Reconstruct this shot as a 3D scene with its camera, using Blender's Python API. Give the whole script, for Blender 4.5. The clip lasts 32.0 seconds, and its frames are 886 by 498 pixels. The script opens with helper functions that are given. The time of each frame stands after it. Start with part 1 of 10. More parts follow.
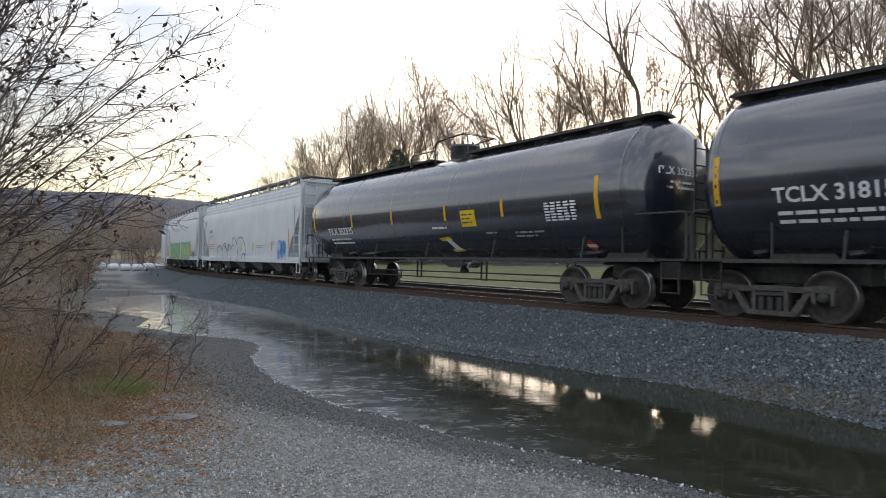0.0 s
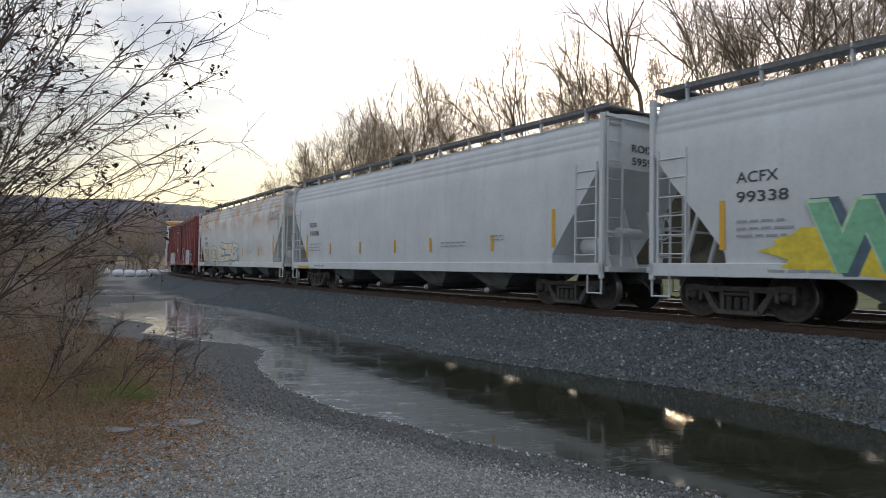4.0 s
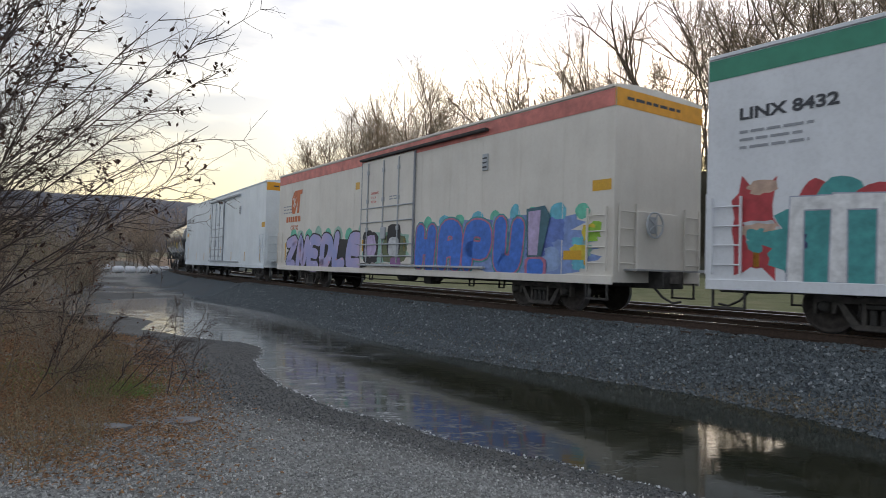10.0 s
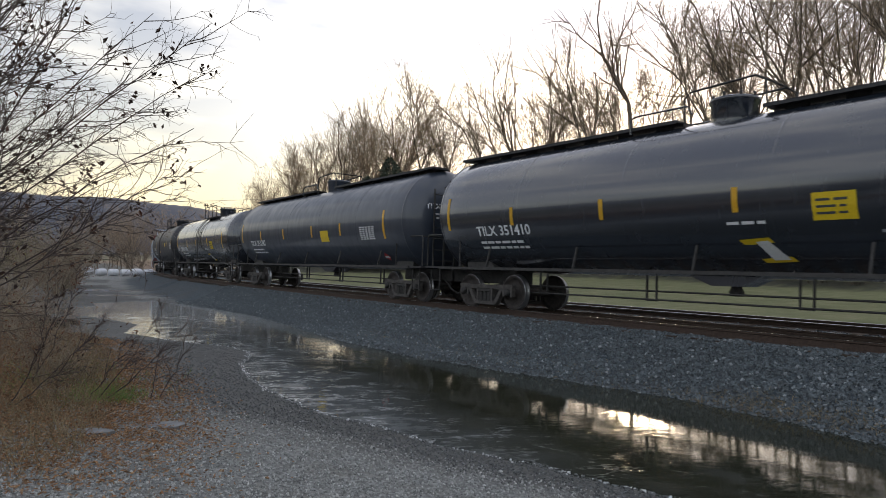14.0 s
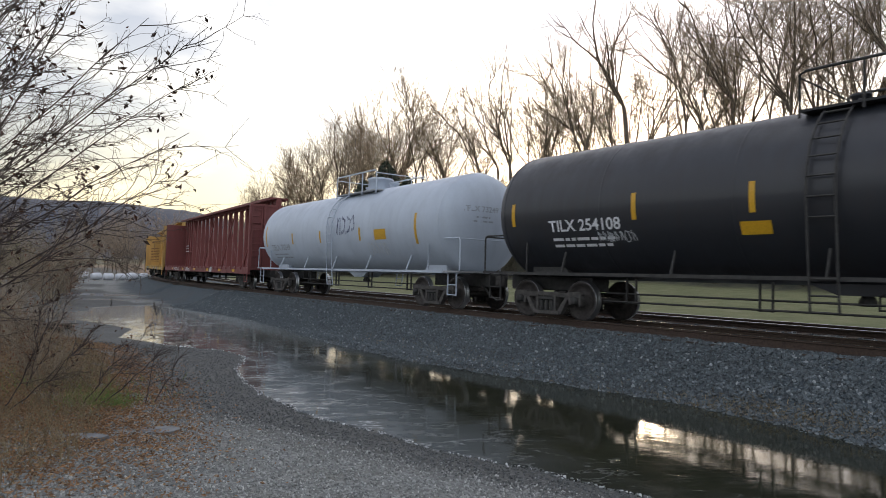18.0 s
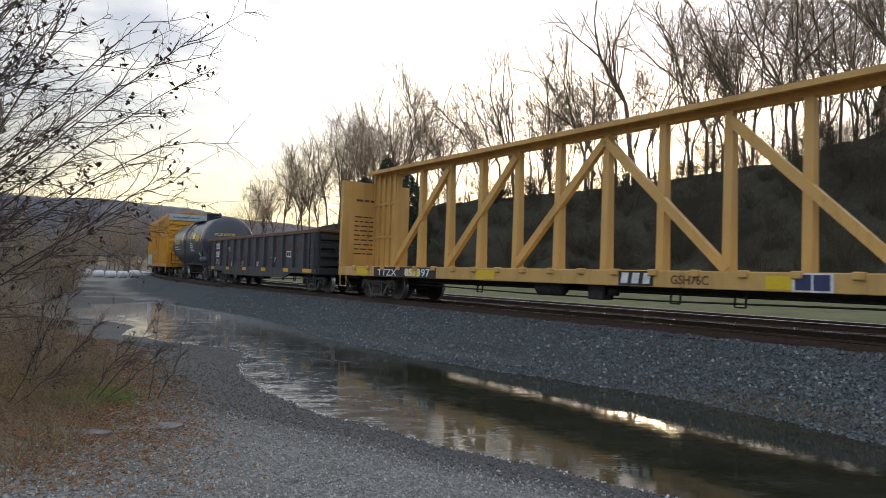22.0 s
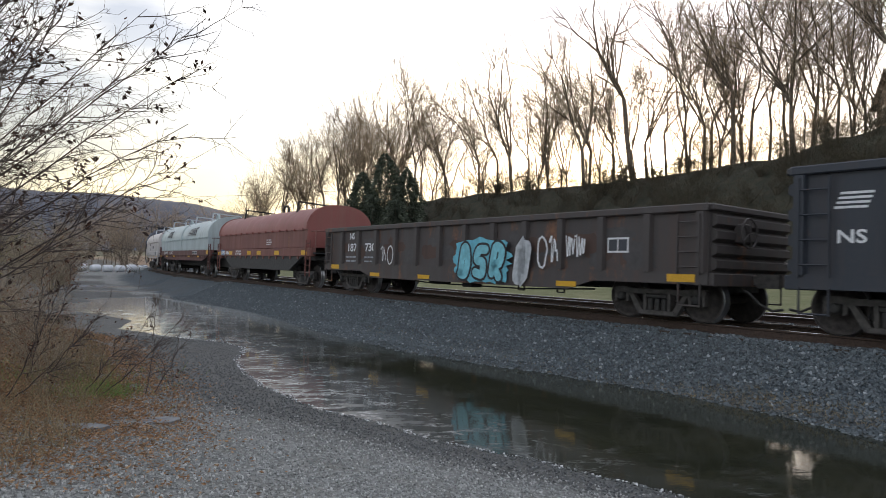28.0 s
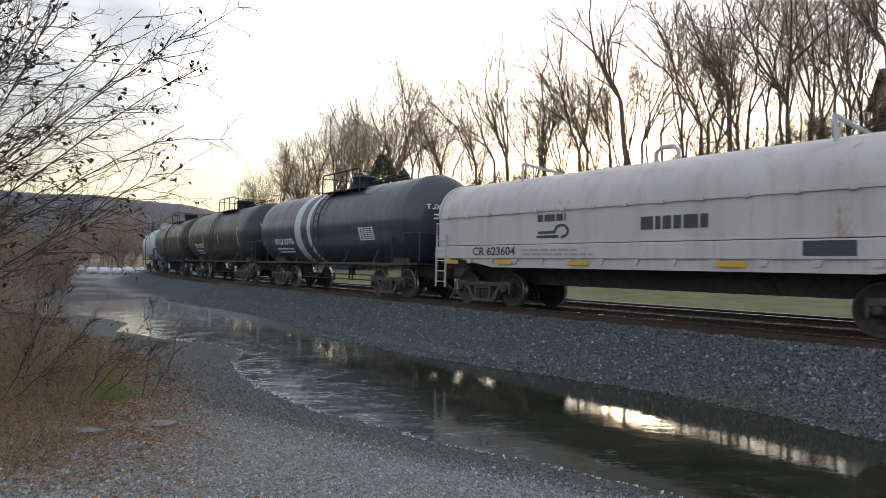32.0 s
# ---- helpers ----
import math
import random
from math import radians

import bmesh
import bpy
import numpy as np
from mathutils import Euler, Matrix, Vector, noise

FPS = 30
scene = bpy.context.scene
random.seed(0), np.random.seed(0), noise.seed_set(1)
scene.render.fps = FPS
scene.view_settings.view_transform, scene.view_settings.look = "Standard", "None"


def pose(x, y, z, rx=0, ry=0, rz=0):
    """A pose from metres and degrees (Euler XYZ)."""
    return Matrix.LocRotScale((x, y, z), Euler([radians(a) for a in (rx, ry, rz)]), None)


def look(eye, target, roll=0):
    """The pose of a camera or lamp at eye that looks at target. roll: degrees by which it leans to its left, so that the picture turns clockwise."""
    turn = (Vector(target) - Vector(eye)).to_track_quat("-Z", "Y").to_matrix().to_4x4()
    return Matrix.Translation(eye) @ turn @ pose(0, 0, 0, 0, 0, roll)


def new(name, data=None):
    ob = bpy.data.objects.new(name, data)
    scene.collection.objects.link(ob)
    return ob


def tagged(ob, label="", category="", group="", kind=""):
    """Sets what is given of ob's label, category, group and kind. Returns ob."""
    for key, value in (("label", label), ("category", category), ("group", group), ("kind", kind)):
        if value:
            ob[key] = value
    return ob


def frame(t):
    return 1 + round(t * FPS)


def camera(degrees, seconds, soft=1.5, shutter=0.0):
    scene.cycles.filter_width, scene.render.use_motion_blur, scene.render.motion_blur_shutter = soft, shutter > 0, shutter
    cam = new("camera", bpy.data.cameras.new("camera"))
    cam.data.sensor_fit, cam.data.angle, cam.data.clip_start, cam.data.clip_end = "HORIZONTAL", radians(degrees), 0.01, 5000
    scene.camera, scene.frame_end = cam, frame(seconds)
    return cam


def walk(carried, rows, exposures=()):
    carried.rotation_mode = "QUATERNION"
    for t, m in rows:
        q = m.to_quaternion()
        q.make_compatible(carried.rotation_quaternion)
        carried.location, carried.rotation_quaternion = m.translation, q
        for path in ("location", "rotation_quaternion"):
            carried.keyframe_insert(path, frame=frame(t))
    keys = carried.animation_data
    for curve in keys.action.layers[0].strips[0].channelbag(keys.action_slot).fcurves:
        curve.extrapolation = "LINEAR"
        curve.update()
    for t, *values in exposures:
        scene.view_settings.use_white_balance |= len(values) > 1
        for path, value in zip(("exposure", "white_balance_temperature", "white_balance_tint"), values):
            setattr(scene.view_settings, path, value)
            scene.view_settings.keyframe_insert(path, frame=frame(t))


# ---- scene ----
cam = camera(68.59, 32.0, soft=0.75, shutter=0.09)
# seconds, place in metres, turn in degrees
PATH = [
    (0.0, -0.006, -0.003, 1.220, 90.476, 0.029, -0.339),
    (0.5, -0.005, 0.003, 1.225, 90.348, 0.139, -0.468),
    (1.0, -0.008, -0.011, 1.226, 90.577, -0.183, -0.462),
    (1.5, -0.005, -0.009, 1.223, 90.949, 0.446, -0.503),
    (2.0, -0.006, -0.030, 1.227, 90.973, 0.283, -0.284),
    (2.5, -0.005, -0.020, 1.222, 90.901, 0.235, -0.126),
    (3.0, -0.000, -0.012, 1.225, 90.763, 0.308, -0.096),
    (3.5, -0.007, -0.007, 1.223, 90.822, 0.342, -0.056),
    (5.5, 0.001, -0.016, 1.227, 90.797, 0.657, -0.051),
    (6.0, -0.001, -0.015, 1.224, 90.833, 0.319, -0.039),
    (6.5, 0.000, -0.011, 1.221, 91.326, 0.061, -0.079),
    (7.0, -0.003, 0.010, 1.224, 91.622, -0.304, -0.136),
    (7.5, 0.002, -0.009, 1.223, 91.745, -0.369, -0.027),
    (8.0, 0.001, -0.009, 1.228, 91.566, -0.338, -0.027),
    (8.5, -0.005, -0.003, 1.223, 91.505, -0.487, -0.006),
    (9.0, 0.000, -0.000, 1.222, 91.507, -0.498, -0.013),
    (9.5, 0.000, -0.014, 1.226, 91.443, -0.497, 0.028),
    (10.0, -0.001, -0.009, 1.224, 90.911, -0.435, 0.022),
    (10.5, -0.008, 0.017, 1.216, 91.176, -0.425, -0.495),
    (11.0, -0.011, -0.011, 1.229, 91.080, -0.637, -0.233),
    (11.5, -0.010, 0.006, 1.220, 91.177, -0.619, -0.373),
    (12.0, -0.013, 0.022, 1.217, 91.253, -0.535, -0.453),
    (12.5, -0.004, 0.004, 1.221, 91.300, -0.548, -0.600),
    (13.0, 0.004, -0.005, 1.222, 91.285, -0.626, -0.745),
    (13.5, -0.004, 0.006, 1.222, 91.309, -0.564, -1.041),
    (14.0, -0.007, 0.000, 1.225, 91.263, -0.634, -1.151),
    (14.5, 0.000, -0.006, 1.224, 91.212, -0.778, -1.165),
    (16.5, -0.001, -0.006, 1.230, 91.389, -0.703, -1.370),
    (17.0, -0.001, -0.003, 1.228, 91.505, -0.766, -1.421),
    (17.5, 0.004, -0.008, 1.224, 91.555, -0.624, -1.430),
    (18.0, -0.002, -0.006, 1.229, 91.605, -0.587, -1.496),
    (18.5, 0.003, -0.016, 1.228, 91.655, -0.609, -1.510),
    (19.0, 0.003, -0.017, 1.233, 91.650, -0.650, -1.491),
    (19.5, -0.003, -0.024, 1.234, 91.626, -0.507, -1.491),
    (20.0, 0.007, -0.034, 1.224, 91.416, -0.338, -1.296),
    (20.5, -0.001, -0.005, 1.223, 91.245, -0.312, -1.303),
    (21.0, -0.004, -0.005, 1.221, 91.309, -0.410, -1.297),
    (21.5, 0.005, -0.016, 1.228, 91.336, -0.507, -1.291),
    (22.0, -0.001, -0.011, 1.218, 91.343, -0.497, -1.342),
    (22.5, -0.003, -0.003, 1.231, 91.261, -0.491, -1.425),
    (23.0, -0.001, -0.002, 1.231, 91.188, -0.530, -1.552),
    (23.5, 0.002, -0.007, 1.230, 91.118, -0.479, -1.561),
    (24.0, 0.012, -0.021, 1.224, 90.991, -0.502, -1.558),
    (24.5, 0.008, -0.033, 1.230, 90.922, -0.524, -1.568),
    (25.0, 0.013, -0.022, 1.225, 90.947, -0.590, -1.538),
    (25.5, 0.005, -0.012, 1.228, 90.976, -0.597, -1.532),
    (27.5, 0.004, -0.009, 1.226, 90.891, -0.561, -1.624),
    (28.0, 0.011, -0.035, 1.223, 90.896, -0.612, -1.543),
    (28.5, 0.003, -0.009, 1.223, 90.781, -0.557, -1.533),
    (29.0, -0.000, -0.009, 1.222, 90.782, -0.540, -1.556),
    (29.5, 0.012, -0.018, 1.224, 90.798, -0.462, -1.571),
    (30.0, 0.005, -0.004, 1.221, 90.805, -0.485, -1.595),
    (30.5, 0.008, -0.004, 1.217, 90.836, -0.502, -1.601),
    (31.0, 0.009, -0.018, 1.223, 90.878, -0.324, -1.615),
    (31.5, -0.001, 0.006, 1.221, 91.037, -0.414, -1.666),
    (32.0, -0.001, 0.006, 1.223, 91.000, -0.415, -1.789),
]
walk(cam, [(t, pose(x, y, z, rx, ry, rz)) for t, x, y, z, rx, ry, rz in PATH],
     exposures=[(t, stops, 7150, 11) for t, stops in [(0.0, 0.9), (1.0, 0.9), (2.0, 0.56), (3.0, 0.54), (6.0, 0.58), (7.0, 0.58), (8.0, 0.6), (9.0, 0.56), (10.0, 0.43), (12.0, 0.42), (13.0, 0.44), (14.0, 0.5), (17.0, 0.64), (19.0, 0.62), (22.0, 0.57), (23.0, 0.52), (24.0, 0.6), (25.0, 0.78), (28.0, 0.75), (30.0, 0.70), (32.0, 0.66)]])

# ---- sky and sun ----
SUN_AZ, SUN_EL = 18.6, 8.1
SUN_DIR = Vector((math.sin(radians(SUN_AZ)) * math.cos(radians(SUN_EL)),
                  math.cos(radians(SUN_AZ)) * math.cos(radians(SUN_EL)), math.sin(radians(SUN_EL))))


def make_world():
    w = bpy.data.worlds.new("sky")
    scene.world = w
    w.use_nodes = True
    nt = w.node_tree
    nt.nodes.clear()
    N, L = nt.nodes.new, nt.links.new
    out = N("ShaderNodeOutputWorld")
    add = N("ShaderNodeAddShader")
    clear = N("ShaderNodeBackground")
    veil = N("ShaderNodeBackground")
    sky = N("ShaderNodeTexSky")
    sky.sky_type, sky.sun_disc = "NISHITA", False
    sky.sun_elevation, sky.sun_rotation = radians(SUN_EL), radians(SUN_AZ)
    L(sky.outputs[0], clear.inputs[0])
    clear.inputs[1].default_value = 0.06
    tc = N("ShaderNodeTexCoord")
    # closeness to the sun
    dot = N("ShaderNodeVectorMath")
    dot.operation = "DOT_PRODUCT"
    L(tc.outputs["Generated"], dot.inputs[0])
    dot.inputs[1].default_value = SUN_DIR
    # height above the horizon
    sep = N("ShaderNodeSeparateXYZ")
    L(tc.outputs["Generated"], sep.inputs[0])
    tall = N("ShaderNodeValToRGB")
    tall.color_ramp.elements[0].position, tall.color_ramp.elements[0].color = 0.0, (1.06, 0.84, 0.52, 1)
    tall.color_ramp.elements[1].position, tall.color_ramp.elements[1].color = 1.0, (0.86, 0.88, 0.93, 1)
    e = tall.color_ramp.elements.new(0.21)
    e.color = (1.05, 0.995, 0.90, 1)
    e = tall.color_ramp.elements.new(0.12)
    e.color = (1.08, 0.94, 0.68, 1)
    e = tall.color_ramp.elements.new(0.38)
    e.color = (0.70, 0.725, 0.81, 1)
    L(sep.outputs[2], tall.inputs[0])
    # broken cloud, flattened towards the horizon
    mp = N("ShaderNodeMapping")
    mp.inputs["Scale"].default_value = (2.2, 2.2, 7.0)
    mp.inputs["Location"].default_value = (0.4, 1.1, 0.25)
    L(tc.outputs["Generated"], mp.inputs[0])
    no = N("ShaderNodeTexNoise")
    no.inputs["Scale"].default_value, no.inputs["Detail"].default_value = 1.6, 6.0
    L(mp.outputs[0], no.inputs[0])
    cr = N("ShaderNodeValToRGB")
    cr.color_ramp.elements[0].position, cr.color_ramp.elements[0].color = 0.45, (0.52, 0.55, 0.66, 1)
    cr.color_ramp.elements[1].position, cr.color_ramp.elements[1].color = 0.62, (1.04, 1.03, 1.02, 1)
    L(no.outputs[0], cr.inputs[0])
    mul = N("ShaderNodeMix")
    mul.data_type, mul.blend_type = "RGBA", "MULTIPLY"
    mul.inputs[0].default_value = 1.0
    # away from the sunset the sky keeps cooler towards the horizon
    cool = N("ShaderNodeValToRGB")
    cool.color_ramp.elements[0].position, cool.color_ramp.elements[0].color = 0.0, (0.80, 0.84, 0.90, 1)
    cool.color_ramp.elements[1].position, cool.color_ramp.elements[1].color = 1.0, (0.90, 0.98, 1.12, 1)
    e = cool.color_ramp.elements.new(0.3)
    e.color = (0.97, 1.01, 1.08, 1)
    L(sep.outputs[2], cool.inputs[0])
    side = N("ShaderNodeMapRange")
    side.inputs[1].default_value, side.inputs[2].default_value = 0.1, 0.75
    L(dot.outputs["Value"], side.inputs[0])
    hue = N("ShaderNodeMix")
    hue.data_type = "RGBA"
    L(side.outputs[0], hue.inputs[0])
    L(cool.outputs[0], hue.inputs[6])
    L(tall.outputs[0], hue.inputs[7])
    L(hue.outputs[2], mul.inputs[6])
    L(cr.outputs[0], mul.inputs[7])
    # brightening round the sun
    near = N("ShaderNodeMapRange")
    near.inputs[1].default_value, near.inputs[2].default_value = 0.25, 1.0
    near.inputs[3].default_value, near.inputs[4].default_value = 0.0, 1.0
    L(dot.outputs["Value"], near.inputs[0])
    pw = N("ShaderNodeMath")
    pw.operation = "POWER"
    pw.inputs[1].default_value = 8.0
    L(near.outputs[0], pw.inputs[0])
    pw2 = N("ShaderNodeMath")
    pw2.operation = "POWER"
    pw2.inputs[1].default_value = 2200.0
    L(near.outputs[0], pw2.inputs[0])
    m1 = N("ShaderNodeMath")
    m1.operation = "MULTIPLY_ADD"
    m1.inputs[1].default_value, m1.inputs[2].default_value = 2.1, 0.60
    L(pw.outputs[0], m1.inputs[0])
    m2 = N("ShaderNodeMath")
    m2.operation = "MULTIPLY_ADD"
    m2.inputs[1].default_value = 16.0
    L(pw2.outputs[0], m2.inputs[0])
    L(m1.outputs[0], m2.inputs[2])
    L(mul.outputs[2], veil.inputs[0])
    L(m2.outputs[0], veil.inputs[1])
    L(clear.outputs[0], add.inputs[0])
    L(veil.outputs[0], add.inputs[1])
    L(add.outputs[0], out.inputs[0])


make_world()
sun = new("sun", bpy.data.lights.new("sun", "SUN"))
sun.data.energy, sun.data.angle, sun.data.color = 1.0, radians(10), (1.0, 0.80, 0.55)
sun.matrix_world = look(SUN_DIR * 100, (0, 0, 0))


# ---- materials ----
def col(c):
    return (*c, 1.0)


class Nodes:
    """A short hand for a principled material."""

    def __init__(self, name):
        self.mat = bpy.data.materials.new(name)
        self.mat.use_nodes = True
        self.nt = self.mat.node_tree
        self.b = next(n for n in self.nt.nodes if n.type == "BSDF_PRINCIPLED")
        self.tc = self.nt.nodes.new("ShaderNodeTexCoord")

    def link(self, a, b):
        self.nt.links.new(a, b)

    def noise(self, scale, detail=4.0, stretch=(1, 1, 1), space="Object", rough=0.6):
        mp = self.nt.nodes.new("ShaderNodeMapping")
        mp.inputs["Scale"].default_value = stretch
        self.link(self.tc.outputs[space], mp.inputs[0])
        n = self.nt.nodes.new("ShaderNodeTexNoise")
        n.inputs["Scale"].default_value, n.inputs["Detail"].default_value = scale, detail
        n.inputs["Roughness"].default_value = rough
        self.link(mp.outputs[0], n.inputs[0])
        return n.outputs[0]

    def ramp(self, src, stops):
        r = self.nt.nodes.new("ShaderNodeValToRGB")
        els = r.color_ramp.elements
        els[0].position, els[0].color = stops[0][0], col(stops[0][1])
        els[1].position, els[1].color = stops[-1][0], col(stops[-1][1])
        for p, c in stops[1:-1]:
            els.new(p).color = col(c)
        self.link(src, r.inputs[0])
        return r.outputs[0]

    def grey(self, src, lo, hi, a=0.0, b=1.0):
        r = self.nt.nodes.new("ShaderNodeMapRange")
        for i, v in enumerate((lo, hi, a, b)):
            r.inputs[i + 1].default_value = v
        self.link(src, r.inputs[0])
        return r.outputs[0]

    def mix(self, fac, a, b, blend="MIX"):
        m = self.nt.nodes.new("ShaderNodeMix")
        m.data_type, m.blend_type = "RGBA", blend
        for i, v in ((0, fac), (6, a), (7, b)):
            if isinstance(v, (int, float)):
                m.inputs[i].default_value = v
            elif isinstance(v, tuple):
                m.inputs[i].default_value = col(v)
            else:
                self.link(v, m.inputs[i])
        return m.outputs[2]

    def bump(self, src, strength=0.3, dist=0.01):
        b = self.nt.nodes.new("ShaderNodeBump")
        b.inputs["Strength"].default_value, b.inputs["Distance"].default_value = strength, dist
        self.link(src, b.inputs["Height"])
        self.link(b.outputs[0], self.b.inputs["Normal"])

    def base(self, v):
        if isinstance(v, tuple):
            self.b.inputs["Base Color"].default_value = col(v)
        else:
            self.link(v, self.b.inputs["Base Color"])

    def rough(self, v):
        if isinstance(v, (int, float)):
            self.b.inputs["Roughness"].default_value = v
        else:
            self.link(v, self.b.inputs["Roughness"])


MATS = {}


def paint(name, c, rough=0.45, grime=0.25, rust=0.0, dirt=(0.10, 0.085, 0.07), metal=0.0, streak=0.12, coat=0.0):
    """Railway paint: mottled, streaked downwards, with grime low down in patches and rust."""
    if name in MATS:
        return MATS[name]
    k = Nodes(name)
    big = k.noise(0.7, 5)
    fine = k.noise(14.0, 4)
    run = k.noise(3.2, 5, (1, 1, streak))
    lo = tuple(v * 0.90 for v in c)
    hi = tuple(min(1.0, v * 1.05) for v in c)
    base = k.ramp(big, [(0.3, lo), (0.7, hi)])
    g = k.grey(run, 0.48, 0.78, 0.0, grime)
    base = k.mix(g, base, dirt)
    if rust > 0:
        spots = k.noise(1.6, 8, (1, 1, 0.35), rough=0.7)
        base = k.mix(k.grey(spots, 0.68 - 0.3 * rust, 0.80 - 0.25 * rust), base, k.ramp(fine, [(0.3, (0.13, 0.05, 0.025)), (0.7, (0.30, 0.13, 0.06))]))
    base = k.mix(k.grey(fine, 0.45, 0.75, 0.0, 0.10), base, dirt)
    k.base(base)
    k.rough(k.grey(run, 0.3, 0.8, rough * 0.8, min(1.0, rough * 1.35)))
    k.b.inputs["Metallic"].default_value = metal
    k.b.inputs["Coat Weight"].default_value = coat
    k.b.inputs["Coat Roughness"].default_value, k.b.inputs["Coat IOR"].default_value = 0.11, 1.9
    k.bump(k.noise(5.0, 3), 0.10, 0.01)
    MATS[name] = k.mat
    return k.mat


def plain(name, c, rough=0.6, metal=0.0, var=0.25, scale=20.0, bump=0.2):
    if name in MATS:
        return MATS[name]
    k = Nodes(name)
    n = k.noise(scale, 5)
    k.base(k.ramp(n, [(0.3, tuple(v * (1 - var) for v in c)), (0.7, tuple(min(1, v * (1 + var)) for v in c))]))
    k.rough(rough)
    k.b.inputs["Metallic"].default_value = metal
    k.bump(n, bump, 0.004)
    MATS[name] = k.mat
    return k.mat


def island(name, stops, rough=0.85, obj=False, bump=0.3, scale=60.0):
    """Many small loose pieces, each with its own shade."""
    k = Nodes(name)
    if obj:
        src = k.nt.nodes.new("ShaderNodeObjectInfo").outputs["Random"]
    else:
        src = k.nt.nodes.new("ShaderNodeNewGeometry").outputs["Random Per Island"]
    n = k.noise(scale, 3)
    k.base(k.mix(0.35, k.ramp(src, stops), k.ramp(n, [(0.3, stops[0][1]), (0.7, stops[-1][1])])))
    k.rough(rough)
    k.bump(n, bump, 0.004)
    MATS[name] = k.mat
    return k.mat


M_BLACK = paint("black_tank_paint", (0.017, 0.023, 0.034), 0.24, 0.25, dirt=(0.028, 0.030, 0.036), coat=0.8)
M_GREYBLACK = paint("faded_black_tank_paint", (0.030, 0.040, 0.060), 0.45, 0.3, dirt=(0.045, 0.050, 0.060), coat=0.35)
M_BROWNBLACK = paint("brown_black_tank_paint", (0.020, 0.022, 0.028), 0.50, 0.4, dirt=(0.040, 0.030, 0.028), coat=0.12)
M_NAVY = paint("blue_black_tank_paint", (0.024, 0.033, 0.054), 0.45, 0.3, dirt=(0.04, 0.045, 0.055), coat=0.25)
M_WHITETANK = paint("white_tank_paint", (0.50, 0.56, 0.64), 0.5, 0.22, 0.0, dirt=(0.30, 0.33, 0.37))
M_HOPPER = paint("light_grey_hopper_paint", (0.575, 0.61, 0.63), 0.5, 0.10)


def rusty_hopper():
    """Grey paint with rust creeping down from the roof's edge."""
    k = Nodes("rusty_grey_hopper_paint")
    sep = k.nt.nodes.new("ShaderNodeSeparateXYZ")
    k.link(k.tc.outputs["Object"], sep.inputs[0])
    base = k.ramp(k.noise(0.7, 5), [(0.3, (0.52, 0.54, 0.53)), (0.7, (0.64, 0.66, 0.66))])
    base = k.mix(k.grey(k.noise(2.6, 5, (1, 1, 0.15)), 0.48, 0.80, 0.0, 0.5), base, (0.50, 0.41, 0.31))
    creep = k.mix(1.0, k.grey(k.noise(0.9, 7, (0.8, 1, 1.3), rough=0.65), 0.42, 0.62), k.grey(sep.outputs[2], 2.4, 3.7), "MULTIPLY")
    base = k.mix(k.grey(creep, 0.05, 0.8, 0.0, 0.8), base, k.ramp(k.noise(9.0, 4), [(0.3, (0.36, 0.17, 0.08)), (0.7, (0.56, 0.33, 0.19))]))
    k.base(base)
    k.rough(0.6)
    k.bump(k.noise(5.0, 3), 0.10, 0.01)
    return k.mat


M_HOPPER_OLD = rusty_hopper()
M_WALK = plain("dark_walkway_grating", (0.15, 0.155, 0.16), 0.7, 0.0, 0.3, 12.0)
M_CHUTE = paint("grimy_grey_chute_paint", (0.17, 0.175, 0.18), 0.7, 0.7, 0.1, dirt=(0.06, 0.055, 0.05))
M_RUSTPATCH = paint("brown_rust_patch", (0.095, 0.056, 0.044), 0.8, 0.6, 0.2, dirt=(0.045, 0.045, 0.05))
M_RUSTCHORD = paint("rusty_top_chord", (0.14, 0.075, 0.055), 0.8, 0.5, 0.2, dirt=(0.07, 0.045, 0.04))
M_REDBOX = paint("red_oxide_paint", (0.23, 0.052, 0.050), 0.55, 0.35, dirt=(0.10, 0.05, 0.045))
M_REDFADE = paint("faded_red_paint", (0.27, 0.085, 0.085), 0.6, 0.3, dirt=(0.16, 0.08, 0.07))
M_REEFER = paint("white_reefer_paint", (0.74, 0.77, 0.81), 0.42, 0.06)
M_CREAM = paint("cream_reefer_paint", (0.72, 0.69, 0.63), 0.5, 0.15, dirt=(0.40, 0.31, 0.23))
M_WHITE = paint("bright_white_paint", (0.76, 0.825, 0.865), 0.4, 0.03)
M_YBOX = paint("yellow_boxcar_paint", (0.62, 0.30, 0.022), 0.42, 0.18, dirt=(0.25, 0.14, 0.03))
M_YBEAM = paint("yellow_beam_paint", (0.60, 0.37, 0.12), 0.55, 0.5, 0.12, dirt=(0.22, 0.13, 0.06))
M_REDBEAM = paint("maroon_beam_paint", (0.21, 0.058, 0.054), 0.6, 0.4, 0.1, dirt=(0.08, 0.05, 0.045))
M_GOND = paint("black_gondola_paint", (0.066, 0.057, 0.055), 0.6, 0.6, 0.45, dirt=(0.12, 0.075, 0.06))
M_GOND2 = paint("dark_gondola_paint", (0.030, 0.037, 0.049), 0.5, 0.35, 0.12, dirt=(0.10, 0.075, 0.065))
M_REDCOIL = paint("red_coil_hood_paint", (0.27, 0.085, 0.075), 0.5, 0.6, dirt=(0.24, 0.15, 0.12))
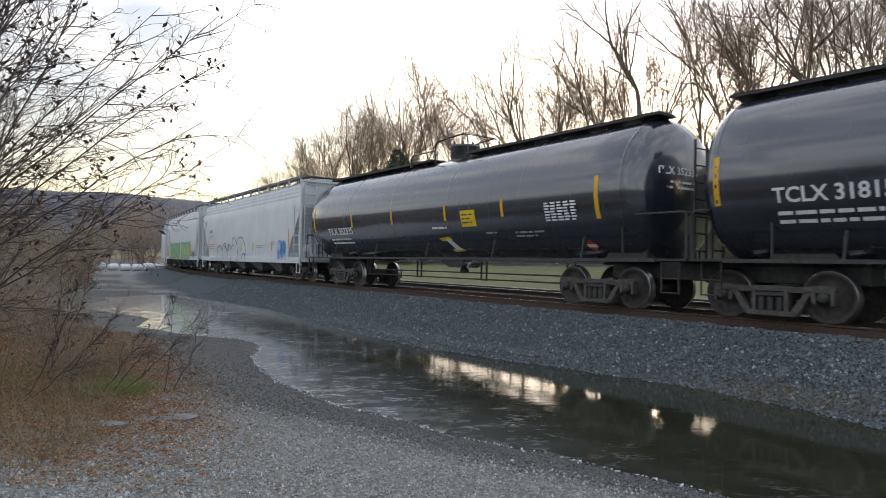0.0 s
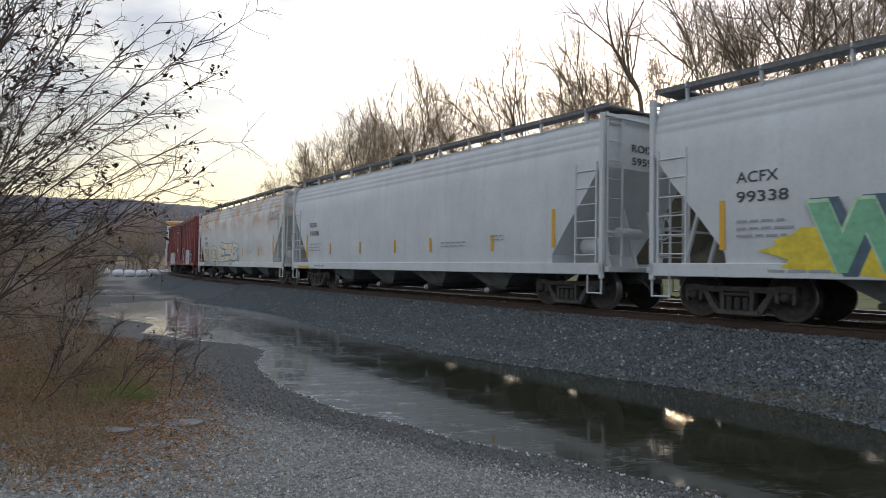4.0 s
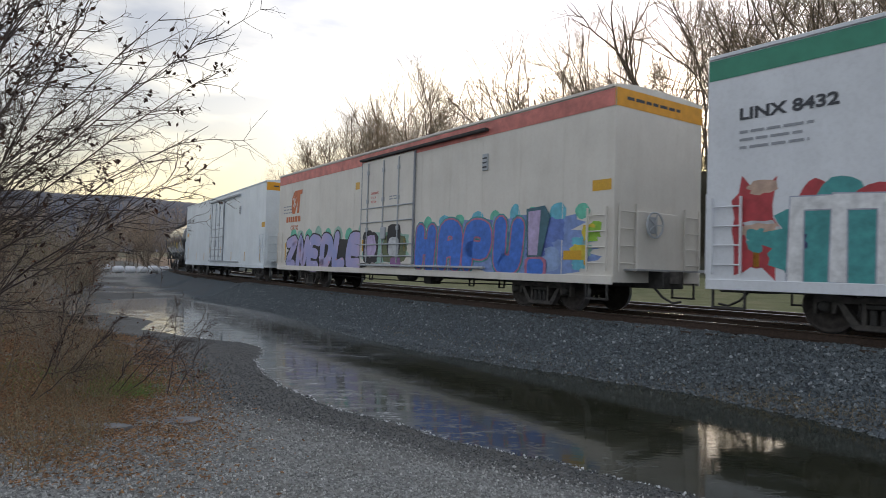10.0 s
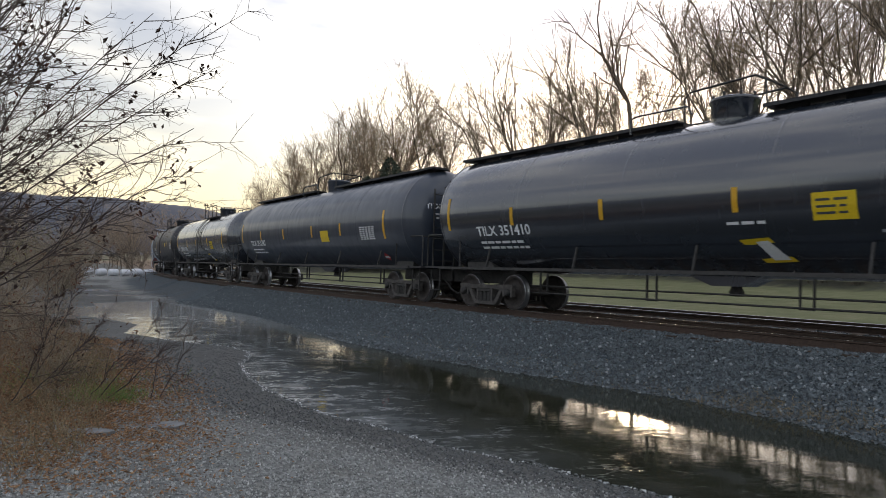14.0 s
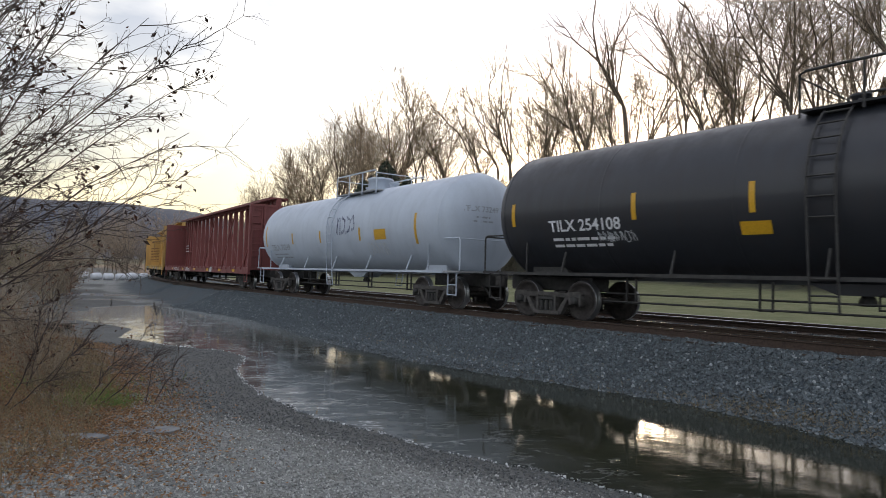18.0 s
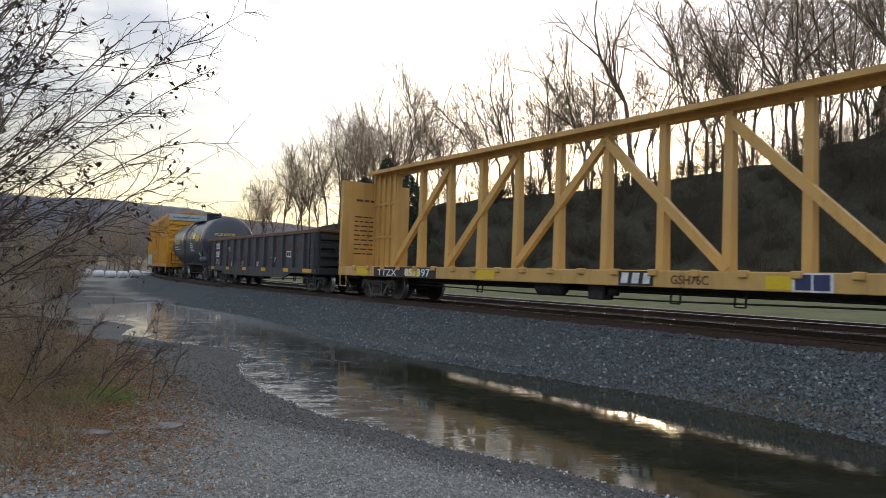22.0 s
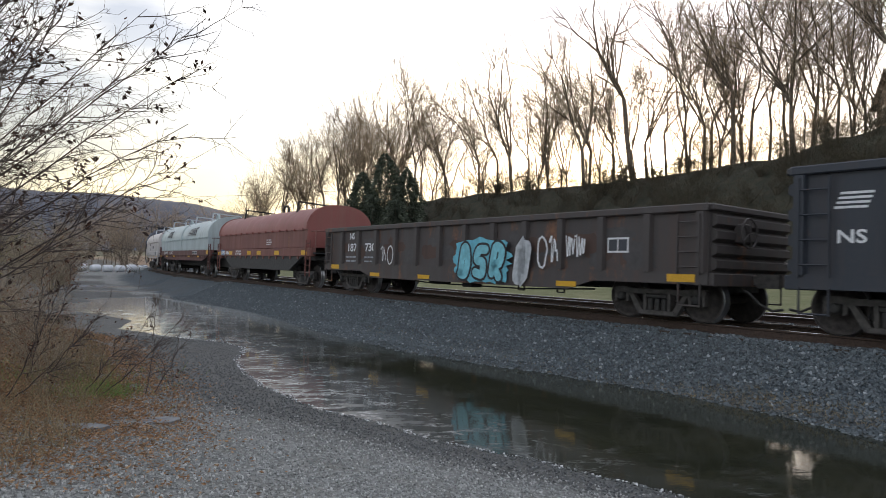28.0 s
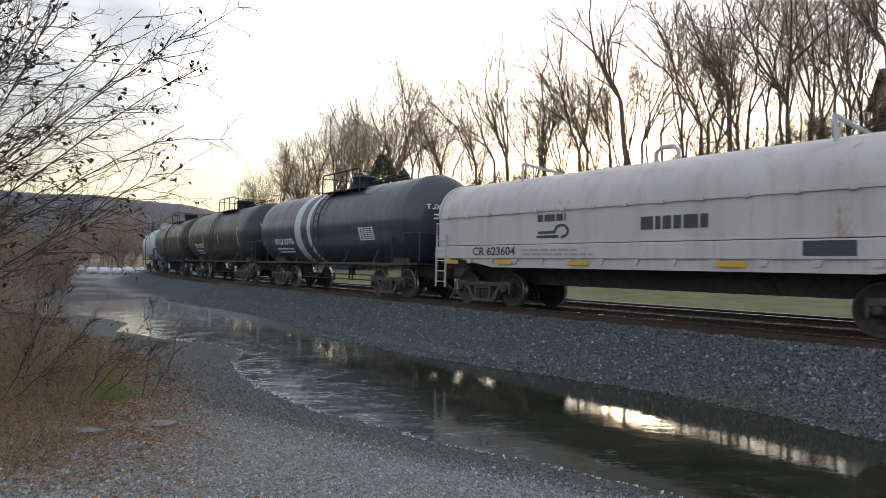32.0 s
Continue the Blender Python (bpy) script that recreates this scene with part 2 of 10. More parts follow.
M_REDCOIL2 = paint("dull_red_coil_paint", (0.19, 0.070, 0.058), 0.6, 0.6, 0.25, dirt=(0.13, 0.09, 0.075))
M_MINT = paint("pale_green_hood_paint", (0.43, 0.51, 0.52), 0.45, 0.25, 0.06)
M_PALEHOOD = paint("white_hood_paint", (0.55, 0.52, 0.51), 0.5, 0.42, 0.18, dirt=(0.28, 0.20, 0.15))
M_BROWNSILL = paint("brown_sill_paint", (0.12, 0.045, 0.040), 0.6, 0.5)
M_UNDER = plain("grimy_black_steel", (0.046, 0.044, 0.042), 0.75, 0.0, 0.4, 9.0)
M_TRUCK = plain("dusty_truck_steel", (0.078, 0.071, 0.066), 0.8, 0.0, 0.45, 8.0)
M_WHEEL = plain("dark_wheel_steel", (0.052, 0.044, 0.040), 0.7, 0.2, 0.5, 12.0)
M_TREAD = plain("polished_wheel_tread", (0.42, 0.42, 0.43), 0.30, 1.0, 0.1)
M_GALV = plain("galvanised_grating", (0.36, 0.37, 0.38), 0.55, 0.3, 0.2)
M_DARKGRATE = plain("black_grating", (0.030, 0.030, 0.032), 0.6, 0.1, 0.3)
M_GREYSTEEL = plain("grey_painted_steel", (0.42, 0.45, 0.48), 0.5, 0.0, 0.15)
M_WHITEMARK = plain("white_lettering", (0.72, 0.73, 0.74), 0.6, 0.0, 0.15, 30, 0.0)
M_DARKMARK = plain("dark_lettering", (0.05, 0.055, 0.065), 0.6, 0.0, 0.2, 30, 0.0)
M_FAINT = plain("faint_grey_lettering", (0.30, 0.32, 0.35), 0.6, 0.0, 0.2, 30, 0.0)
M_YMARK = plain("yellow_reflector", (0.66, 0.36, 0.025), 0.35, 0.0, 0.12, 30, 0.0)
M_ENDBAND = plain("orange_end_band", (0.74, 0.33, 0.02), 0.45, 0.0, 0.12, 4.0, 0.0)
M_YSIGN = plain("yellow_sign", (0.72, 0.50, 0.02), 0.45, 0.0, 0.10, 30, 0.0)
M_REDSIGN = plain("red_placard", (0.50, 0.05, 0.05), 0.5, 0.0, 0.15, 30, 0.0)


# ---- mesh building ----
class MB:
    """Collects vertices and faces for one mesh."""

    def __init__(self):
        self.v, self.f, self.m, self.s = [], [], [], []

    def add(self, verts, faces, mi=0, smooth=False):
        o = len(self.v)
        self.v.extend(verts)
        for f in faces:
            self.f.append([i + o for i in f])
            self.m.append(mi)
            self.s.append(smooth)
        return self

    def box(self, x0, x1, y0, y1, z0, z1, mi=0, ch=0.0):
        if ch <= 0:
            vs = [(x, y, z) for x in (x0, x1) for y in (y0, y1) for z in (z0, z1)]
            return self.add(vs, [(0, 1, 3, 2), (4, 6, 7, 5), (0, 4, 5, 1), (2, 3, 7, 6), (0, 2, 6, 4), (1, 5, 7, 3)], mi)
        vs, idx = [], {}
        for i, x in enumerate((x0, x1)):
            for j, y in enumerate((y0, y1)):
                for k, z in enumerate((z0, z1)):
                    sx, sy, sz = (ch, -ch)[i], (ch, -ch)[j], (ch, -ch)[k]
                    for a, p in enumerate(((x, y + sy, z + sz), (x + sx, y, z + sz), (x + sx, y + sy, z))):
                        idx[i, j, k, a] = len(vs)
                        vs.append(p)
        F = []
        for i in (0, 1):
            F.append([idx[i, j, k, 0] for j, k in ((0, 0), (0, 1), (1, 1), (1, 0))])
            F.append([idx[j, i, k, 1] for j, k in ((0, 0), (1, 0), (1, 1), (0, 1))])
            F.append([idx[j, k, i, 2] for j, k in ((0, 0), (0, 1), (1, 1), (1, 0))])
        for i in (0, 1):
            for j in (0, 1):
                F.append([idx[i, j, 0, 0], idx[i, j, 0, 1], idx[i, j, 1, 1], idx[i, j, 1, 0]])
                F.append([idx[i, 0, j, 0], idx[i, 0, j, 2], idx[i, 1, j, 2], idx[i, 1, j, 0]])
                F.append([idx[0, i, j, 1], idx[0, i, j, 2], idx[1, i, j, 2], idx[1, i, j, 1]])
                for k in (0, 1):
                    F.append([idx[i, j, k, 0], idx[i, j, k, 1], idx[i, j, k, 2]])
        return self.add(vs, F, mi)

    def bar(self, p0, p1, w, h, mi=0, up=(0, 0, 1)):
        a, b = Vector(p0), Vector(p1)
        d = (b - a).normalized()
        u = Vector(up)
        if abs(d.dot(u)) > 0.98:
            u = Vector((1, 0, 0)) if abs(d.x) < 0.9 else Vector((0, 1, 0))
        side = d.cross(u).normalized()
        u = side.cross(d)
        vs = [tuple(p + side * (sx * w / 2) + u * (sz * h / 2)) for p in (a, b) for sx, sz in ((-1, -1), (1, -1), (1, 1), (-1, 1))]
        return self.add(vs, [(3, 2, 1, 0), (4, 5, 6, 7), (0, 1, 5, 4), (1, 2, 6, 5), (2, 3, 7, 6), (3, 0, 4, 7)], mi)

    def pipe(self, pts, r, n=6, mi=0, r2=None, cap=True):
        pts = [Vector(p) for p in pts]
        k = len(pts)
        d = (pts[1] - pts[0]).normalized()
        u = d.orthogonal().normalized()
        vs = []
        for i, p in enumerate(pts):
            d = (pts[min(i + 1, k - 1)] - pts[max(i - 1, 0)]).normalized()
            u = (u - d * u.dot(d)).normalized()
            w = d.cross(u)
            rr = r if r2 is None else r + (r2 - r) * i / (k - 1)
            for j in range(n):
                a = 2 * math.pi * j / n
                vs.append(tuple(p + (u * math.cos(a) + w * math.sin(a)) * rr))
        F = [(i * n + j, i * n + (j + 1) % n, (i + 1) * n + (j + 1) % n, (i + 1) * n + j) for i in range(k - 1) for j in range(n)]
        self.add(vs, F, mi, True)
        if cap:
            self.add(vs[:n], [tuple(range(n - 1, -1, -1))], mi)
            self.add(vs[-n:], [tuple(range(n))], mi)
        return self

    def lathe(self, prof, axis="x", n=24, mi=0, c=(0, 0, 0), mis=None, smooth=True):
        vs = []
        for a, r in prof:
            for j in range(n):
                t = 2 * math.pi * j / n
                p = {"x": (a, r * math.cos(t), r * math.sin(t)), "y": (r * math.cos(t), a, r * math.sin(t)), "z": (r * math.cos(t), r * math.sin(t), a)}[axis]
                vs.append((p[0] + c[0], p[1] + c[1], p[2] + c[2]))
        o = len(self.v)
        self.v.extend(vs)
        for i in range(len(prof) - 1):
            for j in range(n):
                self.f.append([o + i * n + j, o + i * n + (j + 1) % n, o + (i + 1) * n + (j + 1) % n, o + (i + 1) * n + j])
                self.m.append(mis[i] if mis else mi)
                self.s.append(smooth)
        return self

    def prism(self, prof, axis, a, b, mi=0):
        """prof: (x, z) for axis y; (y, z) for axis x; (x, y) for axis z."""
        def p3(p, t):
            return {"y": (p[0], t, p[1]), "x": (t, p[0], p[1]), "z": (p[0], p[1], t)}[axis]
        n = len(prof)
        vs = [p3(p, a) for p in prof] + [p3(p, b) for p in prof]
        F = [tuple(range(n)), tuple(range(2 * n - 1, n - 1, -1))] + [(i, i + n, (i + 1) % n + n, (i + 1) % n) for i in range(n)]
        return self.add(vs, F, mi)

    def flip_y(self):
        """Adds the same again, mirrored to the other side."""
        n = len(self.v)
        vs = [(x, -y, z) for x, y, z in self.v]
        fs, ms, ss = list(self.f), list(self.m), list(self.s)
        self.v.extend(vs)
        for f, m, s in zip(fs, ms, ss):
            self.f.append([i + n for i in reversed(f)])
            self.m.append(m)
            self.s.append(s)
        return self

    def mesh(self, name, mats):
        me = bpy.data.meshes.new(name)
        me.from_pydata(self.v, [], self.f)
        for m in (mats if isinstance(mats, (list, tuple)) else [mats]):
            me.materials.append(m)
        me.polygons.foreach_set("material_index", self.m)
        me.polygons.foreach_set("use_smooth", self.s)
        me.update()
        fix = bmesh.new()
        fix.from_mesh(me)
        bmesh.ops.recalc_face_normals(fix, faces=fix.faces)
        fix.to_mesh(me)
        fix.free()
        return me


def part(name, mb, mats, parent, label="", at=None):
    """One mesh object under a thing or a part. mb: an MB, or a mesh that is shared."""
    me = mb if isinstance(mb, bpy.types.Mesh) else mb.mesh(name, mats)
    ob = new(name, me)
    ob.parent = parent
    if at is not None:
        ob.matrix_basis = at
    if label:
        ob["label"] = label
    return ob


def grid_mesh(name, xs, ys, z, mat):
    nx, ny = len(xs), len(ys)
    X, Y = np.meshgrid(xs, ys)
    co = np.stack([X.ravel(), Y.ravel(), z.ravel()], 1).astype(np.float32)
    i = np.arange(ny - 1)[:, None] * nx + np.arange(nx - 1)[None, :]
    q = np.stack([i, i + 1, i + nx + 1, i + nx], -1).reshape(-1, 4)
    return raw_mesh(name, co, q, mat, True)


def raw_mesh(name, co, faces, mat, smooth=False):
    """A mesh from arrays; all faces have the same number of corners."""
    me = bpy.data.meshes.new(name)
    k = faces.shape[1]
    me.vertices.add(len(co))
    me.vertices.foreach_set("co", np.ascontiguousarray(co, np.float32).ravel())
    me.loops.add(faces.size)
    me.loops.foreach_set("vertex_index", faces.astype(np.int32).ravel())
    me.polygons.add(len(faces))
    me.polygons.foreach_set("loop_start", np.arange(0, faces.size, k, dtype=np.int32))
    me.polygons.foreach_set("use_smooth", np.full(len(faces), smooth))
    me.materials.append(mat)
    me.update(calc_edges=True)
    me.validate()
    return me


# ---- the railway's line ----
S_GRID = np.arange(-560.0, 560.0, 0.5)


def _line():
    s = S_GRID
    k = np.where(s < 0, 0.00197 - 7.186e-5 * np.maximum(s, -82.0), 0.00197)
    k = np.where(s < -82.0, 0.0, k)
    k = np.where(s > 60.0, 0.0, k)
    th = np.concatenate([[0], np.cumsum((k[1:] + k[:-1]) / 2 * 0.5)])
    i0 = int(np.argmin(abs(s)))
    th = th - th[i0] - 0.97601
    x = np.concatenate([[0], np.cumsum((np.cos(th[1:]) + np.cos(th[:-1])) / 2 * 0.5)])
    y = np.concatenate([[0], np.cumsum((np.sin(th[1:]) + np.sin(th[:-1])) / 2 * 0.5)])
    return x - x[i0] - 4.0, y - y[i0] + 27.4909, th


LINE_X, LINE_Y, LINE_T = _line()
BANK = 0.02545


def on_line(s, lat=0.0, z=0.0):
    """A point s metres along the near track, lat metres towards the lens's side of it, z above its tilted rail plane."""
    t = np.interp(s, S_GRID, LINE_T)
    l, h = lat * math.cos(BANK) - z * math.sin(BANK), z * math.cos(BANK) + lat * math.sin(BANK)
    return (np.interp(s, S_GRID, LINE_X) + l * np.sin(t), np.interp(s, S_GRID, LINE_Y) - l * np.cos(t), h + 0 * t)


def to_line(x, y):
    """s and lat of points in the plan."""
    pick = (S_GRID > -160) & (S_GRID < 120)
    lx, ly, lt, ls = LINE_X[pick], LINE_Y[pick], LINE_T[pick], S_GRID[pick]
    best = np.empty(len(x), int)
    for a in range(0, len(x), 20000):
        d = (x[a:a + 20000, None] - lx[None]) ** 2 + (y[a:a + 20000, None] - ly[None]) ** 2
        best[a:a + 20000] = d.argmin(1)
    dx, dy, t = x - lx[best], y - ly[best], lt[best]
    along = dx * np.cos(t) + dy * np.sin(t)
    return ls[best] + along, dx * np.sin(t) - dy * np.cos(t)


# ---- ground ----
WATER_Z = -1.0
PUDDLE = [(-15.32, 36.56), (-10.13, 30.46), (-6.9, 26.35), (-3.14, 19.67), (-0.84, 16.11), (1.45, 13.63), (3.26, 11.94), (4.34, 10.74), (5.19, 9.29), (5.67, 8.39),
          (7.12, 6.27), (9.05, 3.62), (7.24, 1.81), (4.1, 4.46), (2.17, 6.39), (0.77, 7.52), (-0.6, 8.74), (-1.93, 10.06), (-2.9, 11.58), (-3.74, 13.27),
          (-4.1, 14.3), (-4.34, 16.05), (-5.07, 16.89), (-7.24, 18.34), (-9.17, 19.97), (-10.07, 22.68), (-12.79, 25.34), (-16.17, 27.27), (-17.25, 29.68), (-15.93, 31.61),
          (-17.37, 33.78)]
SMALL_PUDDLES = [((-22.92, 41.26), (-17.86, 40.54), 1.33), ((-25.94, 48.86), (-20.51, 45.85), 1.57), ((-18.7, 30.16), (-15.08, 28.96), 0.72), ((-33.18, 64.55), (-30.16, 66.36), 0.84)]


def fbm(x, y, scale, seed=0.0, octaves=4):
    """Cheap smooth noise in the plan, about -1 to 1."""
    r = np.random.RandomState(int(seed * 10) + 7)
    out, amp, tot = np.zeros_like(x), 1.0, 0.0
    for o in range(octaves):
        for _ in range(3):
            a, ph = r.uniform(0, 2 * np.pi), r.uniform(0, 2 * np.pi)
            f = 2 * np.pi / scale * 2 ** o * r.uniform(0.7, 1.3)
            out += amp * np.sin((x * np.cos(a) + y * np.sin(a)) * f + ph + 1.7 * np.sin((x * np.sin(a) - y * np.cos(a)) * f * 0.6 + ph * 2))
        tot += amp * 3
        amp *= 0.5
    return out / tot * 1.8


def poly_distance(x, y, poly):
    """Distance to a closed outline, negative inside."""
    d2, inside = np.full(x.shape, 1e9), np.zeros(x.shape, bool)
    for (ax, ay), (bx, by) in zip(poly, poly[1:] + poly[:1]):
        ex, ey = bx - ax, by - ay
        t = np.clip(((x - ax) * ex + (y - ay) * ey) / (ex * ex + ey * ey), 0, 1)
        d2 = np.minimum(d2, (x - ax - t * ex) ** 2 + (y - ay - t * ey) ** 2)
        cross = ((ay > y) != (by > y)) & (x < (bx - ax) * (y - ay) / (by - ay + 1e-12) + ax)
        inside ^= cross
    return np.where(inside, -1, 1) * np.sqrt(d2)


def puddle_distance(x, y):
    d = poly_distance(x, y, PUDDLE)
    for (ax, ay), (bx, by), r in SMALL_PUDDLES:
        ex, ey = bx - ax, by - ay
        t = np.clip(((x - ax) * ex + (y - ay) * ey) / (ex * ex + ey * ey), 0, 1)
        d = np.minimum(d, np.hypot(x - ax - t * ex, y - ay - t * ey) - r)
    return d + 0.06 * fbm(x, y, 2.2, 3) + 0.035 * fbm(x, y, 0.5, 4)


AZ = [-180, -40, -25, -17.5, -10, -2, 5, 17, 24, 29.7, 33, 36, 60, 180]
HILL_DIST = [150, 150, 145, 130, 118, 108, 98, 85, 77, 73, 71, 70, 68, 80]
HILL_TOP = [4, 3.7, 3.8, 5.0, 7.8, 10.4, 11.1, 11.3, 11.4, 11.8, 12.7, 13.5, 16.3, 10.5]


def smooth01(t):
    t = np.clip(t, 0, 1)
    return t * t * (3 - 2 * t)


def ground_z(x, y):
    x, y = np.asarray(x, float), np.asarray(y, float)
    shape = x.shape
    x, y = x.ravel(), y.ravel()
    s, lat = to_line(x, y)
    gravel = np.interp(lat, [4.0, 7.0, 12.7, 20.0], [-0.93, -0.90, -0.45, -0.40]) + 0.035 * fbm(x, y, 6.0, 1) + 0.012 * fbm(x, y, 0.8, 2)
    tilt = np.clip(lat, -7.5, 2) * BANK
    bed = np.interp(lat, [-12, -9.5, -7.2, -6.6, 0.85, 1.25, 2.9, 4.2], [-0.52, -0.52, -0.30, -0.21, -0.20, -0.195, -0.93, -0.98]) + tilt
    bed = bed + 0.02 * fbm(x, y, 1.1, 6)
    w = smooth01((lat - 3.0) / 1.4)
    z = bed * (1 - w) + gravel * w
    # field and wooded bank on the far side
    r, az = np.hypot(x, y), np.degrees(np.arctan2(x, y))
    dist, top = np.interp(az, AZ, HILL_DIST), np.interp(az, AZ, HILL_TOP)
    foot = dist - 26
    beyond = np.clip((-lat - 10) / 30, 0, 1)
    field = -0.5 + 0.6 * beyond + 0.05 * fbm(x, y, 9, 8)
    hill = (top - 0.1) * smooth01((r - foot) / 26) + 0.18 * fbm(x, y, 7, 9) * smooth01((r - foot) / 10)
    far = np.where(lat < -9, 1.0, 0.0)
    z = np.where(far > 0, np.maximum(field, -0.5) + np.where(r > foot, hill, 0), z)
    # rise of the near side away to the woods
    z = z + np.where((lat > 12) & (y > 20), 0.012 * np.maximum(r - 30, 0), 0)
    d = puddle_distance(x, y)
    cap = np.where(d > 0, WATER_Z + np.where(lat > 5.3, 0.11, 0.55) * d, WATER_Z + np.maximum(0.35 * d, -0.22))
    z = np.where(lat > -6, np.minimum(z, cap), z)
    return z.reshape(shape)


def litter_edge(y):
    """Where the fallen leaves end towards the gravel."""
    return np.interp(y, [5.4, 6.8, 8.9, 10.8, 14.5, 16.8, 20.2, 28, 67], [-2.6, -2.9, -3.8, -4.6, -6.8, -9.1, -12.8, -19.6, -52])


def damp_reach(y):
    """How far the damp gravel reaches from the puddle."""
    return np.interp(y, [5, 8, 11.5, 16], [0.45, 0.9, 2.0, 3.0])


def steps(*runs):
    """Coordinates by runs of (start, end, step)."""
    return np.unique(np.round(np.concatenate([np.arange(a, b, c) for a, b, c in runs]), 3))


def ground_material():
    k = Nodes("gravel_ballast_and_turf")
    tc = k.nt.nodes.new("ShaderNodeNewGeometry")
    k.tc = tc
    pos = "Position"
    fine = k.noise(55.0, 4, space=pos)
    cell = k.nt.nodes.new("ShaderNodeTexVoronoi")
    cell.inputs["Scale"].default_value = 32.0
    k.link(tc.outputs[pos], cell.inputs[0])
    big = k.noise(0.35, 4, space=pos)
    mid = k.noise(1.6, 5, space=pos)
    stone = k.ramp(cell.outputs["Color"], [(0.0, (0.105, 0.109, 0.103)), (0.5, (0.225, 0.232, 0.222)), (1.0, (0.42, 0.43, 0.415))])
    stone = k.mix(k.grey(fine, 0.3, 0.75, 0, 0.5), stone, (0.12, 0.12, 0.12))
    stone = k.mix(k.grey(mid, 0.42, 0.70, 0.0, 0.40), stone, (0.125, 0.115, 0.09))
    # masks carried by the mesh
    def mask(name):
        a = k.nt.nodes.new("ShaderNodeAttribute")
        a.attribute_name = name
        return a.outputs["Fac"]
    ballast = k.ramp(cell.outputs["Color"], [(0.0, (0.020, 0.028, 0.034)), (0.55, (0.053, 0.071, 0.083)), (1.0, (0.12, 0.15, 0.168))])
    ballast = k.mix(k.grey(big, 0.45, 0.7, 0, 0.4), ballast, (0.08, 0.07, 0.06))
    turf = k.ramp(k.noise(0.9, 6, space=pos), [(0.3, (0.105, 0.12, 0.045)), (0.55, (0.155, 0.16, 0.07)), (0.75, (0.22, 0.20, 0.11))])
    # bank colours kept dark: its backlit shade is put into the colour
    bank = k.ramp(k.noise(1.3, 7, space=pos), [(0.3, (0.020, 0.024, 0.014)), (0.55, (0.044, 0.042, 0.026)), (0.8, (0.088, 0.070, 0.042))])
    litter = k.ramp(k.noise(9.0, 5, space=pos), [(0.3, (0.11, 0.066, 0.040)), (0.55, (0.23, 0.135, 0.075)), (0.8, (0.36, 0.235, 0.14))])
    wet = k.mix(0.7, stone, (0.03, 0.029, 0.028))
    c = k.mix(mask("ballast"), stone, ballast)
    c = k.mix(mask("litter"), c, litter)
    c = k.mix(mask("wet"), c, wet)
    c = k.mix(mask("turf"), c, turf)
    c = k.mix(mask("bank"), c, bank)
    k.base(c)
    k.rough(0.88)
    h = k.mix(0.5, cell.outputs["Distance"], fine)
    k.bump(h, 0.55, 0.03)
    return k.mat


def build_ground():
    xs = steps((-3000, -300, 300), (-300, -100, 20), (-100, -46, 2.0), (-46, -18, 0.4), (-18, 11, 0.12), (11, 60, 1.0), (60, 300, 12), (300, 3001, 300))
    ys = steps((-3000, -300, 300), (-300, -20, 20), (-20, 2, 1.0), (2, 37, 0.12), (37, 76, 0.4), (76, 150, 2.0), (150, 400, 25), (400, 3001, 260))
    X, Y = np.meshgrid(xs, ys)
    z = ground_z(X, Y)
    far = np.hypot(X, Y)
    z = np.where(far > 260, np.minimum(z, 6.0), z)
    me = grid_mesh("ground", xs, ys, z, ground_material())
    x, y = X.ravel(), Y.ravel()
    s, lat = to_line(x, y)
    r, az = np.hypot(x, y), np.degrees(np.arctan2(x, y))
    foot = np.interp(az, AZ, HILL_DIST) - 26
    n1 = fbm(x, y, 2.5, 11) * 0.5
    d = puddle_distance(x, y)
    def attr(name, values):
        a = me.attributes.new(name, "FLOAT", "POINT")
        a.data.foreach_set("value", np.clip(values, 0, 1).astype(np.float32))
    attr("ballast", np.where(lat < 6, np.clip((4.2 - lat) / 0.6 + n1, 0, 1), 0))
    attr("turf", np.clip((-lat - 7.4) / 0.8, 0, 1) + smooth01((lat - 16) / 8) * (y > 20))
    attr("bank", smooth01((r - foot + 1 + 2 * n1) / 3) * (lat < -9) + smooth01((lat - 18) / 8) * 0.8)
    attr("wet", np.where(d < 0, 1, np.clip(2.0 - d / damp_reach(y) + 0.4 * n1, 0, 1) * 0.88 * (lat > 5.3) + np.clip(1 - d / 0.35, 0, 1) * 0.8 * (lat <= 5.3)))
    edge = litter_edge(y) + 0.6 * n1
    attr("litter", smooth01((edge - x) / 1.6) * (lat > 7) * 0.70 * smooth01((y - 5.6) / 3.0))
    tagged(new("ground", me), "grey gravel, dark railway ballast and a pale green field below a wooded bank", "ground", kind="structure")


build_ground()


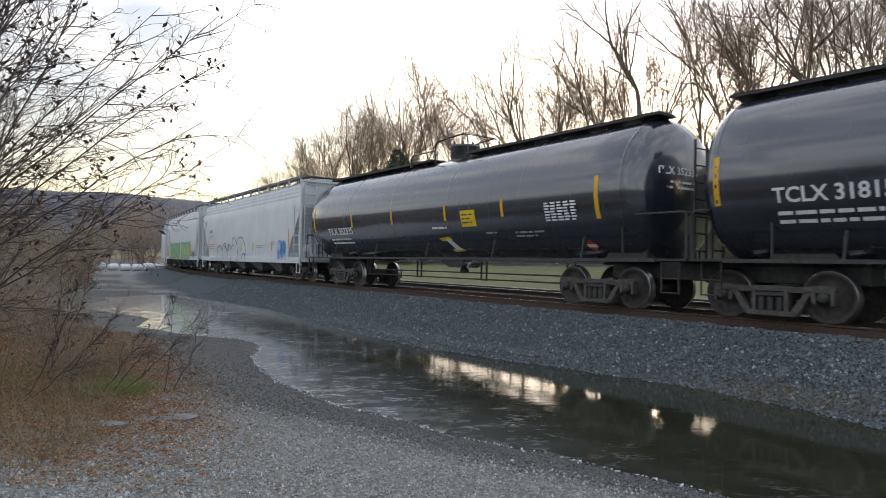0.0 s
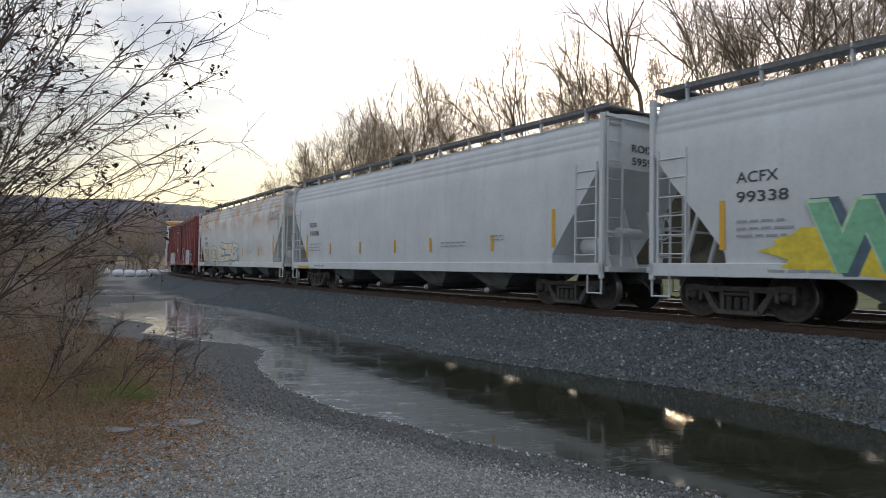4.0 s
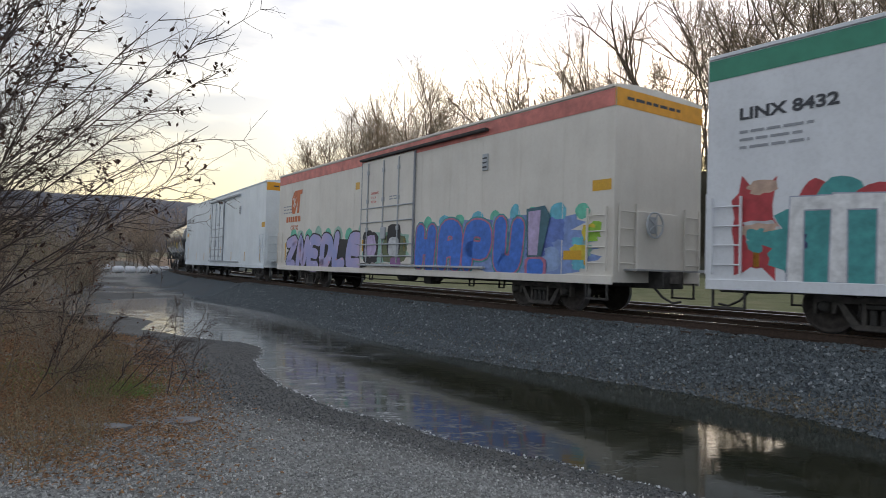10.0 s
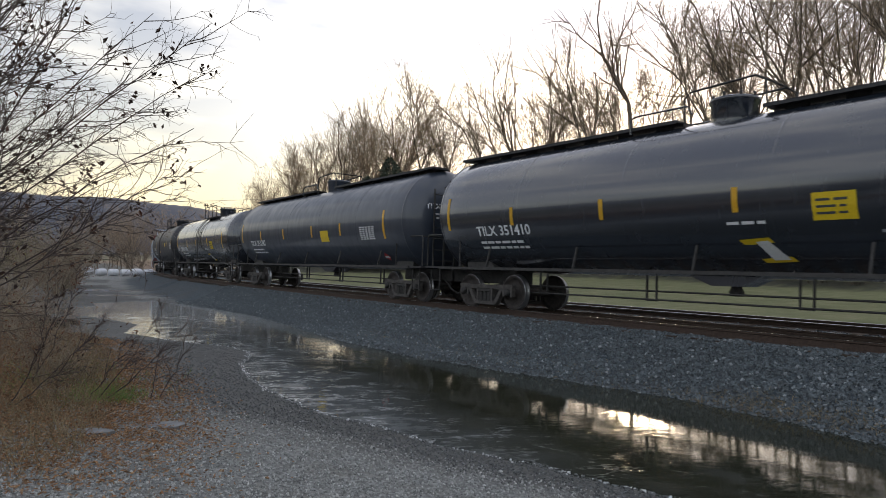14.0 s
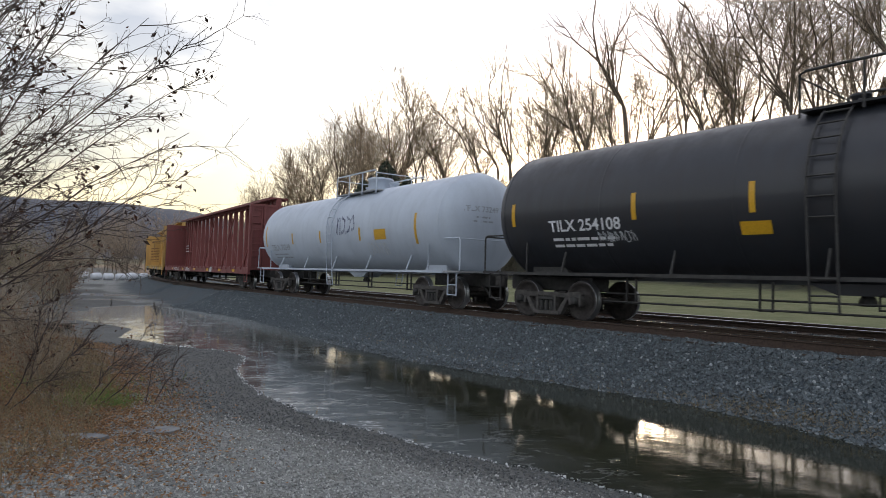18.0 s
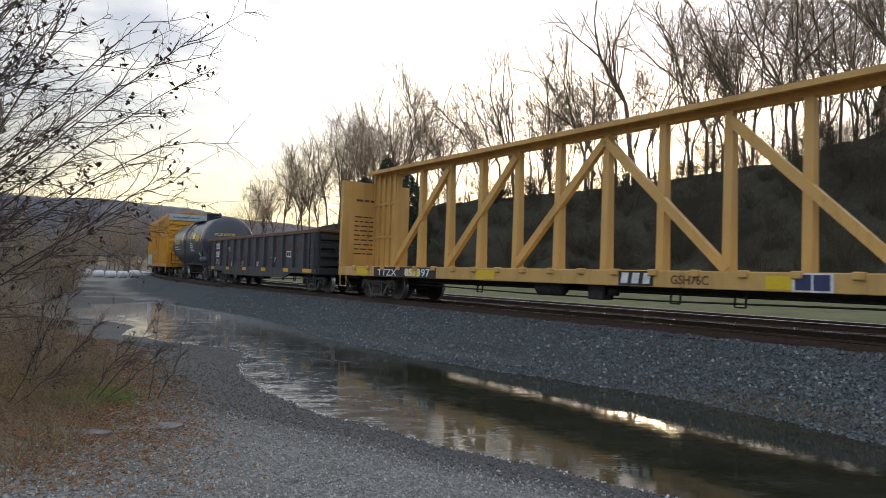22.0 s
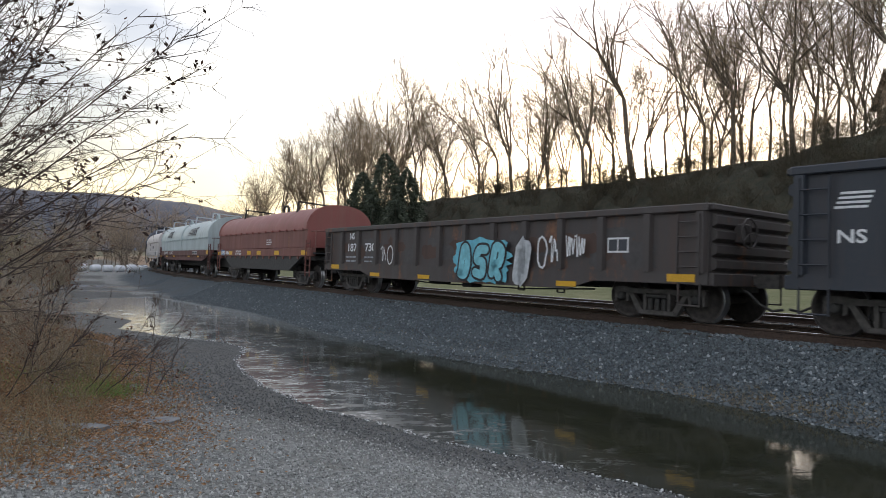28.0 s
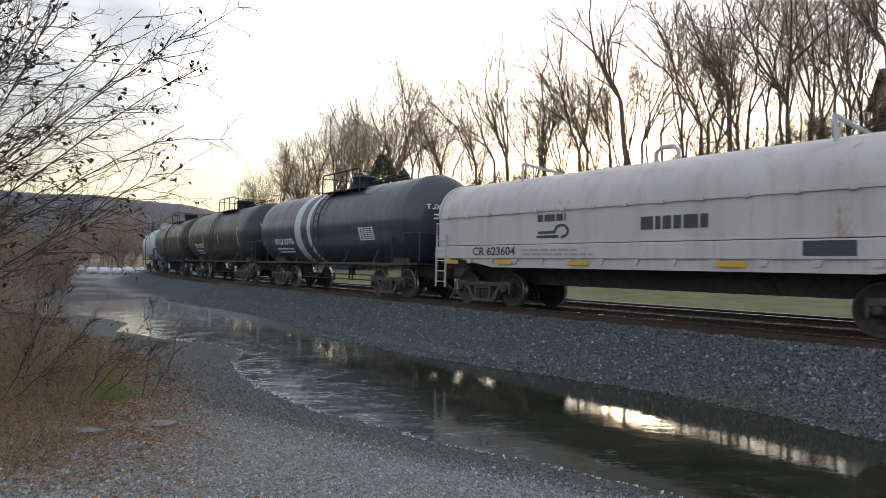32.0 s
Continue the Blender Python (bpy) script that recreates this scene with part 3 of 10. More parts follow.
def water_material():
    k = Nodes("still_water_ice_and_sky_sheen")
    k.tc = k.nt.nodes.new("ShaderNodeNewGeometry")
    mud = k.noise(0.8, 4, space="Position")
    at = k.nt.nodes.new("ShaderNodeAttribute")
    at.attribute_name = "ice"
    wave = k.noise(1.5, 7, (1.0, 2.6, 1.0), "Position", 0.62)
    off = k.nt.nodes.new("ShaderNodeMath")
    off.operation = "SUBTRACT"
    off.inputs[1].default_value = 0.5
    k.link(wave, off.inputs[0])
    ab = k.nt.nodes.new("ShaderNodeMath")
    ab.operation = "ABSOLUTE"
    k.link(off.outputs[0], ab.inputs[0])
    # thin cracked rims of ice, and duller sheets between them
    rim = k.mix(1.0, k.grey(ab.outputs[0], 0.020, 0.004), k.grey(k.noise(2.3, 5, space="Position"), 0.44, 0.58), "MULTIPLY")
    rim = k.mix(1.0, rim, at.outputs["Fac"], "MULTIPLY")
    sheet = k.mix(1.0, k.grey(k.noise(1.1, 6, (1.0, 2.2, 1.0), "Position", 0.7), 0.48, 0.60), at.outputs["Fac"], "MULTIPLY")
    water = k.ramp(mud, [(0.3, (0.020, 0.022, 0.014)), (0.7, (0.036, 0.037, 0.024))])
    # ice skin is whitish, and paled further to carry its sky sheen in colour
    skin_and_sheen = k.mix(k.grey(at.outputs["Fac"], 0.15, 0.9, 0.0, 0.55), water, (0.15, 0.165, 0.17))
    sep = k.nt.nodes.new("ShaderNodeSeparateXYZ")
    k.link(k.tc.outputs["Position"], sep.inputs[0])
    # far pools paled in colour to stand for the sky they reflect
    skin_and_sheen = k.mix(k.grey(sep.outputs[1], 18.0, 31.0, 0.0, 0.62), skin_and_sheen, (0.64, 0.65, 0.64))
    k.base(k.mix(k.grey(rim, 0.0, 1.0, 0.0, 0.7), k.mix(k.grey(sheet, 0.0, 1.0, 0.0, 0.22), skin_and_sheen, (0.30, 0.32, 0.34)), (0.62, 0.64, 0.66)))
    k.rough(k.grey(sheet, 0.0, 1.0, 0.05, 0.22))
    k.b.inputs["IOR"].default_value = 1.33
    ripple = k.noise(3.0, 3, (1.0, 2.0, 1.0), "Position")
    h = k.mix(0.4, ripple, rim)
    k.bump(h, 0.09, 0.02)
    return k.mat


def build_water():
    xs, ys = steps((-42, -19, 1.0), (-19, 11.01, 0.25)), steps((0.5, 38, 0.25), (38, 75.1, 1.0))
    X, Y = np.meshgrid(xs, ys)
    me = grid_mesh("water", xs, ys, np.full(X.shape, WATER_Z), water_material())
    x, y = X.ravel(), Y.ravel()
    # ice has grown out from the flat shore
    shore = PUDDLE[13:26]
    d = np.full(x.shape, 1e9)
    for (ax, ay), (bx, by) in zip(shore, shore[1:]):
        ex, ey = bx - ax, by - ay
        t = np.clip(((x - ax) * ex + (y - ay) * ey) / (ex * ex + ey * ey), 0, 1)
        d = np.minimum(d, np.hypot(x - ax - t * ex, y - ay - t * ey))
    a = me.attributes.new("ice", "FLOAT", "POINT")
    a.data.foreach_set("value", np.clip((1.2 - d / (1.4 + 0.10 * y) + 0.25 * fbm(x, y, 3.0, 21)) * np.interp(x, [-1.2, 1.9], [1.0, 0.15]) + np.interp(y, [20, 25], [0, 0.5]), 0.04, 1).astype(np.float32))
    low = ground_z(x, y) < WATER_Z + 0.05
    fix = bmesh.new()
    fix.from_mesh(me)
    drop = [f for f in fix.faces if not any(low[v.index] for v in f.verts)]
    bmesh.ops.delete(fix, geom=drop, context="FACES")
    fix.to_mesh(me)
    fix.free()
    tagged(new("water", me), "shallow dark puddle with thin broken ice, along the ballast", "water", kind="structure")


build_water()


# ---- the train: running gear ----
TRAIN = []
SHARED = {}


def shared(key, make, mats):
    if key not in SHARED:
        SHARED[key] = make().mesh(key, mats)
    return SHARED[key]


def mk_wheelset():
    mb = MB()
    for sd in (-1, 1):
        prof = [(0.66, 0.0), (0.66, 0.10), (0.70, 0.12), (0.705, 0.36), (0.69, 0.385), (0.69, 0.485), (0.715, 0.490), (0.735, 0.462), (0.80, 0.457), (0.825, 0.455),
                (0.83, 0.448), (0.83, 0.395), (0.80, 0.37), (0.765, 0.30), (0.76, 0.17), (0.82, 0.13), (0.83, 0.0)]
        mis = [0, 0, 0, 0, 0, 1, 1, 1, 1, 1, 0, 0, 0, 0, 0, 0]
        mb.lathe([(a * sd, r) for a, r in prof], "y", 36, 0, mis=mis)
    mb.lathe([(-1.05, 0.0), (-1.05, 0.065), (-0.8, 0.075), (0.0, 0.085), (0.8, 0.075), (1.05, 0.065), (1.05, 0.0)], "y", 12)
    return mb


def mk_side_frame():
    """A cast side frame with its two windows and the spring opening."""
    mb = MB()
    y0, y1 = -0.07, 0.07
    for sx in (-1, 1):
        arch = [(sx * 0.34, 0.62), (sx * 0.62, 0.63), (sx * 0.78, 0.655), (sx * 1.05, 0.65), (sx * 1.08, 0.60), (sx * 1.05, 0.52), (sx * 0.74, 0.535), (sx * 0.60, 0.52), (sx * 0.34, 0.52)]
        mb.prism(arch, "y", y0, y1)
        mb.prism([(sx * 0.72, 0.56), (sx * 0.62, 0.56), (sx * 0.30, 0.12), (sx * 0.46, 0.12)], "y", y0, y1)
        mb.prism([(sx * 1.06, 0.56), (sx * 1.06, 0.34), (sx * 1.01, 0.32), (sx * 1.0, 0.56)], "y", y0, y1)
        mb.prism([(sx * 0.77, 0.56), (sx * 0.77, 0.34), (sx * 0.71, 0.36), (sx * 0.68, 0.56)], "y", y0, y1)
        mb.prism([(sx * 0.25, 0.56), (sx * 0.32, 0.56), (sx * 0.32, 0.16), (sx * 0.25, 0.16)], "y", y0 - 0.02, y1 + 0.02)
    mb.box(-0.36, 0.36, y0, y1, 0.53, 0.635, ch=0.015)
    mb.box(-0.42, 0.42, y0 - 0.03, y1 + 0.03, 0.09, 0.19, ch=0.02)
    return mb


def mk_spring():
    prof = []
    for i in range(7):
        z = 0.19 + i * 0.038
        prof += [(z, 0.050), (z + 0.019, 0.066)]
    return MB().lathe(prof, "z", 8)


def mk_spring_seat():
    return MB().box(-0.24, 0.24, -0.10, 0.10, 0.45, 0.52, ch=0.01)


def mk_bolster():
    mb = MB()
    mb.prism([(-0.95, 0.46), (-0.95, 0.58), (-0.35, 0.66), (0.35, 0.66), (0.95, 0.58), (0.95, 0.46), (0.3, 0.36), (-0.3, 0.36)], "x", -0.19, 0.19)
    mb.lathe([(0.62, 0.0), (0.62, 0.20), (0.74, 0.20), (0.74, 0.0)], "z", 14)
    for sx in (-0.48, 0.48):
        mb.bar((sx, -0.75, 0.40), (sx, 0.75, 0.40), 0.08, 0.12)
        for sy in (-0.75, 0.75):
            mb.prism([(sx - 0.05, 0.28), (sx + 0.05, 0.28), (sx + 0.05, 0.52), (sx - 0.05, 0.52)], "y", sy - 0.05, sy + 0.05)
    return mb


def mk_cap():
    return MB().lathe([(-0.09, 0.0), (-0.09, 0.05), (-0.075, 0.085), (-0.02, 0.095), (0.06, 0.10), (0.08, 0.11)], "y", 12)


def mk_coupler():
    mb = MB()
    mb.box(-0.75, 0.0, -0.10, 0.10, 0.76, 0.96, ch=0.02)
    mb.prism([(0.0, -0.12), (0.28, -0.16), (0.42, -0.10), (0.42, 0.02), (0.30, 0.03), (0.24, 0.10), (0.34, 0.17), (0.20, 0.19), (0.0, 0.14)], "z", 0.72, 0.99)
    return mb


def mk_hose():
    mb = MB()
    mb.pipe([(-0.25, -0.32, 0.72), (0.0, -0.34, 0.62), (0.18, -0.30, 0.42), (0.40, -0.24, 0.30), (0.58, -0.18, 0.34)], 0.028, 6)
    return mb


def truck(parent, x, gear):
    """One two-axle truck, its wheelsets noted in gear."""
    tr = part("truck", shared("truck", mk_bolster, M_TRUCK), None, parent, "grimy cast-steel two-axle truck", Matrix.Translation((x, 0, 0)))
    for sd in (-1, 1):
        part("side_frame", shared("side_frame", mk_side_frame, M_TRUCK), None, tr, "", Matrix.Translation((0, sd * 0.985, 0)))
        part("spring_seat", shared("spring_seat", mk_spring_seat, M_UNDER), None, tr, "", Matrix.Translation((0, sd * 0.985, 0)))
        for dx in (-0.16, 0.0, 0.16):
            part("spring", shared("spring", mk_spring, M_UNDER), None, tr, "", Matrix.Translation((dx, sd * 1.03, 0)))
        for ax in (-0.889, 0.889):
            part("bearing_cap", shared("bearing_cap", mk_cap, M_UNDER), None, tr, "", Matrix.Translation((ax, sd * 1.03, 0.457)) @ (Matrix.Rotation(math.pi, 4, "Z") if sd > 0 else Matrix()))
    for ax in (-0.889, 0.889):
        ws = part("wheelset", shared("wheelset", mk_wheelset, [M_WHEEL, M_TREAD]), None, tr, "dark steel wheels with polished treads", Matrix.Translation((ax, 0, 0.457)))
        gear.append(ws)
    return tr


def begin_car(name, R, L, inset, label, category, group=""):
    """The root of a car whose body reaches from R (front) to L (back) on the train's own scale, its running gear and couplers."""
    hl = (R - L) / 2
    root = tagged(new(name), label, category, group)
    gear = []
    for sd in (-1, 1):
        truck(root, sd * (hl - inset), gear)
        turn = Matrix() if sd > 0 else Matrix.Rotation(math.pi, 4, "Z")
        part("coupler", shared("coupler", mk_coupler, M_TRUCK), None, root, "", Matrix.Translation((sd * (hl + 0.18), 0, 0)) @ turn)
        part("brake_hose", shared("brake_hose", mk_hose, M_UNDER), None, root, "", Matrix.Translation((sd * (hl + 0.15), 0, 0)) @ turn)
    TRAIN.append((root, (R + L) / 2, hl - inset, gear))
    return root, hl


# ---- marks and lettering ----
def flat_side(y):
    """Places drawing coordinates (along, up) on the near side of a car."""
    return lambda u, v, lift: (u, -(y + lift), v)


def round_side(r, zc):
    """The same on a tank's shell: up is measured round the shell from its middle line."""
    def place(u, v, lift):
        a = (v - zc) / r
        return (u, -(r + lift) * math.cos(a), zc + (r + lift) * math.sin(a))
    return place


def front_face(x):
    """On the leading end, seen from ahead."""
    return lambda u, v, lift: (x + lift, u, v)


def panel(name, quads, mat, parent, place, lift=0.006, label="", cut=0.25):
    """Flat-painted shapes: quads of (u0, u1, v0, v1), or lists of corners."""
    mb = MB()
    for q in quads:
        if isinstance(q[0], (int, float)):
            u0, u1, v0, v1 = q
            n = max(1, int(math.ceil((v1 - v0) / cut)))
            vs = []
            for i in range(n + 1):
                v = v0 + (v1 - v0) * i / n
                vs += [place(u0, v, lift), place(u1, v, lift)]
            mb.add(vs, [(2 * i, 2 * i + 1, 2 * i + 3, 2 * i + 2) for i in range(n)])
        else:
            mb.add([place(u, v, lift) for u, v in q], [tuple(range(len(q)))])
    me = bpy.data.meshes.new(name)
    me.from_pydata(mb.v, [], mb.f)
    me.materials.append(mat)
    return part(name, me, None, parent, label)


def text_points(body, size, bold=0.0, shear=0.0, space=1.0):
    cu = bpy.data.curves.new("letters", "FONT")
    cu.body, cu.size, cu.offset, cu.shear, cu.space_character = body, size, bold, shear, space
    cu.resolution_u = 3
    ob = bpy.data.objects.new("letters", cu)
    scene.collection.objects.link(ob)
    me = bpy.data.meshes.new_from_object(ob)
    bpy.data.objects.remove(ob)
    bpy.data.curves.remove(cu)
    return me


def lettering(name, body, u, v, size, mat, parent, place, lift=0.008, width=0, bold=0.004, shear=0.0, label="", height=0):
    """Letters with their lower left corner at (u, v); width stretches them to a length."""
    me = text_points(body, size, bold, shear)
    xs = [p.co.x for p in me.vertices]
    ys = [p.co.y for p in me.vertices]
    if not xs:
        return None
    kx = width / (max(xs) - min(xs)) if width else 1.0
    ky = height / (max(ys) - min(ys)) if height else 1.0
    x0, y0 = min(xs), min(ys) if height else 0.0
    for p in me.vertices:
        p.co = place(u + (p.co.x - x0) * kx, v + (p.co.y - y0) * ky, lift)
    me.materials.clear()
    me.materials.append(mat)
    return part(name, me, None, parent, label)


def small_print(u, v, w, rows, parent, place, mat, h=0.05, gap=0.10, seed=1, lift=0.007):
    """Lines too small to read, as bars."""
    r = random.Random(seed)
    quads = []
    for i in range(rows):
        x = u
        end = u + w * r.uniform(0.7, 1.0)
        while x < end:
            n = r.uniform(0.12, 0.34)
            quads.append((x, min(x + n, end), v - i * gap, v - i * gap + h))
            x += n + 0.05
    return panel("small_print", quads, mat, parent, place, lift)


def reflectors(parent, place, us, v0, v1, w=0.11):
    for u in us:
        panel("reflector", [(u - w / 2, u + w / 2, v0, v1)], M_YMARK, parent, place, 0.007)


def spray(name, c, rough=0.5):
    key = "spray_" + name
    if key in MATS:
        return MATS[key]
    return plain(key, c, rough, 0.0, 0.22, 6.0, 0.0)


def cloud_patch(u0, u1, v0, v1, n, seed, jag=0.25):
    """An uneven closed outline inside a rectangle."""
    r = random.Random(seed)
    cu, cv, a, b = (u0 + u1) / 2, (v0 + v1) / 2, (u1 - u0) / 2, (v1 - v0) / 2
    pts = []
    for i in range(n):
        t = 2 * math.pi * i / n
        k = 1 - jag * r.random()
        cx, sy = math.cos(t), math.sin(t)
        sq = max(abs(cx), abs(sy)) ** -0.75
        pts.append((cu + a * cx * k * min(sq, 1.22), cv + b * sy * k * min(sq, 1.22)))
    return pts


def fan(name, pts, mat, parent, place, lift):
    mb = MB()
    cu, cv = sum(p[0] for p in pts) / len(pts), sum(p[1] for p in pts) / len(pts)
    mb.add([place(cu, cv, lift)] + [place(u, v, lift) for u, v in pts], [(0, i + 1, (i + 1) % len(pts) + 1) for i in range(len(pts))])
    me = bpy.data.meshes.new(name)
    me.from_pydata(mb.v, [], mb.f)
    me.materials.append(mat)
    return part(name, me, None, parent)


def smooth_path(pts, k=6):
    """A curve through the points."""
    out = []
    for i in range(len(pts) - 1):
        p0, p1, p2, p3 = pts[max(i - 1, 0)], pts[i], pts[i + 1], pts[min(i + 2, len(pts) - 1)]
        for q in range(k):
            t = q / k
            out.append(tuple(0.5 * (2 * p1[c] + (p2[c] - p0[c]) * t + (2 * p0[c] - 5 * p1[c] + 4 * p2[c] - p3[c]) * t * t + (3 * p1[c] - p0[c] - 3 * p2[c] + p3[c]) * t ** 3) for c in (0, 1)))
    return out + [pts[-1]]


def strokes(name, paths, w, mat, parent, place, lift=0.010, soft=True):
    """Brush strokes along paths of (u, v): ribbons with round or square ends."""
    mb = MB()
    for n, pts in enumerate(paths):
        if soft and len(pts) < 9:
            pts = smooth_path(pts, 5)
        left, right = [], []
        last = len(pts) - 1
        for i, (a, b) in enumerate(pts):
            p, q = pts[max(i - 1, 0)], pts[min(i + 1, last)]
            d0 = Vector((a - p[0], b - p[1])).normalized() if i else Vector((q[0] - a, q[1] - b)).normalized()
            d1 = Vector((q[0] - a, q[1] - b)).normalized() if i < last else d0
            d = d0 + d1
            d = d.normalized() if d.length > 0.2 else d1
            k = w / 2 / max(0.82, abs(d.dot(d1)))
            e = 0.0 if soft or 0 < i < last else (-0.4 if i == 0 else 0.4) * w
            left.append((a - d.y * k + d.x * e, b + d.x * k + d.y * e))
            right.append((a + d.y * k + d.x * e, b - d.x * k + d.y * e))
        z = lift + 0.0005 * n
        vs = [place(u, v, z) for u, v in left] + [place(u, v, z) for u, v in right]
        m = len(left)
        fs = [(i, i + m, i + 1 + m, i + 1) for i in range(m - 1)]
        if soft:
            for end, at, rim in ((0, pts[0], left[0]), (m - 1, pts[-1], right[-1])):
                t0 = math.atan2(rim[1] - at[1], rim[0] - at[0])
                o = len(vs)
                vs += [place(at[0] + w / 2 * math.cos(t0 + math.pi * k / 5), at[1] + w / 2 * math.sin(t0 + math.pi * k / 5), z) for k in range(1, 5)]
                fs.append((end, o, o + 1, o + 2, o + 3, end + m) if end == 0 else (end + m, o, o + 1, o + 2, o + 3, end))
        mb.add(vs, fs)
    me = bpy.data.meshes.new(name)
    me.from_pydata(mb.v, [], mb.f)
    me.materials.append(mat)
    return part(name, me, None, parent)


GLYPHS = {
    "M": [[(0, 0), (0.02, 1), (0.5, 1), (0.5, 0.05)], [(0.5, 1), (0.98, 1), (1, 0)]], "A": [[(0, 0), (0.1, 1), (0.9, 1), (1, 0)], [(0.05, 0.42), (0.95, 0.42)]],
    "E": [[(1, 1), (0, 1), (0, 0), (1, 0)], [(0, 0.52), (0.85, 0.52)]], "S": [[(1, 1), (0, 1), (0, 0.54), (1, 0.48), (1, 0), (0, 0)]],
    "R": [[(0, 0), (0.02, 1), (0.95, 0.95), (0.9, 0.5), (0.1, 0.48), (1, 0)]], "N": [[(0, 0), (0.05, 1), (0.9, 0.02), (1, 1)]],
    "I": [[(0.4, 0), (0.55, 0.95)]], "K": [[(0.05, 0), (0.1, 1)], [(1, 1), (0.15, 0.5), (1, 0)]],
    "O": [[(0.2, 0), (0, 0.5), (0.25, 1), (0.8, 0.95), (1, 0.5), (0.8, 0), (0.2, 0)]], "D": [[(0.1, 0), (0.05, 1), (0.75, 0.95), (1, 0.5), (0.75, 0.02), (0.1, 0)]],
    "V": [[(0, 1), (0.45, 0.02), (1, 0.9)]], "Y": [[(0, 1), (0.5, 0.5), (1, 1.1)], [(0.5, 0.5), (0.3, -0.05), (0.8, 0)]],
    "H": [[(0.05, 0), (0, 1)], [(0.95, 1), (1, 0)], [(0.05, 0.5), (0.95, 0.5)]], "P": [[(0, 0), (0.02, 1), (0.95, 0.95), (0.9, 0.42), (0.1, 0.40)]],
    "U": [[(0, 1), (0.03, 0.15), (0.3, 0), (0.7, 0), (0.97, 0.15), (1, 1)]], "L": [[(0.05, 1), (0, 0), (1, 0.05)]],
    "G": [[(1, 0.85), (0.5, 1), (0.05, 0.7), (0.05, 0.25), (0.5, 0), (1, 0.15), (0.95, 0.45), (0.55, 0.45)]],
    "Z": [[(0, 0.95), (1, 1), (0.1, 0.05), (1, 0)]], "B": [[(0, 0), (0, 1), (0.85, 0.9), (0.3, 0.55), (0.95, 0.3), (0.75, 0), (0, 0)]],
}


def throw_up(parent, place, keys, u0, u1, v0, v1, layers, seed, jolt=0.06, lean=0.0, soft=True, fit=0.82):
    """Graffiti letters, each drawn in layers of (stroke width, paint) from the outline inwards."""
    r = random.Random(seed)
    w = (u1 - u0) / len(keys)
    base = 0.016
    for i, key in enumerate(keys):
        dv = r.uniform(-1, 1) * jolt * (v1 - v0)
        paths = []
        wide = layers[0][0]
        for pts in GLYPHS[key]:
            row = []
            for x, y in pts:
                x, y = x + r.gauss(0, jolt), y + r.gauss(0, jolt * 0.7)
                row.append((u0 + w * i + wide / 2 + (w - wide) * fit * x + (w - wide) * (1 - fit) / 2 + lean * (y - 0.5) * (v1 - v0), v0 + wide / 2 + (v1 - v0 - wide) * y + dv * 0.4))
            paths.append(row)
        for k, (width, mat) in enumerate(layers):
            strokes("graffiti_letter", paths, width, mat, parent, place, base + 0.004 * k + 0.0011 * (i % 3), soft)


def smear(parent, place, u0, u1, v0, v1, mats, n, seed, lift=0.004, size=0.42):
    """Blotches of half painted-out spray."""
    r = random.Random(seed)
    for i in range(n):
        a = size * (v1 - v0) * r.uniform(0.7, 1.8)
        b = size * (v1 - v0) * r.uniform(0.5, 1.1)
        u, v = r.uniform(u0 + a / 2, max(u0 + a / 2, u1 - a / 2)), r.uniform(v0 + b / 2, v1 - b / 2)
        fan("graffiti_blotch", cloud_patch(u - a / 2, u + a / 2, v - b / 2, v + b / 2, 18, seed * 7 + i, 0.35), mats[i % len(mats)], parent, place, lift + 0.0002 * i)


def puffs(parent, place, u0, u1, v, n, mats, seed, size=0.4, lift=0.005):
    """Bubbles of paint that stand up behind the letters."""
    r = random.Random(seed)
    for i in range(n):
        u = u0 + (u1 - u0) * (i + 0.5) / n + r.uniform(-0.1, 0.1)
        s, h = size * r.uniform(0.75, 1.2), size * r.uniform(0.7, 1.35)
        fan("graffiti_puff", [(u + s * math.cos(t) * r.uniform(0.93, 1.05), v + h * math.sin(t) * r.uniform(0.93, 1.05)) for t in [6.2832 * q / 16 for q in range(16)]], mats[i % len(mats)], parent, place, lift + 0.0006 * (i % 5))


def piece(parent, place, u0, u1, v0, v1, back, edge, fill, seed, n=7, words="", shine=None):
    """A graffiti piece: a backing cloud, outlined letters and their fill."""
    if back is not None:
        fan("graffiti_cloud", cloud_patch(u0 - 0.25, u1 + 0.25, v0 - 0.08, v1 + 0.18, 46, seed, 0.22), back, parent, place, 0.006)
    r = random.Random(seed)
    h = v1 - v0
    layers = [(0.34 * h, edge), (0.22 * h, fill)]
    if shine is not None:
        layers.append((0.05 * h, shine))
    throw_up(parent, place, "".join(r.choice("RSENKAODBY") for _ in range(n)), u0, u1, v0, v1, layers, seed, 0.07, 0.12)


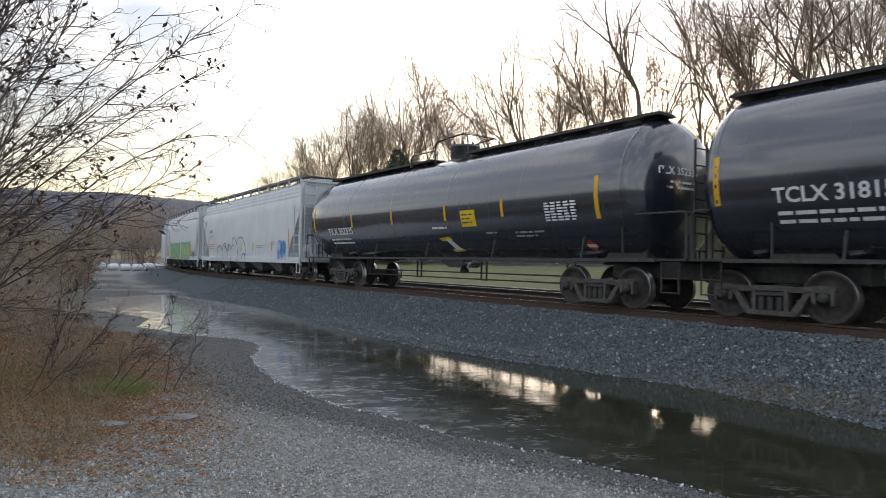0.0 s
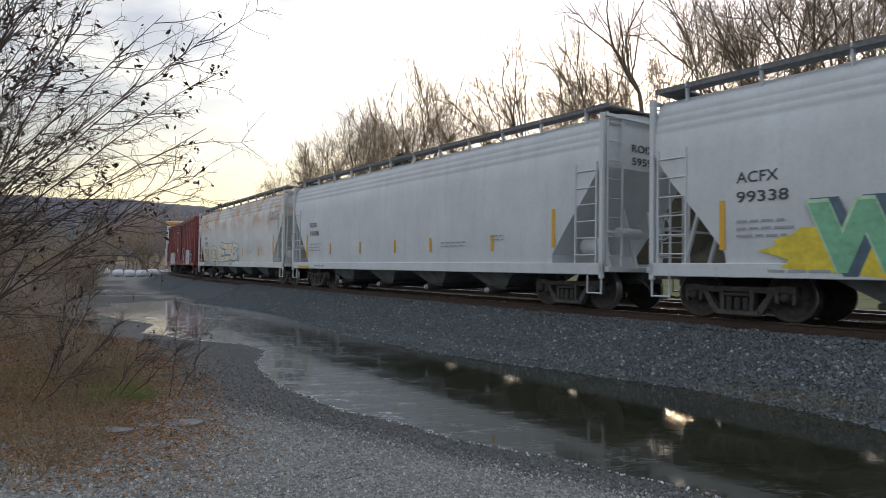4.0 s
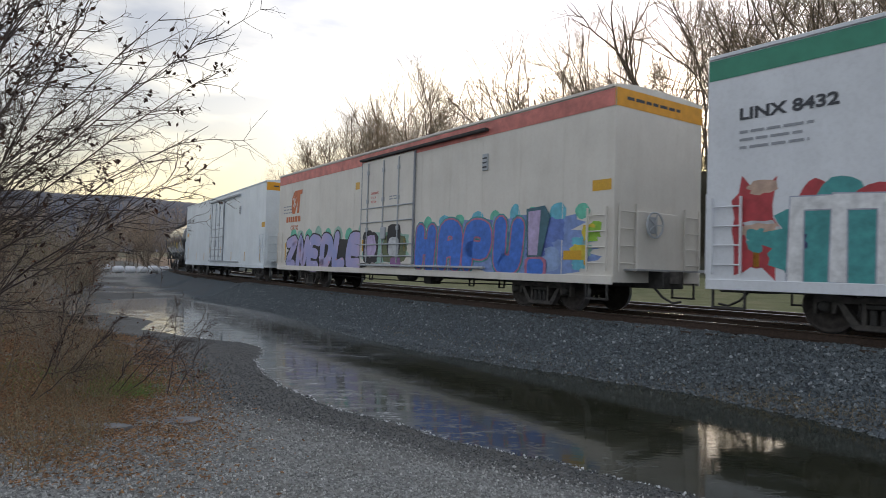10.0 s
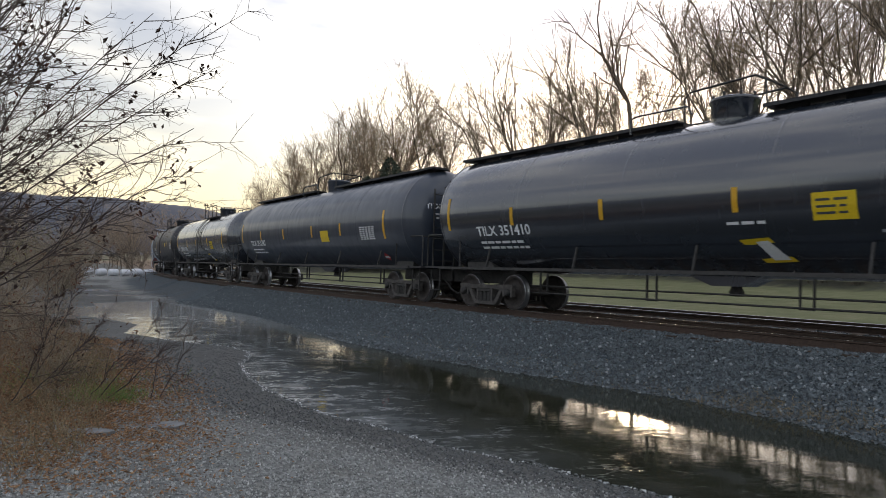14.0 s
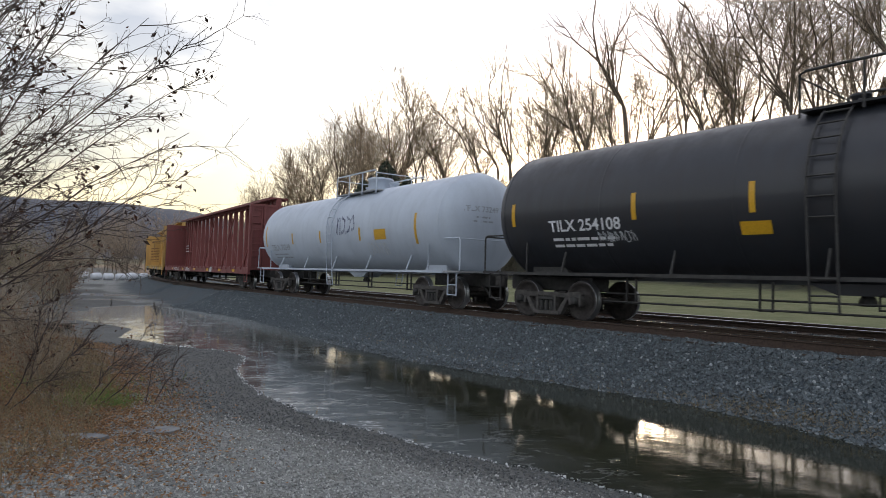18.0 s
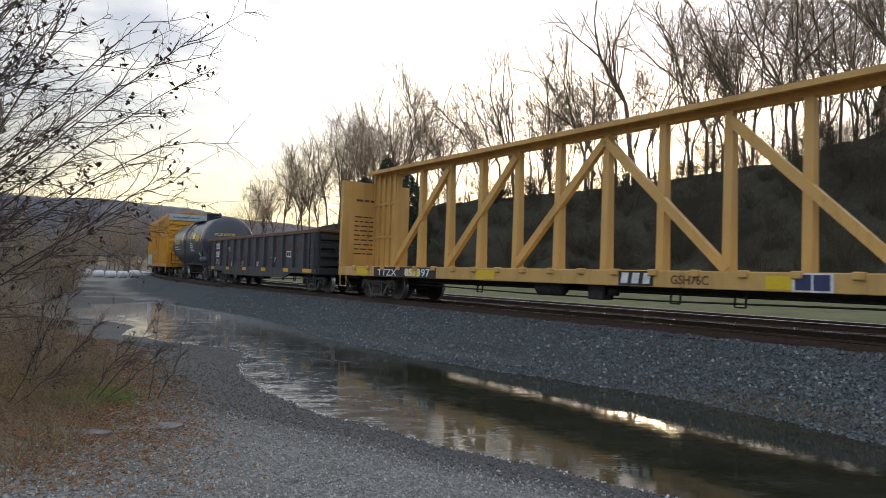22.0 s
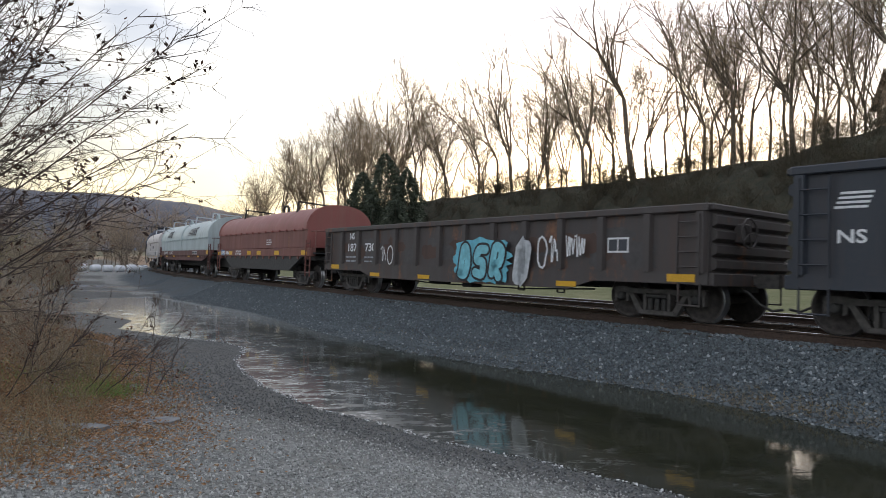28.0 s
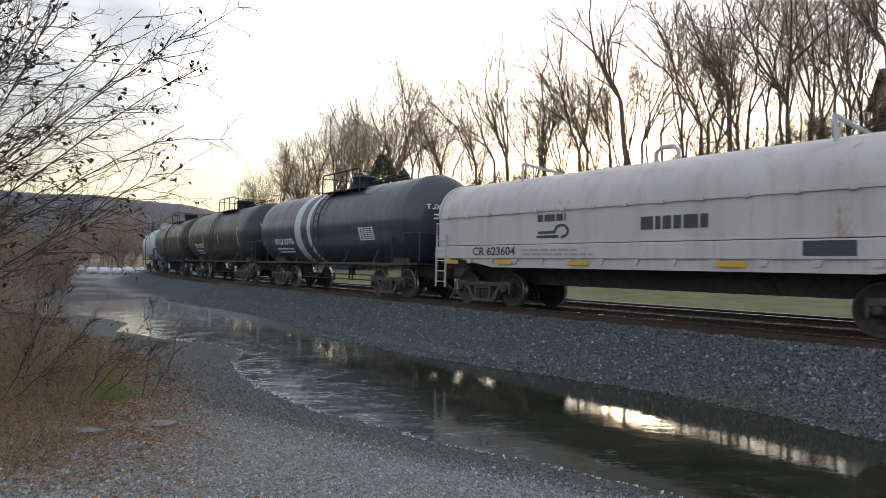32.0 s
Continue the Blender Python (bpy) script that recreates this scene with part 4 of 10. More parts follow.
def scrawl(parent, place, u0, u1, v0, v1, mat, seed, w=0.045):
    """A quick looping tag in thin line."""
    r = random.Random(seed)
    n = max(2, int((u1 - u0) / (0.55 * (v1 - v0)) + 0.5))
    du, h = (u1 - u0) / n, v1 - v0
    for i in range(n):
        a, kind, pts = u0 + du * i, r.randrange(4), []
        for q in range(13):
            t = q / 12
            if kind == 0:
                p = (0.1 + 0.8 * t + 0.18 * math.sin(9 * t), 0.5 + 0.45 * math.cos(9.5 * t + r.uniform(-0.1, 0.1)))
            elif kind == 1:
                p = (0.5 + 0.42 * math.cos(6.5 * t + 1), 0.5 + 0.48 * math.sin(6.5 * t + 1))
            elif kind == 2:
                p = (0.05 + 0.85 * t, 0.5 + 0.42 * (1 if q % 4 < 2 else -1) * (1.1 - 0.4 * t))
            else:
                p = (0.15 + 0.7 * t, 0.5 + 0.5 * math.sin(3.1 * t + 0.6) * (1 if q % 6 < 4 else -0.6))
            pts.append((a + du * p[0] + r.gauss(0, 0.01), v0 + h * p[1] + r.gauss(0, 0.01)))
        strokes("graffiti_tag", [pts], 0.7 * w, mat, parent, place, 0.012)


# ---- the train: fittings ----
def ladder(name, x, y, z0, z1, w, n, mat, parent, out=0.06):
    """A ladder on the side of a car: two stiles and n rungs."""
    mb = MB()
    for dx in (-w / 2, w / 2):
        mb.bar((x + dx, y, z0), (x + dx, y, z1), 0.05, 0.03)
    for i in range(n):
        z = z0 + (z1 - z0) * (i + 0.5) / n
        mb.pipe([(x - w / 2, y, z), (x + w / 2, y, z)], 0.016, 5)
    return part(name, mb, mat, parent)


def end_ladder(name, x, y, z0, z1, w, n, mat, parent):
    mb = MB()
    for dy in (-w / 2, w / 2):
        mb.bar((x, y + dy, z0), (x, y + dy, z1), 0.05, 0.03)
    for i in range(n):
        z = z0 + (z1 - z0) * (i + 0.5) / n
        mb.pipe([(x, y - w / 2, z), (x, y + w / 2, z)], 0.016, 5)
    return part(name, mb, mat, parent)


def brake_wheel(x, y, z, mat, parent):
    mb = MB()
    ring = [(x, y + 0.28 * math.cos(2 * math.pi * i / 20), z + 0.28 * math.sin(2 * math.pi * i / 20)) for i in range(21)]
    mb.pipe(ring, 0.022, 6)
    for i in range(5):
        a = 2 * math.pi * i / 5
        mb.pipe([(x, y, z), (x, y + 0.27 * math.cos(a), z + 0.27 * math.sin(a))], 0.014, 5)
    mb.box(x - 0.25, x - 0.02, y - 0.12, y + 0.12, z - 0.18, z + 0.18, ch=0.02)
    return part("brake_wheel", mb, mat, parent)


def centre_sill(hl, parent, z0=0.62, z1=0.98, w=0.34):
    mb = MB().box(-hl + 0.02, hl - 0.02, -w, w, z0, z1)
    return part("centre_sill", mb, M_UNDER, parent)


def brake_gear(hl, parent, x0=-1.2, seed=1):
    """Air reservoir, cylinder, valve and the rods below the floor."""
    r = random.Random(seed)
    mb = MB().lathe([(x0 - 0.45, 0), (x0 - 0.45, 0.15), (x0 - 0.38, 0.20), (x0 + 0.38, 0.20), (x0 + 0.45, 0.15), (x0 + 0.45, 0)], "x", 14, c=(0, -0.85, 0.66))
    part("air_reservoir", mb, M_UNDER, parent)
    mb = MB().box(x0 + 1.3, x0 + 1.75, -1.05, -0.65, 0.42, 0.85, ch=0.03)
    mb.lathe([(0, 0), (0, 0.10), (0.25, 0.10), (0.25, 0)], "x", 10, c=(x0 + 1.75, -0.85, 0.62))
    part("brake_valve", mb, M_UNDER, parent)
    mb = MB()
    mb.pipe([(-hl + 3.4, -0.60, 0.55), (-2.0, -0.66, 0.46), (2.0, -0.66, 0.46), (hl - 3.4, -0.60, 0.55)], 0.020, 5)
    mb.pipe([(-hl + 3.4, -0.45, 0.62), (hl - 3.4, -0.45, 0.62)], 0.030, 5)
    part("brake_rod", mb, M_UNDER, parent)
    for x in (x0 + 3.2, x0 + 4.6, x0 - 3.1):
        mb = MB().bar((x, -0.60, 0.85), (x, -0.64, 0.42), 0.05, 0.02).bar((x + 0.22, -0.60, 0.85), (x + 0.22, -0.64, 0.42), 0.05, 0.02).bar((x, -0.64, 0.42), (x + 0.22, -0.64, 0.42), 0.03, 0.03)
        part("rod_hanger", mb, M_UNDER, parent)


# ---- tank cars ----
def tank_car(R, L, paint_mat, marks, style, label, r=1.55, zc=2.53, inset=1.75, stripes=True, sill_mat=None, ink=None, panel_u=None, seed=1, num_u=2.1, raise_marks=0.0, trim=(0.0, 0.0)):
    root, hl = begin_car("tank_car", R, L, inset, label, "tank car", "tank cars of the train")
    ink = ink or M_WHITEMARK
    sill_mat = sill_mat or M_UNDER
    tl, tr = trim
    dome = 0.62
    prof = [(-hl, 0.0), (-hl + 0.012, 0.30 * r), (-hl + 0.07, 0.55 * r), (-hl + 0.17, 0.76 * r), (-hl + 0.32, 0.90 * r), (-hl + 0.48, 0.975 * r), (-hl + dome, r)]
    dx0 = 0.0 if style == "walkway" else 0.9
    n = 16
    mid = [(-hl + tl + dome + (2 * hl - tl - tr - 2 * dome) * i / n, r) for i in range(1, n)]
    part("shell", MB().lathe([(a + tl, q) for a, q in prof] + mid + [(-a - tr, q) for a, q in reversed(prof)], "x", 64, c=(0, 0, zc)), paint_mat, root)
    for i in range(6):
        x = -hl + tl + dome + (2 * hl - tl - tr - 2 * dome) * i / 5
        part("weld_seam", MB().lathe([(x - 0.035, r - 0.004), (x - 0.02, r + 0.005), (x + 0.02, r + 0.005), (x + 0.035, r - 0.004)], "x", 64, c=(0, 0, zc)), paint_mat, root)
    place = round_side(r, zc)
    # sills, end platforms and their rails
    for sy in (-1, 1):
        part("side_rail", MB().box(-hl + 0.4, hl - 0.4, sy * 1.46 - 0.03, sy * 1.46 + 0.03, 1.03, 1.10), sill_mat, root)
        for i in range(5):
            x = -hl + 2.4 + (2 * hl - 4.8) * i / 4
            mb = MB().bar((x, sy * 1.44, 1.06), (x, sy * (r * 0.80), zc - r * 0.62), 0.04, 0.04)
            part("support_strut", mb, sill_mat, root)
    for sx in (-1, 1):
        mb = MB().box(min(sx * (hl - 2.4), sx * (hl + 0.35)), max(sx * (hl - 2.4), sx * (hl + 0.35)), -0.33, 0.33, 0.66, 1.05, ch=0.02)
        part("stub_sill", mb, M_UNDER, root)
        mb = MB().box(min(sx * (hl - 0.55), sx * (hl + 0.30)), max(sx * (hl - 0.55), sx * (hl + 0.30)), -1.45, 1.45, 1.05, 1.10)
        part("end_platform", mb, M_DARKGRATE if sill_mat is not M_WHITETANK else M_GALV, root)
        mb = MB()
        for sy in (-1.40, 1.40):
            mb.pipe([(sx * (hl - 1.25), sy, 1.10), (sx * (hl - 1.25), sy, 1.95), (sx * (hl - 1.05), sy, 2.02), (sx * (hl + 0.22), sy, 2.02), (sx * (hl + 0.28), sy, 1.95), (sx * (hl + 0.28), sy, 1.10)], 0.022, 6)
        mb.pipe([(sx * (hl + 0.28), -1.40, 2.0), (sx * (hl + 0.28), 1.40, 2.0)], 0.020, 6)
        part("end_handrail", mb, sill_mat, root)
        mb = MB().prism([(sx * (hl - 2.2), 1.04), (sx * (hl - 1.0), 1.04), (sx * (hl - 1.0), 1.75), (sx * (hl - 1.9), 1.40)], "y", -0.9, 0.9)
        part("tank_saddle", mb, sill_mat, root)
        for sy in (-1.36, 1.36):
            mb = MB()
            mb.bar((sx * (hl + 0.1), sy, 1.06), (sx * (hl + 0.1), sy, 0.40), 0.04, 0.02).bar((sx * (hl - 0.3), sy, 1.06), (sx * (hl - 0.3), sy, 0.40), 0.04, 0.02)
            for z in (0.42, 0.70):
                mb.pipe([(sx * (hl + 0.1), sy, z), (sx * (hl - 0.3), sy, z)], 0.016, 5)
            part("side_step", mb, sill_mat, root)
    # top fittings
    mb = MB().lathe([(zc + r - 0.1, 0.46), (zc + r + 0.34, 0.46), (zc + r + 0.36, 0.50), (zc + r + 0.42, 0.50), (zc + r + 0.45, 0.44), (zc + r + 0.46, 0.0)], "z", 20, c=(dx0, 0, 0))
    part("manway_dome", mb, paint_mat, root)
    bolt = MB().lathe([(zc + r + 0.40, 0.0), (zc + r + 0.40, 0.035), (zc + r + 0.53, 0.035), (zc + r + 0.53, 0.0)], "z", 6).mesh("dome_bolt", M_UNDER)
    for i in range(8):
        a = 2 * math.pi * i / 8
        part("dome_bolt", bolt, None, root, "", Matrix.Translation((dx0 + 0.42 * math.cos(a), 0.42 * math.sin(a), 0)))
    if style == "walkway":
        ww = MB()
        for sx in (-1, 1):
            a, b = sorted((sx * 0.9, sx * (hl - 0.35 - (tr if sx > 0 else tl))))
            ww.box(a, b, -0.62, -0.12, zc + r + 0.02, zc + r + 0.06)
            ww.box(a, b, -0.66, -0.62, zc + r + 0.0, zc + r + 0.07)
            for i in range(7):
                x = a + (b - a) * (i + 0.5) / 7
                ww.bar((x, -0.35, zc + r - 0.16), (x, -0.35, zc + r + 0.03), 0.05, 0.4)
        part("roof_walkway", ww, M_DARKGRATE, root)
        mb = MB()
        for sy in (-0.75, 0.75):
            mb.pipe([(-2.0, sy, zc + r - 0.1), (-2.0, sy, zc + r + 0.22), (-1.85, sy, zc + r + 0.28), (-0.6, sy, zc + r + 0.28), (-0.5, sy, zc + r + 0.1)], 0.022, 6)
        part("dome_guard", mb, paint_mat, root)
        mb = MB()
        for sy in (-0.62, 0.62):
            mb.pipe([(-0.75, sy, zc + r - 0.1), (-0.75, sy, zc + r + 0.48), (-0.62, sy, zc + r + 0.60), (0.75, sy, zc + r + 0.66), (0.95, sy, zc + r + 0.52), (0.98, sy, zc + r - 0.1)], 0.022, 6)
        mb.pipe([(0.80, -0.62, zc + r + 0.64), (0.80, 0.62, zc + r + 0.64)], 0.020, 6)
        part("dome_rail", mb, sill_mat, root)
        for sx in (-1, 1):
            end_ladder("end_ladder", sx * (hl + 0.14), -0.72, 1.1, zc + 0.9, 0.40, 7, sill_mat, root)
            mb = MB().box(min(sx * (hl - 0.75 - (tr if sx > 0 else tl)), sx * (hl - 0.35 - (tr if sx > 0 else tl))), max(sx * (hl - 0.75 - (tr if sx > 0 else tl)), sx * (hl - 0.35 - (tr if sx > 0 else tl))), -0.70, -0.05, zc + r + 0.0, zc + r + 0.03)
            part("ladder_landing", mb, M_DARKGRATE, root)
    else:
        plat = MB()
        for sy in (-1, 1):
            a, b = sorted((sy * 0.56, sy * 1.05))
            plat.box(dx0 - 1.5, dx0 + 1.5, a, b, zc + r - 0.20, zc + r - 0.16)
        part("top_platform", plat, M_GALV if paint_mat is M_WHITETANK else M_DARKGRATE, root)
        mb = MB()
        zt = zc + r + 0.46
        for sy in (-1.05, 1.05):
            mb.pipe([(dx0 - 1.5, sy, zc + r - 0.3), (dx0 - 1.5, sy, zt), (dx0 - 1.4, sy, zt + 0.05), (dx0 + 1.4, sy, zt + 0.05), (dx0 + 1.5, sy, zt), (dx0 + 1.5, sy, zc + r - 0.3)], 0.026, 6)
            for x in (dx0 - 0.5, dx0 + 0.5):
                mb.pipe([(x, sy, zc + r - 0.3), (x, sy, zt + 0.05)], 0.024, 5)
        for sx in (dx0 - 1.5, dx0 + 1.5):
            mb.pipe([(sx, -1.05, zt - 0.05), (sx, 1.05, zt - 0.05)], 0.018, 5)
        if style != "ladder":
            part("platform_railing", mb, sill_mat, root)
        for sy in (-1, 1):
            mb = MB()
            for dx in (-0.22, 0.22):
                pts = [(0.0 + dx, sy * 1.50, 0.50), (0.0 + dx, sy * 1.56, 1.06)]
                for i in range(8):
                    a = -0.15 + 1.30 * i / 7
                    pts.append((0.0 + dx, sy * (r + 0.09) * math.cos(a), zc + (r + 0.09) * math.sin(a)))
                mb.pipe(pts, 0.022, 5)
            for i in range(10):
                if i < 3:
                    p = (sy * (1.50 + 0.02 * i), 0.52 + 0.27 * i)
                else:
                    a = -0.5 + 1.6 * (i - 2) / 8
                    p = (sy * (r + 0.09) * math.cos(a), zc + (r + 0.09) * math.sin(a))
                mb.pipe([(-0.22, p[0], p[1]), (0.22, p[0], p[1])], 0.018, 5)
            part("side_ladder", mb, sill_mat, root)
        for x in (dx0 - 0.95, dx0 + 0.85):
            mb = MB().lathe([(zc + r - 0.1, 0.16), (zc + r + 0.16, 0.16), (zc + r + 0.18, 0.19), (zc + r + 0.22, 0.19), (zc + r + 0.23, 0.0)], "z", 12, c=(x, 0.1, 0))
            part("valve_housing", mb, paint_mat, root)
    # below
    mb = MB().lathe([(0.62, 0.0), (0.62, 0.13), (0.70, 0.15), (0.80, 0.10), (zc - r + 0.03, 0.20)], "z", 12, c=(0.1, 0, 0))
    part("outlet_valve", mb, M_UNDER, root)
    mb = MB().prism([(-0.9, zc - r + 0.10), (0.9, zc - r + 0.10), (0.35, zc - r - 0.16), (-0.25, zc - r - 0.16)], "y", -0.35, 0.35)
    part("outlet_skid", mb, paint_mat, root)
    mb = MB()
    for y in (-0.55, -0.62):
        mb.pipe([(-hl + 3.0, y, 0.66 if y > -0.6 else 0.48), (hl - 3.0, y, 0.66 if y > -0.6 else 0.48)], 0.022, 5)
    part("brake_rod", mb, M_UNDER, root)
    for i in range(4):
        x = -hl + 3.6 + (2 * hl - 7.2) * i / 3
        mb = MB().bar((x, -0.6, 1.0), (x, -0.6, 0.44), 0.05, 0.03).bar((x + 0.24, -0.6, 1.0), (x + 0.24, -0.6, 0.44), 0.05, 0.03).bar((x, -0.6, 0.46), (x + 0.24, -0.6, 0.46), 0.03, 0.03)
        part("rod_hanger", mb, M_UNDER, root)
    # marks
    v0 = zc - 0.45
    if stripes:
        ends = (13.3, 10.5, 7.5, 4.97) if style == "walkway" else (11.1, 8.45, 5.3)
        for q in ends:
            panel("reflector", [(hl - q - 0.055, hl - q + 0.055, v0, v0 + 0.45)], M_YMARK, root, place, 0.009)
        panel("reflector", [(-hl + 0.9, -hl + 1.0, v0 - 0.05, v0 + 0.85)], M_YMARK, root, place, 0.009)
        u = hl - 1.8
        panel("reflector", [(u - 0.06, u + 0.06, v0 - 0.2, v0 + 0.75)], M_YMARK, root, place, 0.009)
    if marks:
        lettering("car_number", marks, -hl + num_u, zc - 0.70 + raise_marks, 0.36, ink, root, place, 0.010, 2.0, 0.007, 0.0, "", 0.27)
        small_print(-hl + num_u + 0.05, zc - 0.92 + raise_marks, 1.9, 2, root, place, M_WHITEMARK if ink is not M_FAINT else ink, 0.07, 0.16, seed)
        end = round_end(hl - tr, r, zc)
        lettering("end_number", marks, -1.05, zc + 0.30, 0.22, ink, root, end, 0.012, 1.25, 0.004, 0.0, "", 0.17)
        small_print(-1.05, zc + 0.12, 1.15, 2, root, end, ink, 0.05, 0.12, seed + 3)
    if panel_u is not None:
        quads = []
        rr = random.Random(seed)
        for i in range(7):
            for j in range(5):
                quads.append((panel_u + j * 0.21, panel_u + j * 0.21 + rr.uniform(0.12, 0.19), zc - 0.64 + i * 0.068 + raise_marks, zc - 0.60 + i * 0.068 + raise_marks))
        panel("data_panel", quads, ink, root, place, 0.009)
    return root, hl, place


def round_end(hl, r, zc):
    """On the leading head of a tank."""
    def place(u, v, lift):
        d = math.hypot(u, v - zc) / r
        x = hl - 0.62 + 0.62 * math.sqrt(max(0.0, 1 - min(d, 1.0) ** 2.3))
        return (x + lift, u, v)
    return place


def tank_signs(root, place, zc, us, seed):
    """The yellow notice, the torn sticker and small notices on a tank's side."""
    u = us
    panel("yellow_sign", [(u, u + 0.66, zc - 0.66, zc - 0.20)], M_YSIGN, root, place, 0.010, "yellow emergency notice")
    small_print(u + 0.06, zc - 0.34, 0.56, 3, root, place, M_DARKMARK, 0.04, 0.11, seed, 0.013)
    panel("torn_sticker", [[(u - 1.35, zc - 0.98), (u - 0.80, zc - 0.94), (u - 0.45, zc - 1.50), (u - 1.02, zc - 1.54)]], M_YSIGN, root, place, 0.014, "yellow and white torn sticker")
    panel("sticker_centre", [[(u - 1.05, zc - 1.02), (u - 0.82, zc - 1.0), (u - 0.55, zc - 1.44), (u - 0.85, zc - 1.46)]], M_WHITEMARK, root, place, 0.018)
    small_print(u - 1.5, zc - 0.68, 0.95, 1, root, place, M_WHITEMARK, 0.06, 0.1, seed + 1)
    small_print(u + 0.95, zc - 0.90, 0.6, 1, root, place, M_FAINT, 0.05, 0.1, seed + 2)
    small_print(u + 2.1, zc - 0.92, 1.1, 2, root, place, M_FAINT, 0.05, 0.11, seed + 3)


def placard(root, u, v, place):
    panel("placard", [[(u, v - 0.2), (u + 0.2, v), (u, v + 0.2), (u - 0.2, v)]], M_REDSIGN, root, place, 0.012, "red and white diamond placard")
    panel("placard_number", [(u - 0.13, u + 0.13, v - 0.05, v + 0.05)], M_WHITEMARK, root, place, 0.016)


# ---- covered hoppers ----
def hopper(R, L, mat, marks, label, old=False):
    root, hl = begin_car("covered_hopper", R, L, 1.55, label, "hopper car", "covered hoppers of the train")
    prof = [(1.50, 0.98), (1.535, 1.25), (1.55, 1.9), (1.555, 2.6), (1.545, 3.2), (1.52, 3.62), (1.50, 3.66), (1.515, 3.70), (1.49, 3.80), (1.475, 3.83), (1.49, 3.87), (1.455, 3.98), (1.44, 4.01),
            (1.455, 4.05), (1.36, 4.22), (1.16, 4.36), (0.8, 4.45), (0.35, 4.48), (0.0, 4.49)]

    def reach(z):
        if z >= 3.06:
            return hl - 0.10
        if z >= 1.55:
            return hl - 0.10 - 1.45 * (3.06 - z) / 1.51 * (0.86 + 0.14 * (z - 1.55) / 1.51)
        return hl - 1.55 - 0.10 * (1.55 - z)
    mb = MB()
    nx = 12
    ring = [(y, z) for y, z in prof] + [(-y, z) for y, z in reversed(prof[:-1])]
    vs = []
    for y, z in ring:
        for i in range(nx + 1):
            vs.append((reach(z) * (-1 + 2 * i / nx), y, z))
    F = [(j * (nx + 1) + i, j * (nx + 1) + i + 1, (j + 1) * (nx + 1) + i + 1, (j + 1) * (nx + 1) + i) for j in range(len(ring) - 1) for i in range(nx)]
    mb.add(vs, F, 0, True)
    k = len(prof)
    m = len(ring)
    for e in (0, nx):
        ends = []
        for j in range(k - 1):
            ends += [[vs[j * (nx + 1) + e], vs[(j + 1) * (nx + 1) + e], vs[(m - 2 - j) * (nx + 1) + e], vs[(m - 1 - j) * (nx + 1) + e]]]
        for q in ends:
            mb.add(q, [(0, 1, 2, 3)])
    mb.add([vs[0], vs[nx], vs[(m - 1) * (nx + 1) + nx], vs[(m - 1) * (nx + 1)]], [(0, 1, 2, 3)])
    part("body", mb, mat, root)
    place = flat_side(1.555)
    for sy in (-1, 1):
        a, b = sorted((sy * 1.50, sy * 1.59))
        part("side_sill", MB().box(-hl, hl, a, b, 0.80, 1.06, ch=0.012), mat, root)
        # corner posts and the ribs at the ends of the side
        for sx in (-1, 1):
            c, d = sorted((sx * (hl - 0.10), sx * hl))
            part("corner_post", MB().box(c, d, a, b, 0.72, 4.36, ch=0.01), mat, root)
            ladder("side_ladder", sx * (hl - 0.50), sy * 1.56, 1.05, 3.3, 0.62, 6, mat, root)
            mb = MB().bar((sx * (hl - 0.05), sy * 1.55, 0.8), (sx * (hl - 0.05), sy * 1.55, 0.38), 0.04, 0.02).bar((sx * (hl - 0.45), sy * 1.55, 0.8), (sx * (hl - 0.45), sy * 1.55, 0.38), 0.04, 0.02)
            mb.pipe([(sx * (hl - 0.05), sy * 1.55, 0.4), (sx * (hl - 0.45), sy * 1.55, 0.4)], 0.018, 5)
            part("side_step", mb, mat, root)
    # roof walkway, hatches
    for sy in (-1, 1):
        a, b = sorted((sy * 1.02, sy * 1.36))
        part("roof_walkway", MB().box(-hl, hl, a, b, 4.52, 4.56), M_WALK, root)
        part("walkway_edge", MB().box(-hl, hl, sy * 1.38 - 0.02, sy * 1.38 + 0.02, 4.50, 4.60), M_WALK, root)
    for sx in (-1, 1):
        a, b = sorted((sx * (hl - 0.55), sx * hl))
        part("end_walkway", MB().box(a, b, -1.02, 1.02, 4.52, 4.555), M_WALK, root)
    for i in range(12):
        x = -hl + 0.7 + (2 * hl - 1.4) * i / 11
        for sy in (-1, 1):
            part("walkway_bracket", MB().bar((x, sy * 1.33, 4.20), (x, sy * 1.36, 4.60), 0.09, 0.03), mat, root)
    mb = MB().box(-hl + 1.0, hl - 1.0, -0.33, 0.33, 4.46, 4.60, ch=0.03)
    part("trough_hatch", mb, mat, root)
    # end cage: platform, brake cylinder, ladders
    for sx in (-1, 1):
        a, b = sorted((sx * (hl - 1.7), sx * (hl + 0.12)))
        part("end_platform", MB().box(a, b, -1.5, 1.5, 0.86, 0.98, ch=0.01), mat, root)
        part("stub_sill", MB().box(a, b, -0.33, 0.33, 0.60, 0.86), M_UNDER, root)
        mb = MB()
        for sy in (-0.9, 0.0, 0.9):
            mb.bar((sx * (hl - 0.35), sy, 0.98), (sx * (hl - 0.75), sy, 2.35), 0.08, 0.06)
        part("slope_brace", mb, mat, root)
        end_ladder("end_ladder", sx * (hl - 0.03), -1.15, 1.0, 4.4, 0.5, 8, mat, root)
        for z, w in ((1.75, 0.05), (4.32, 0.07)):
            part("end_rail", MB().bar((sx * hl, -1.5, z), (sx * hl, 1.5, z), w, w), mat, root)
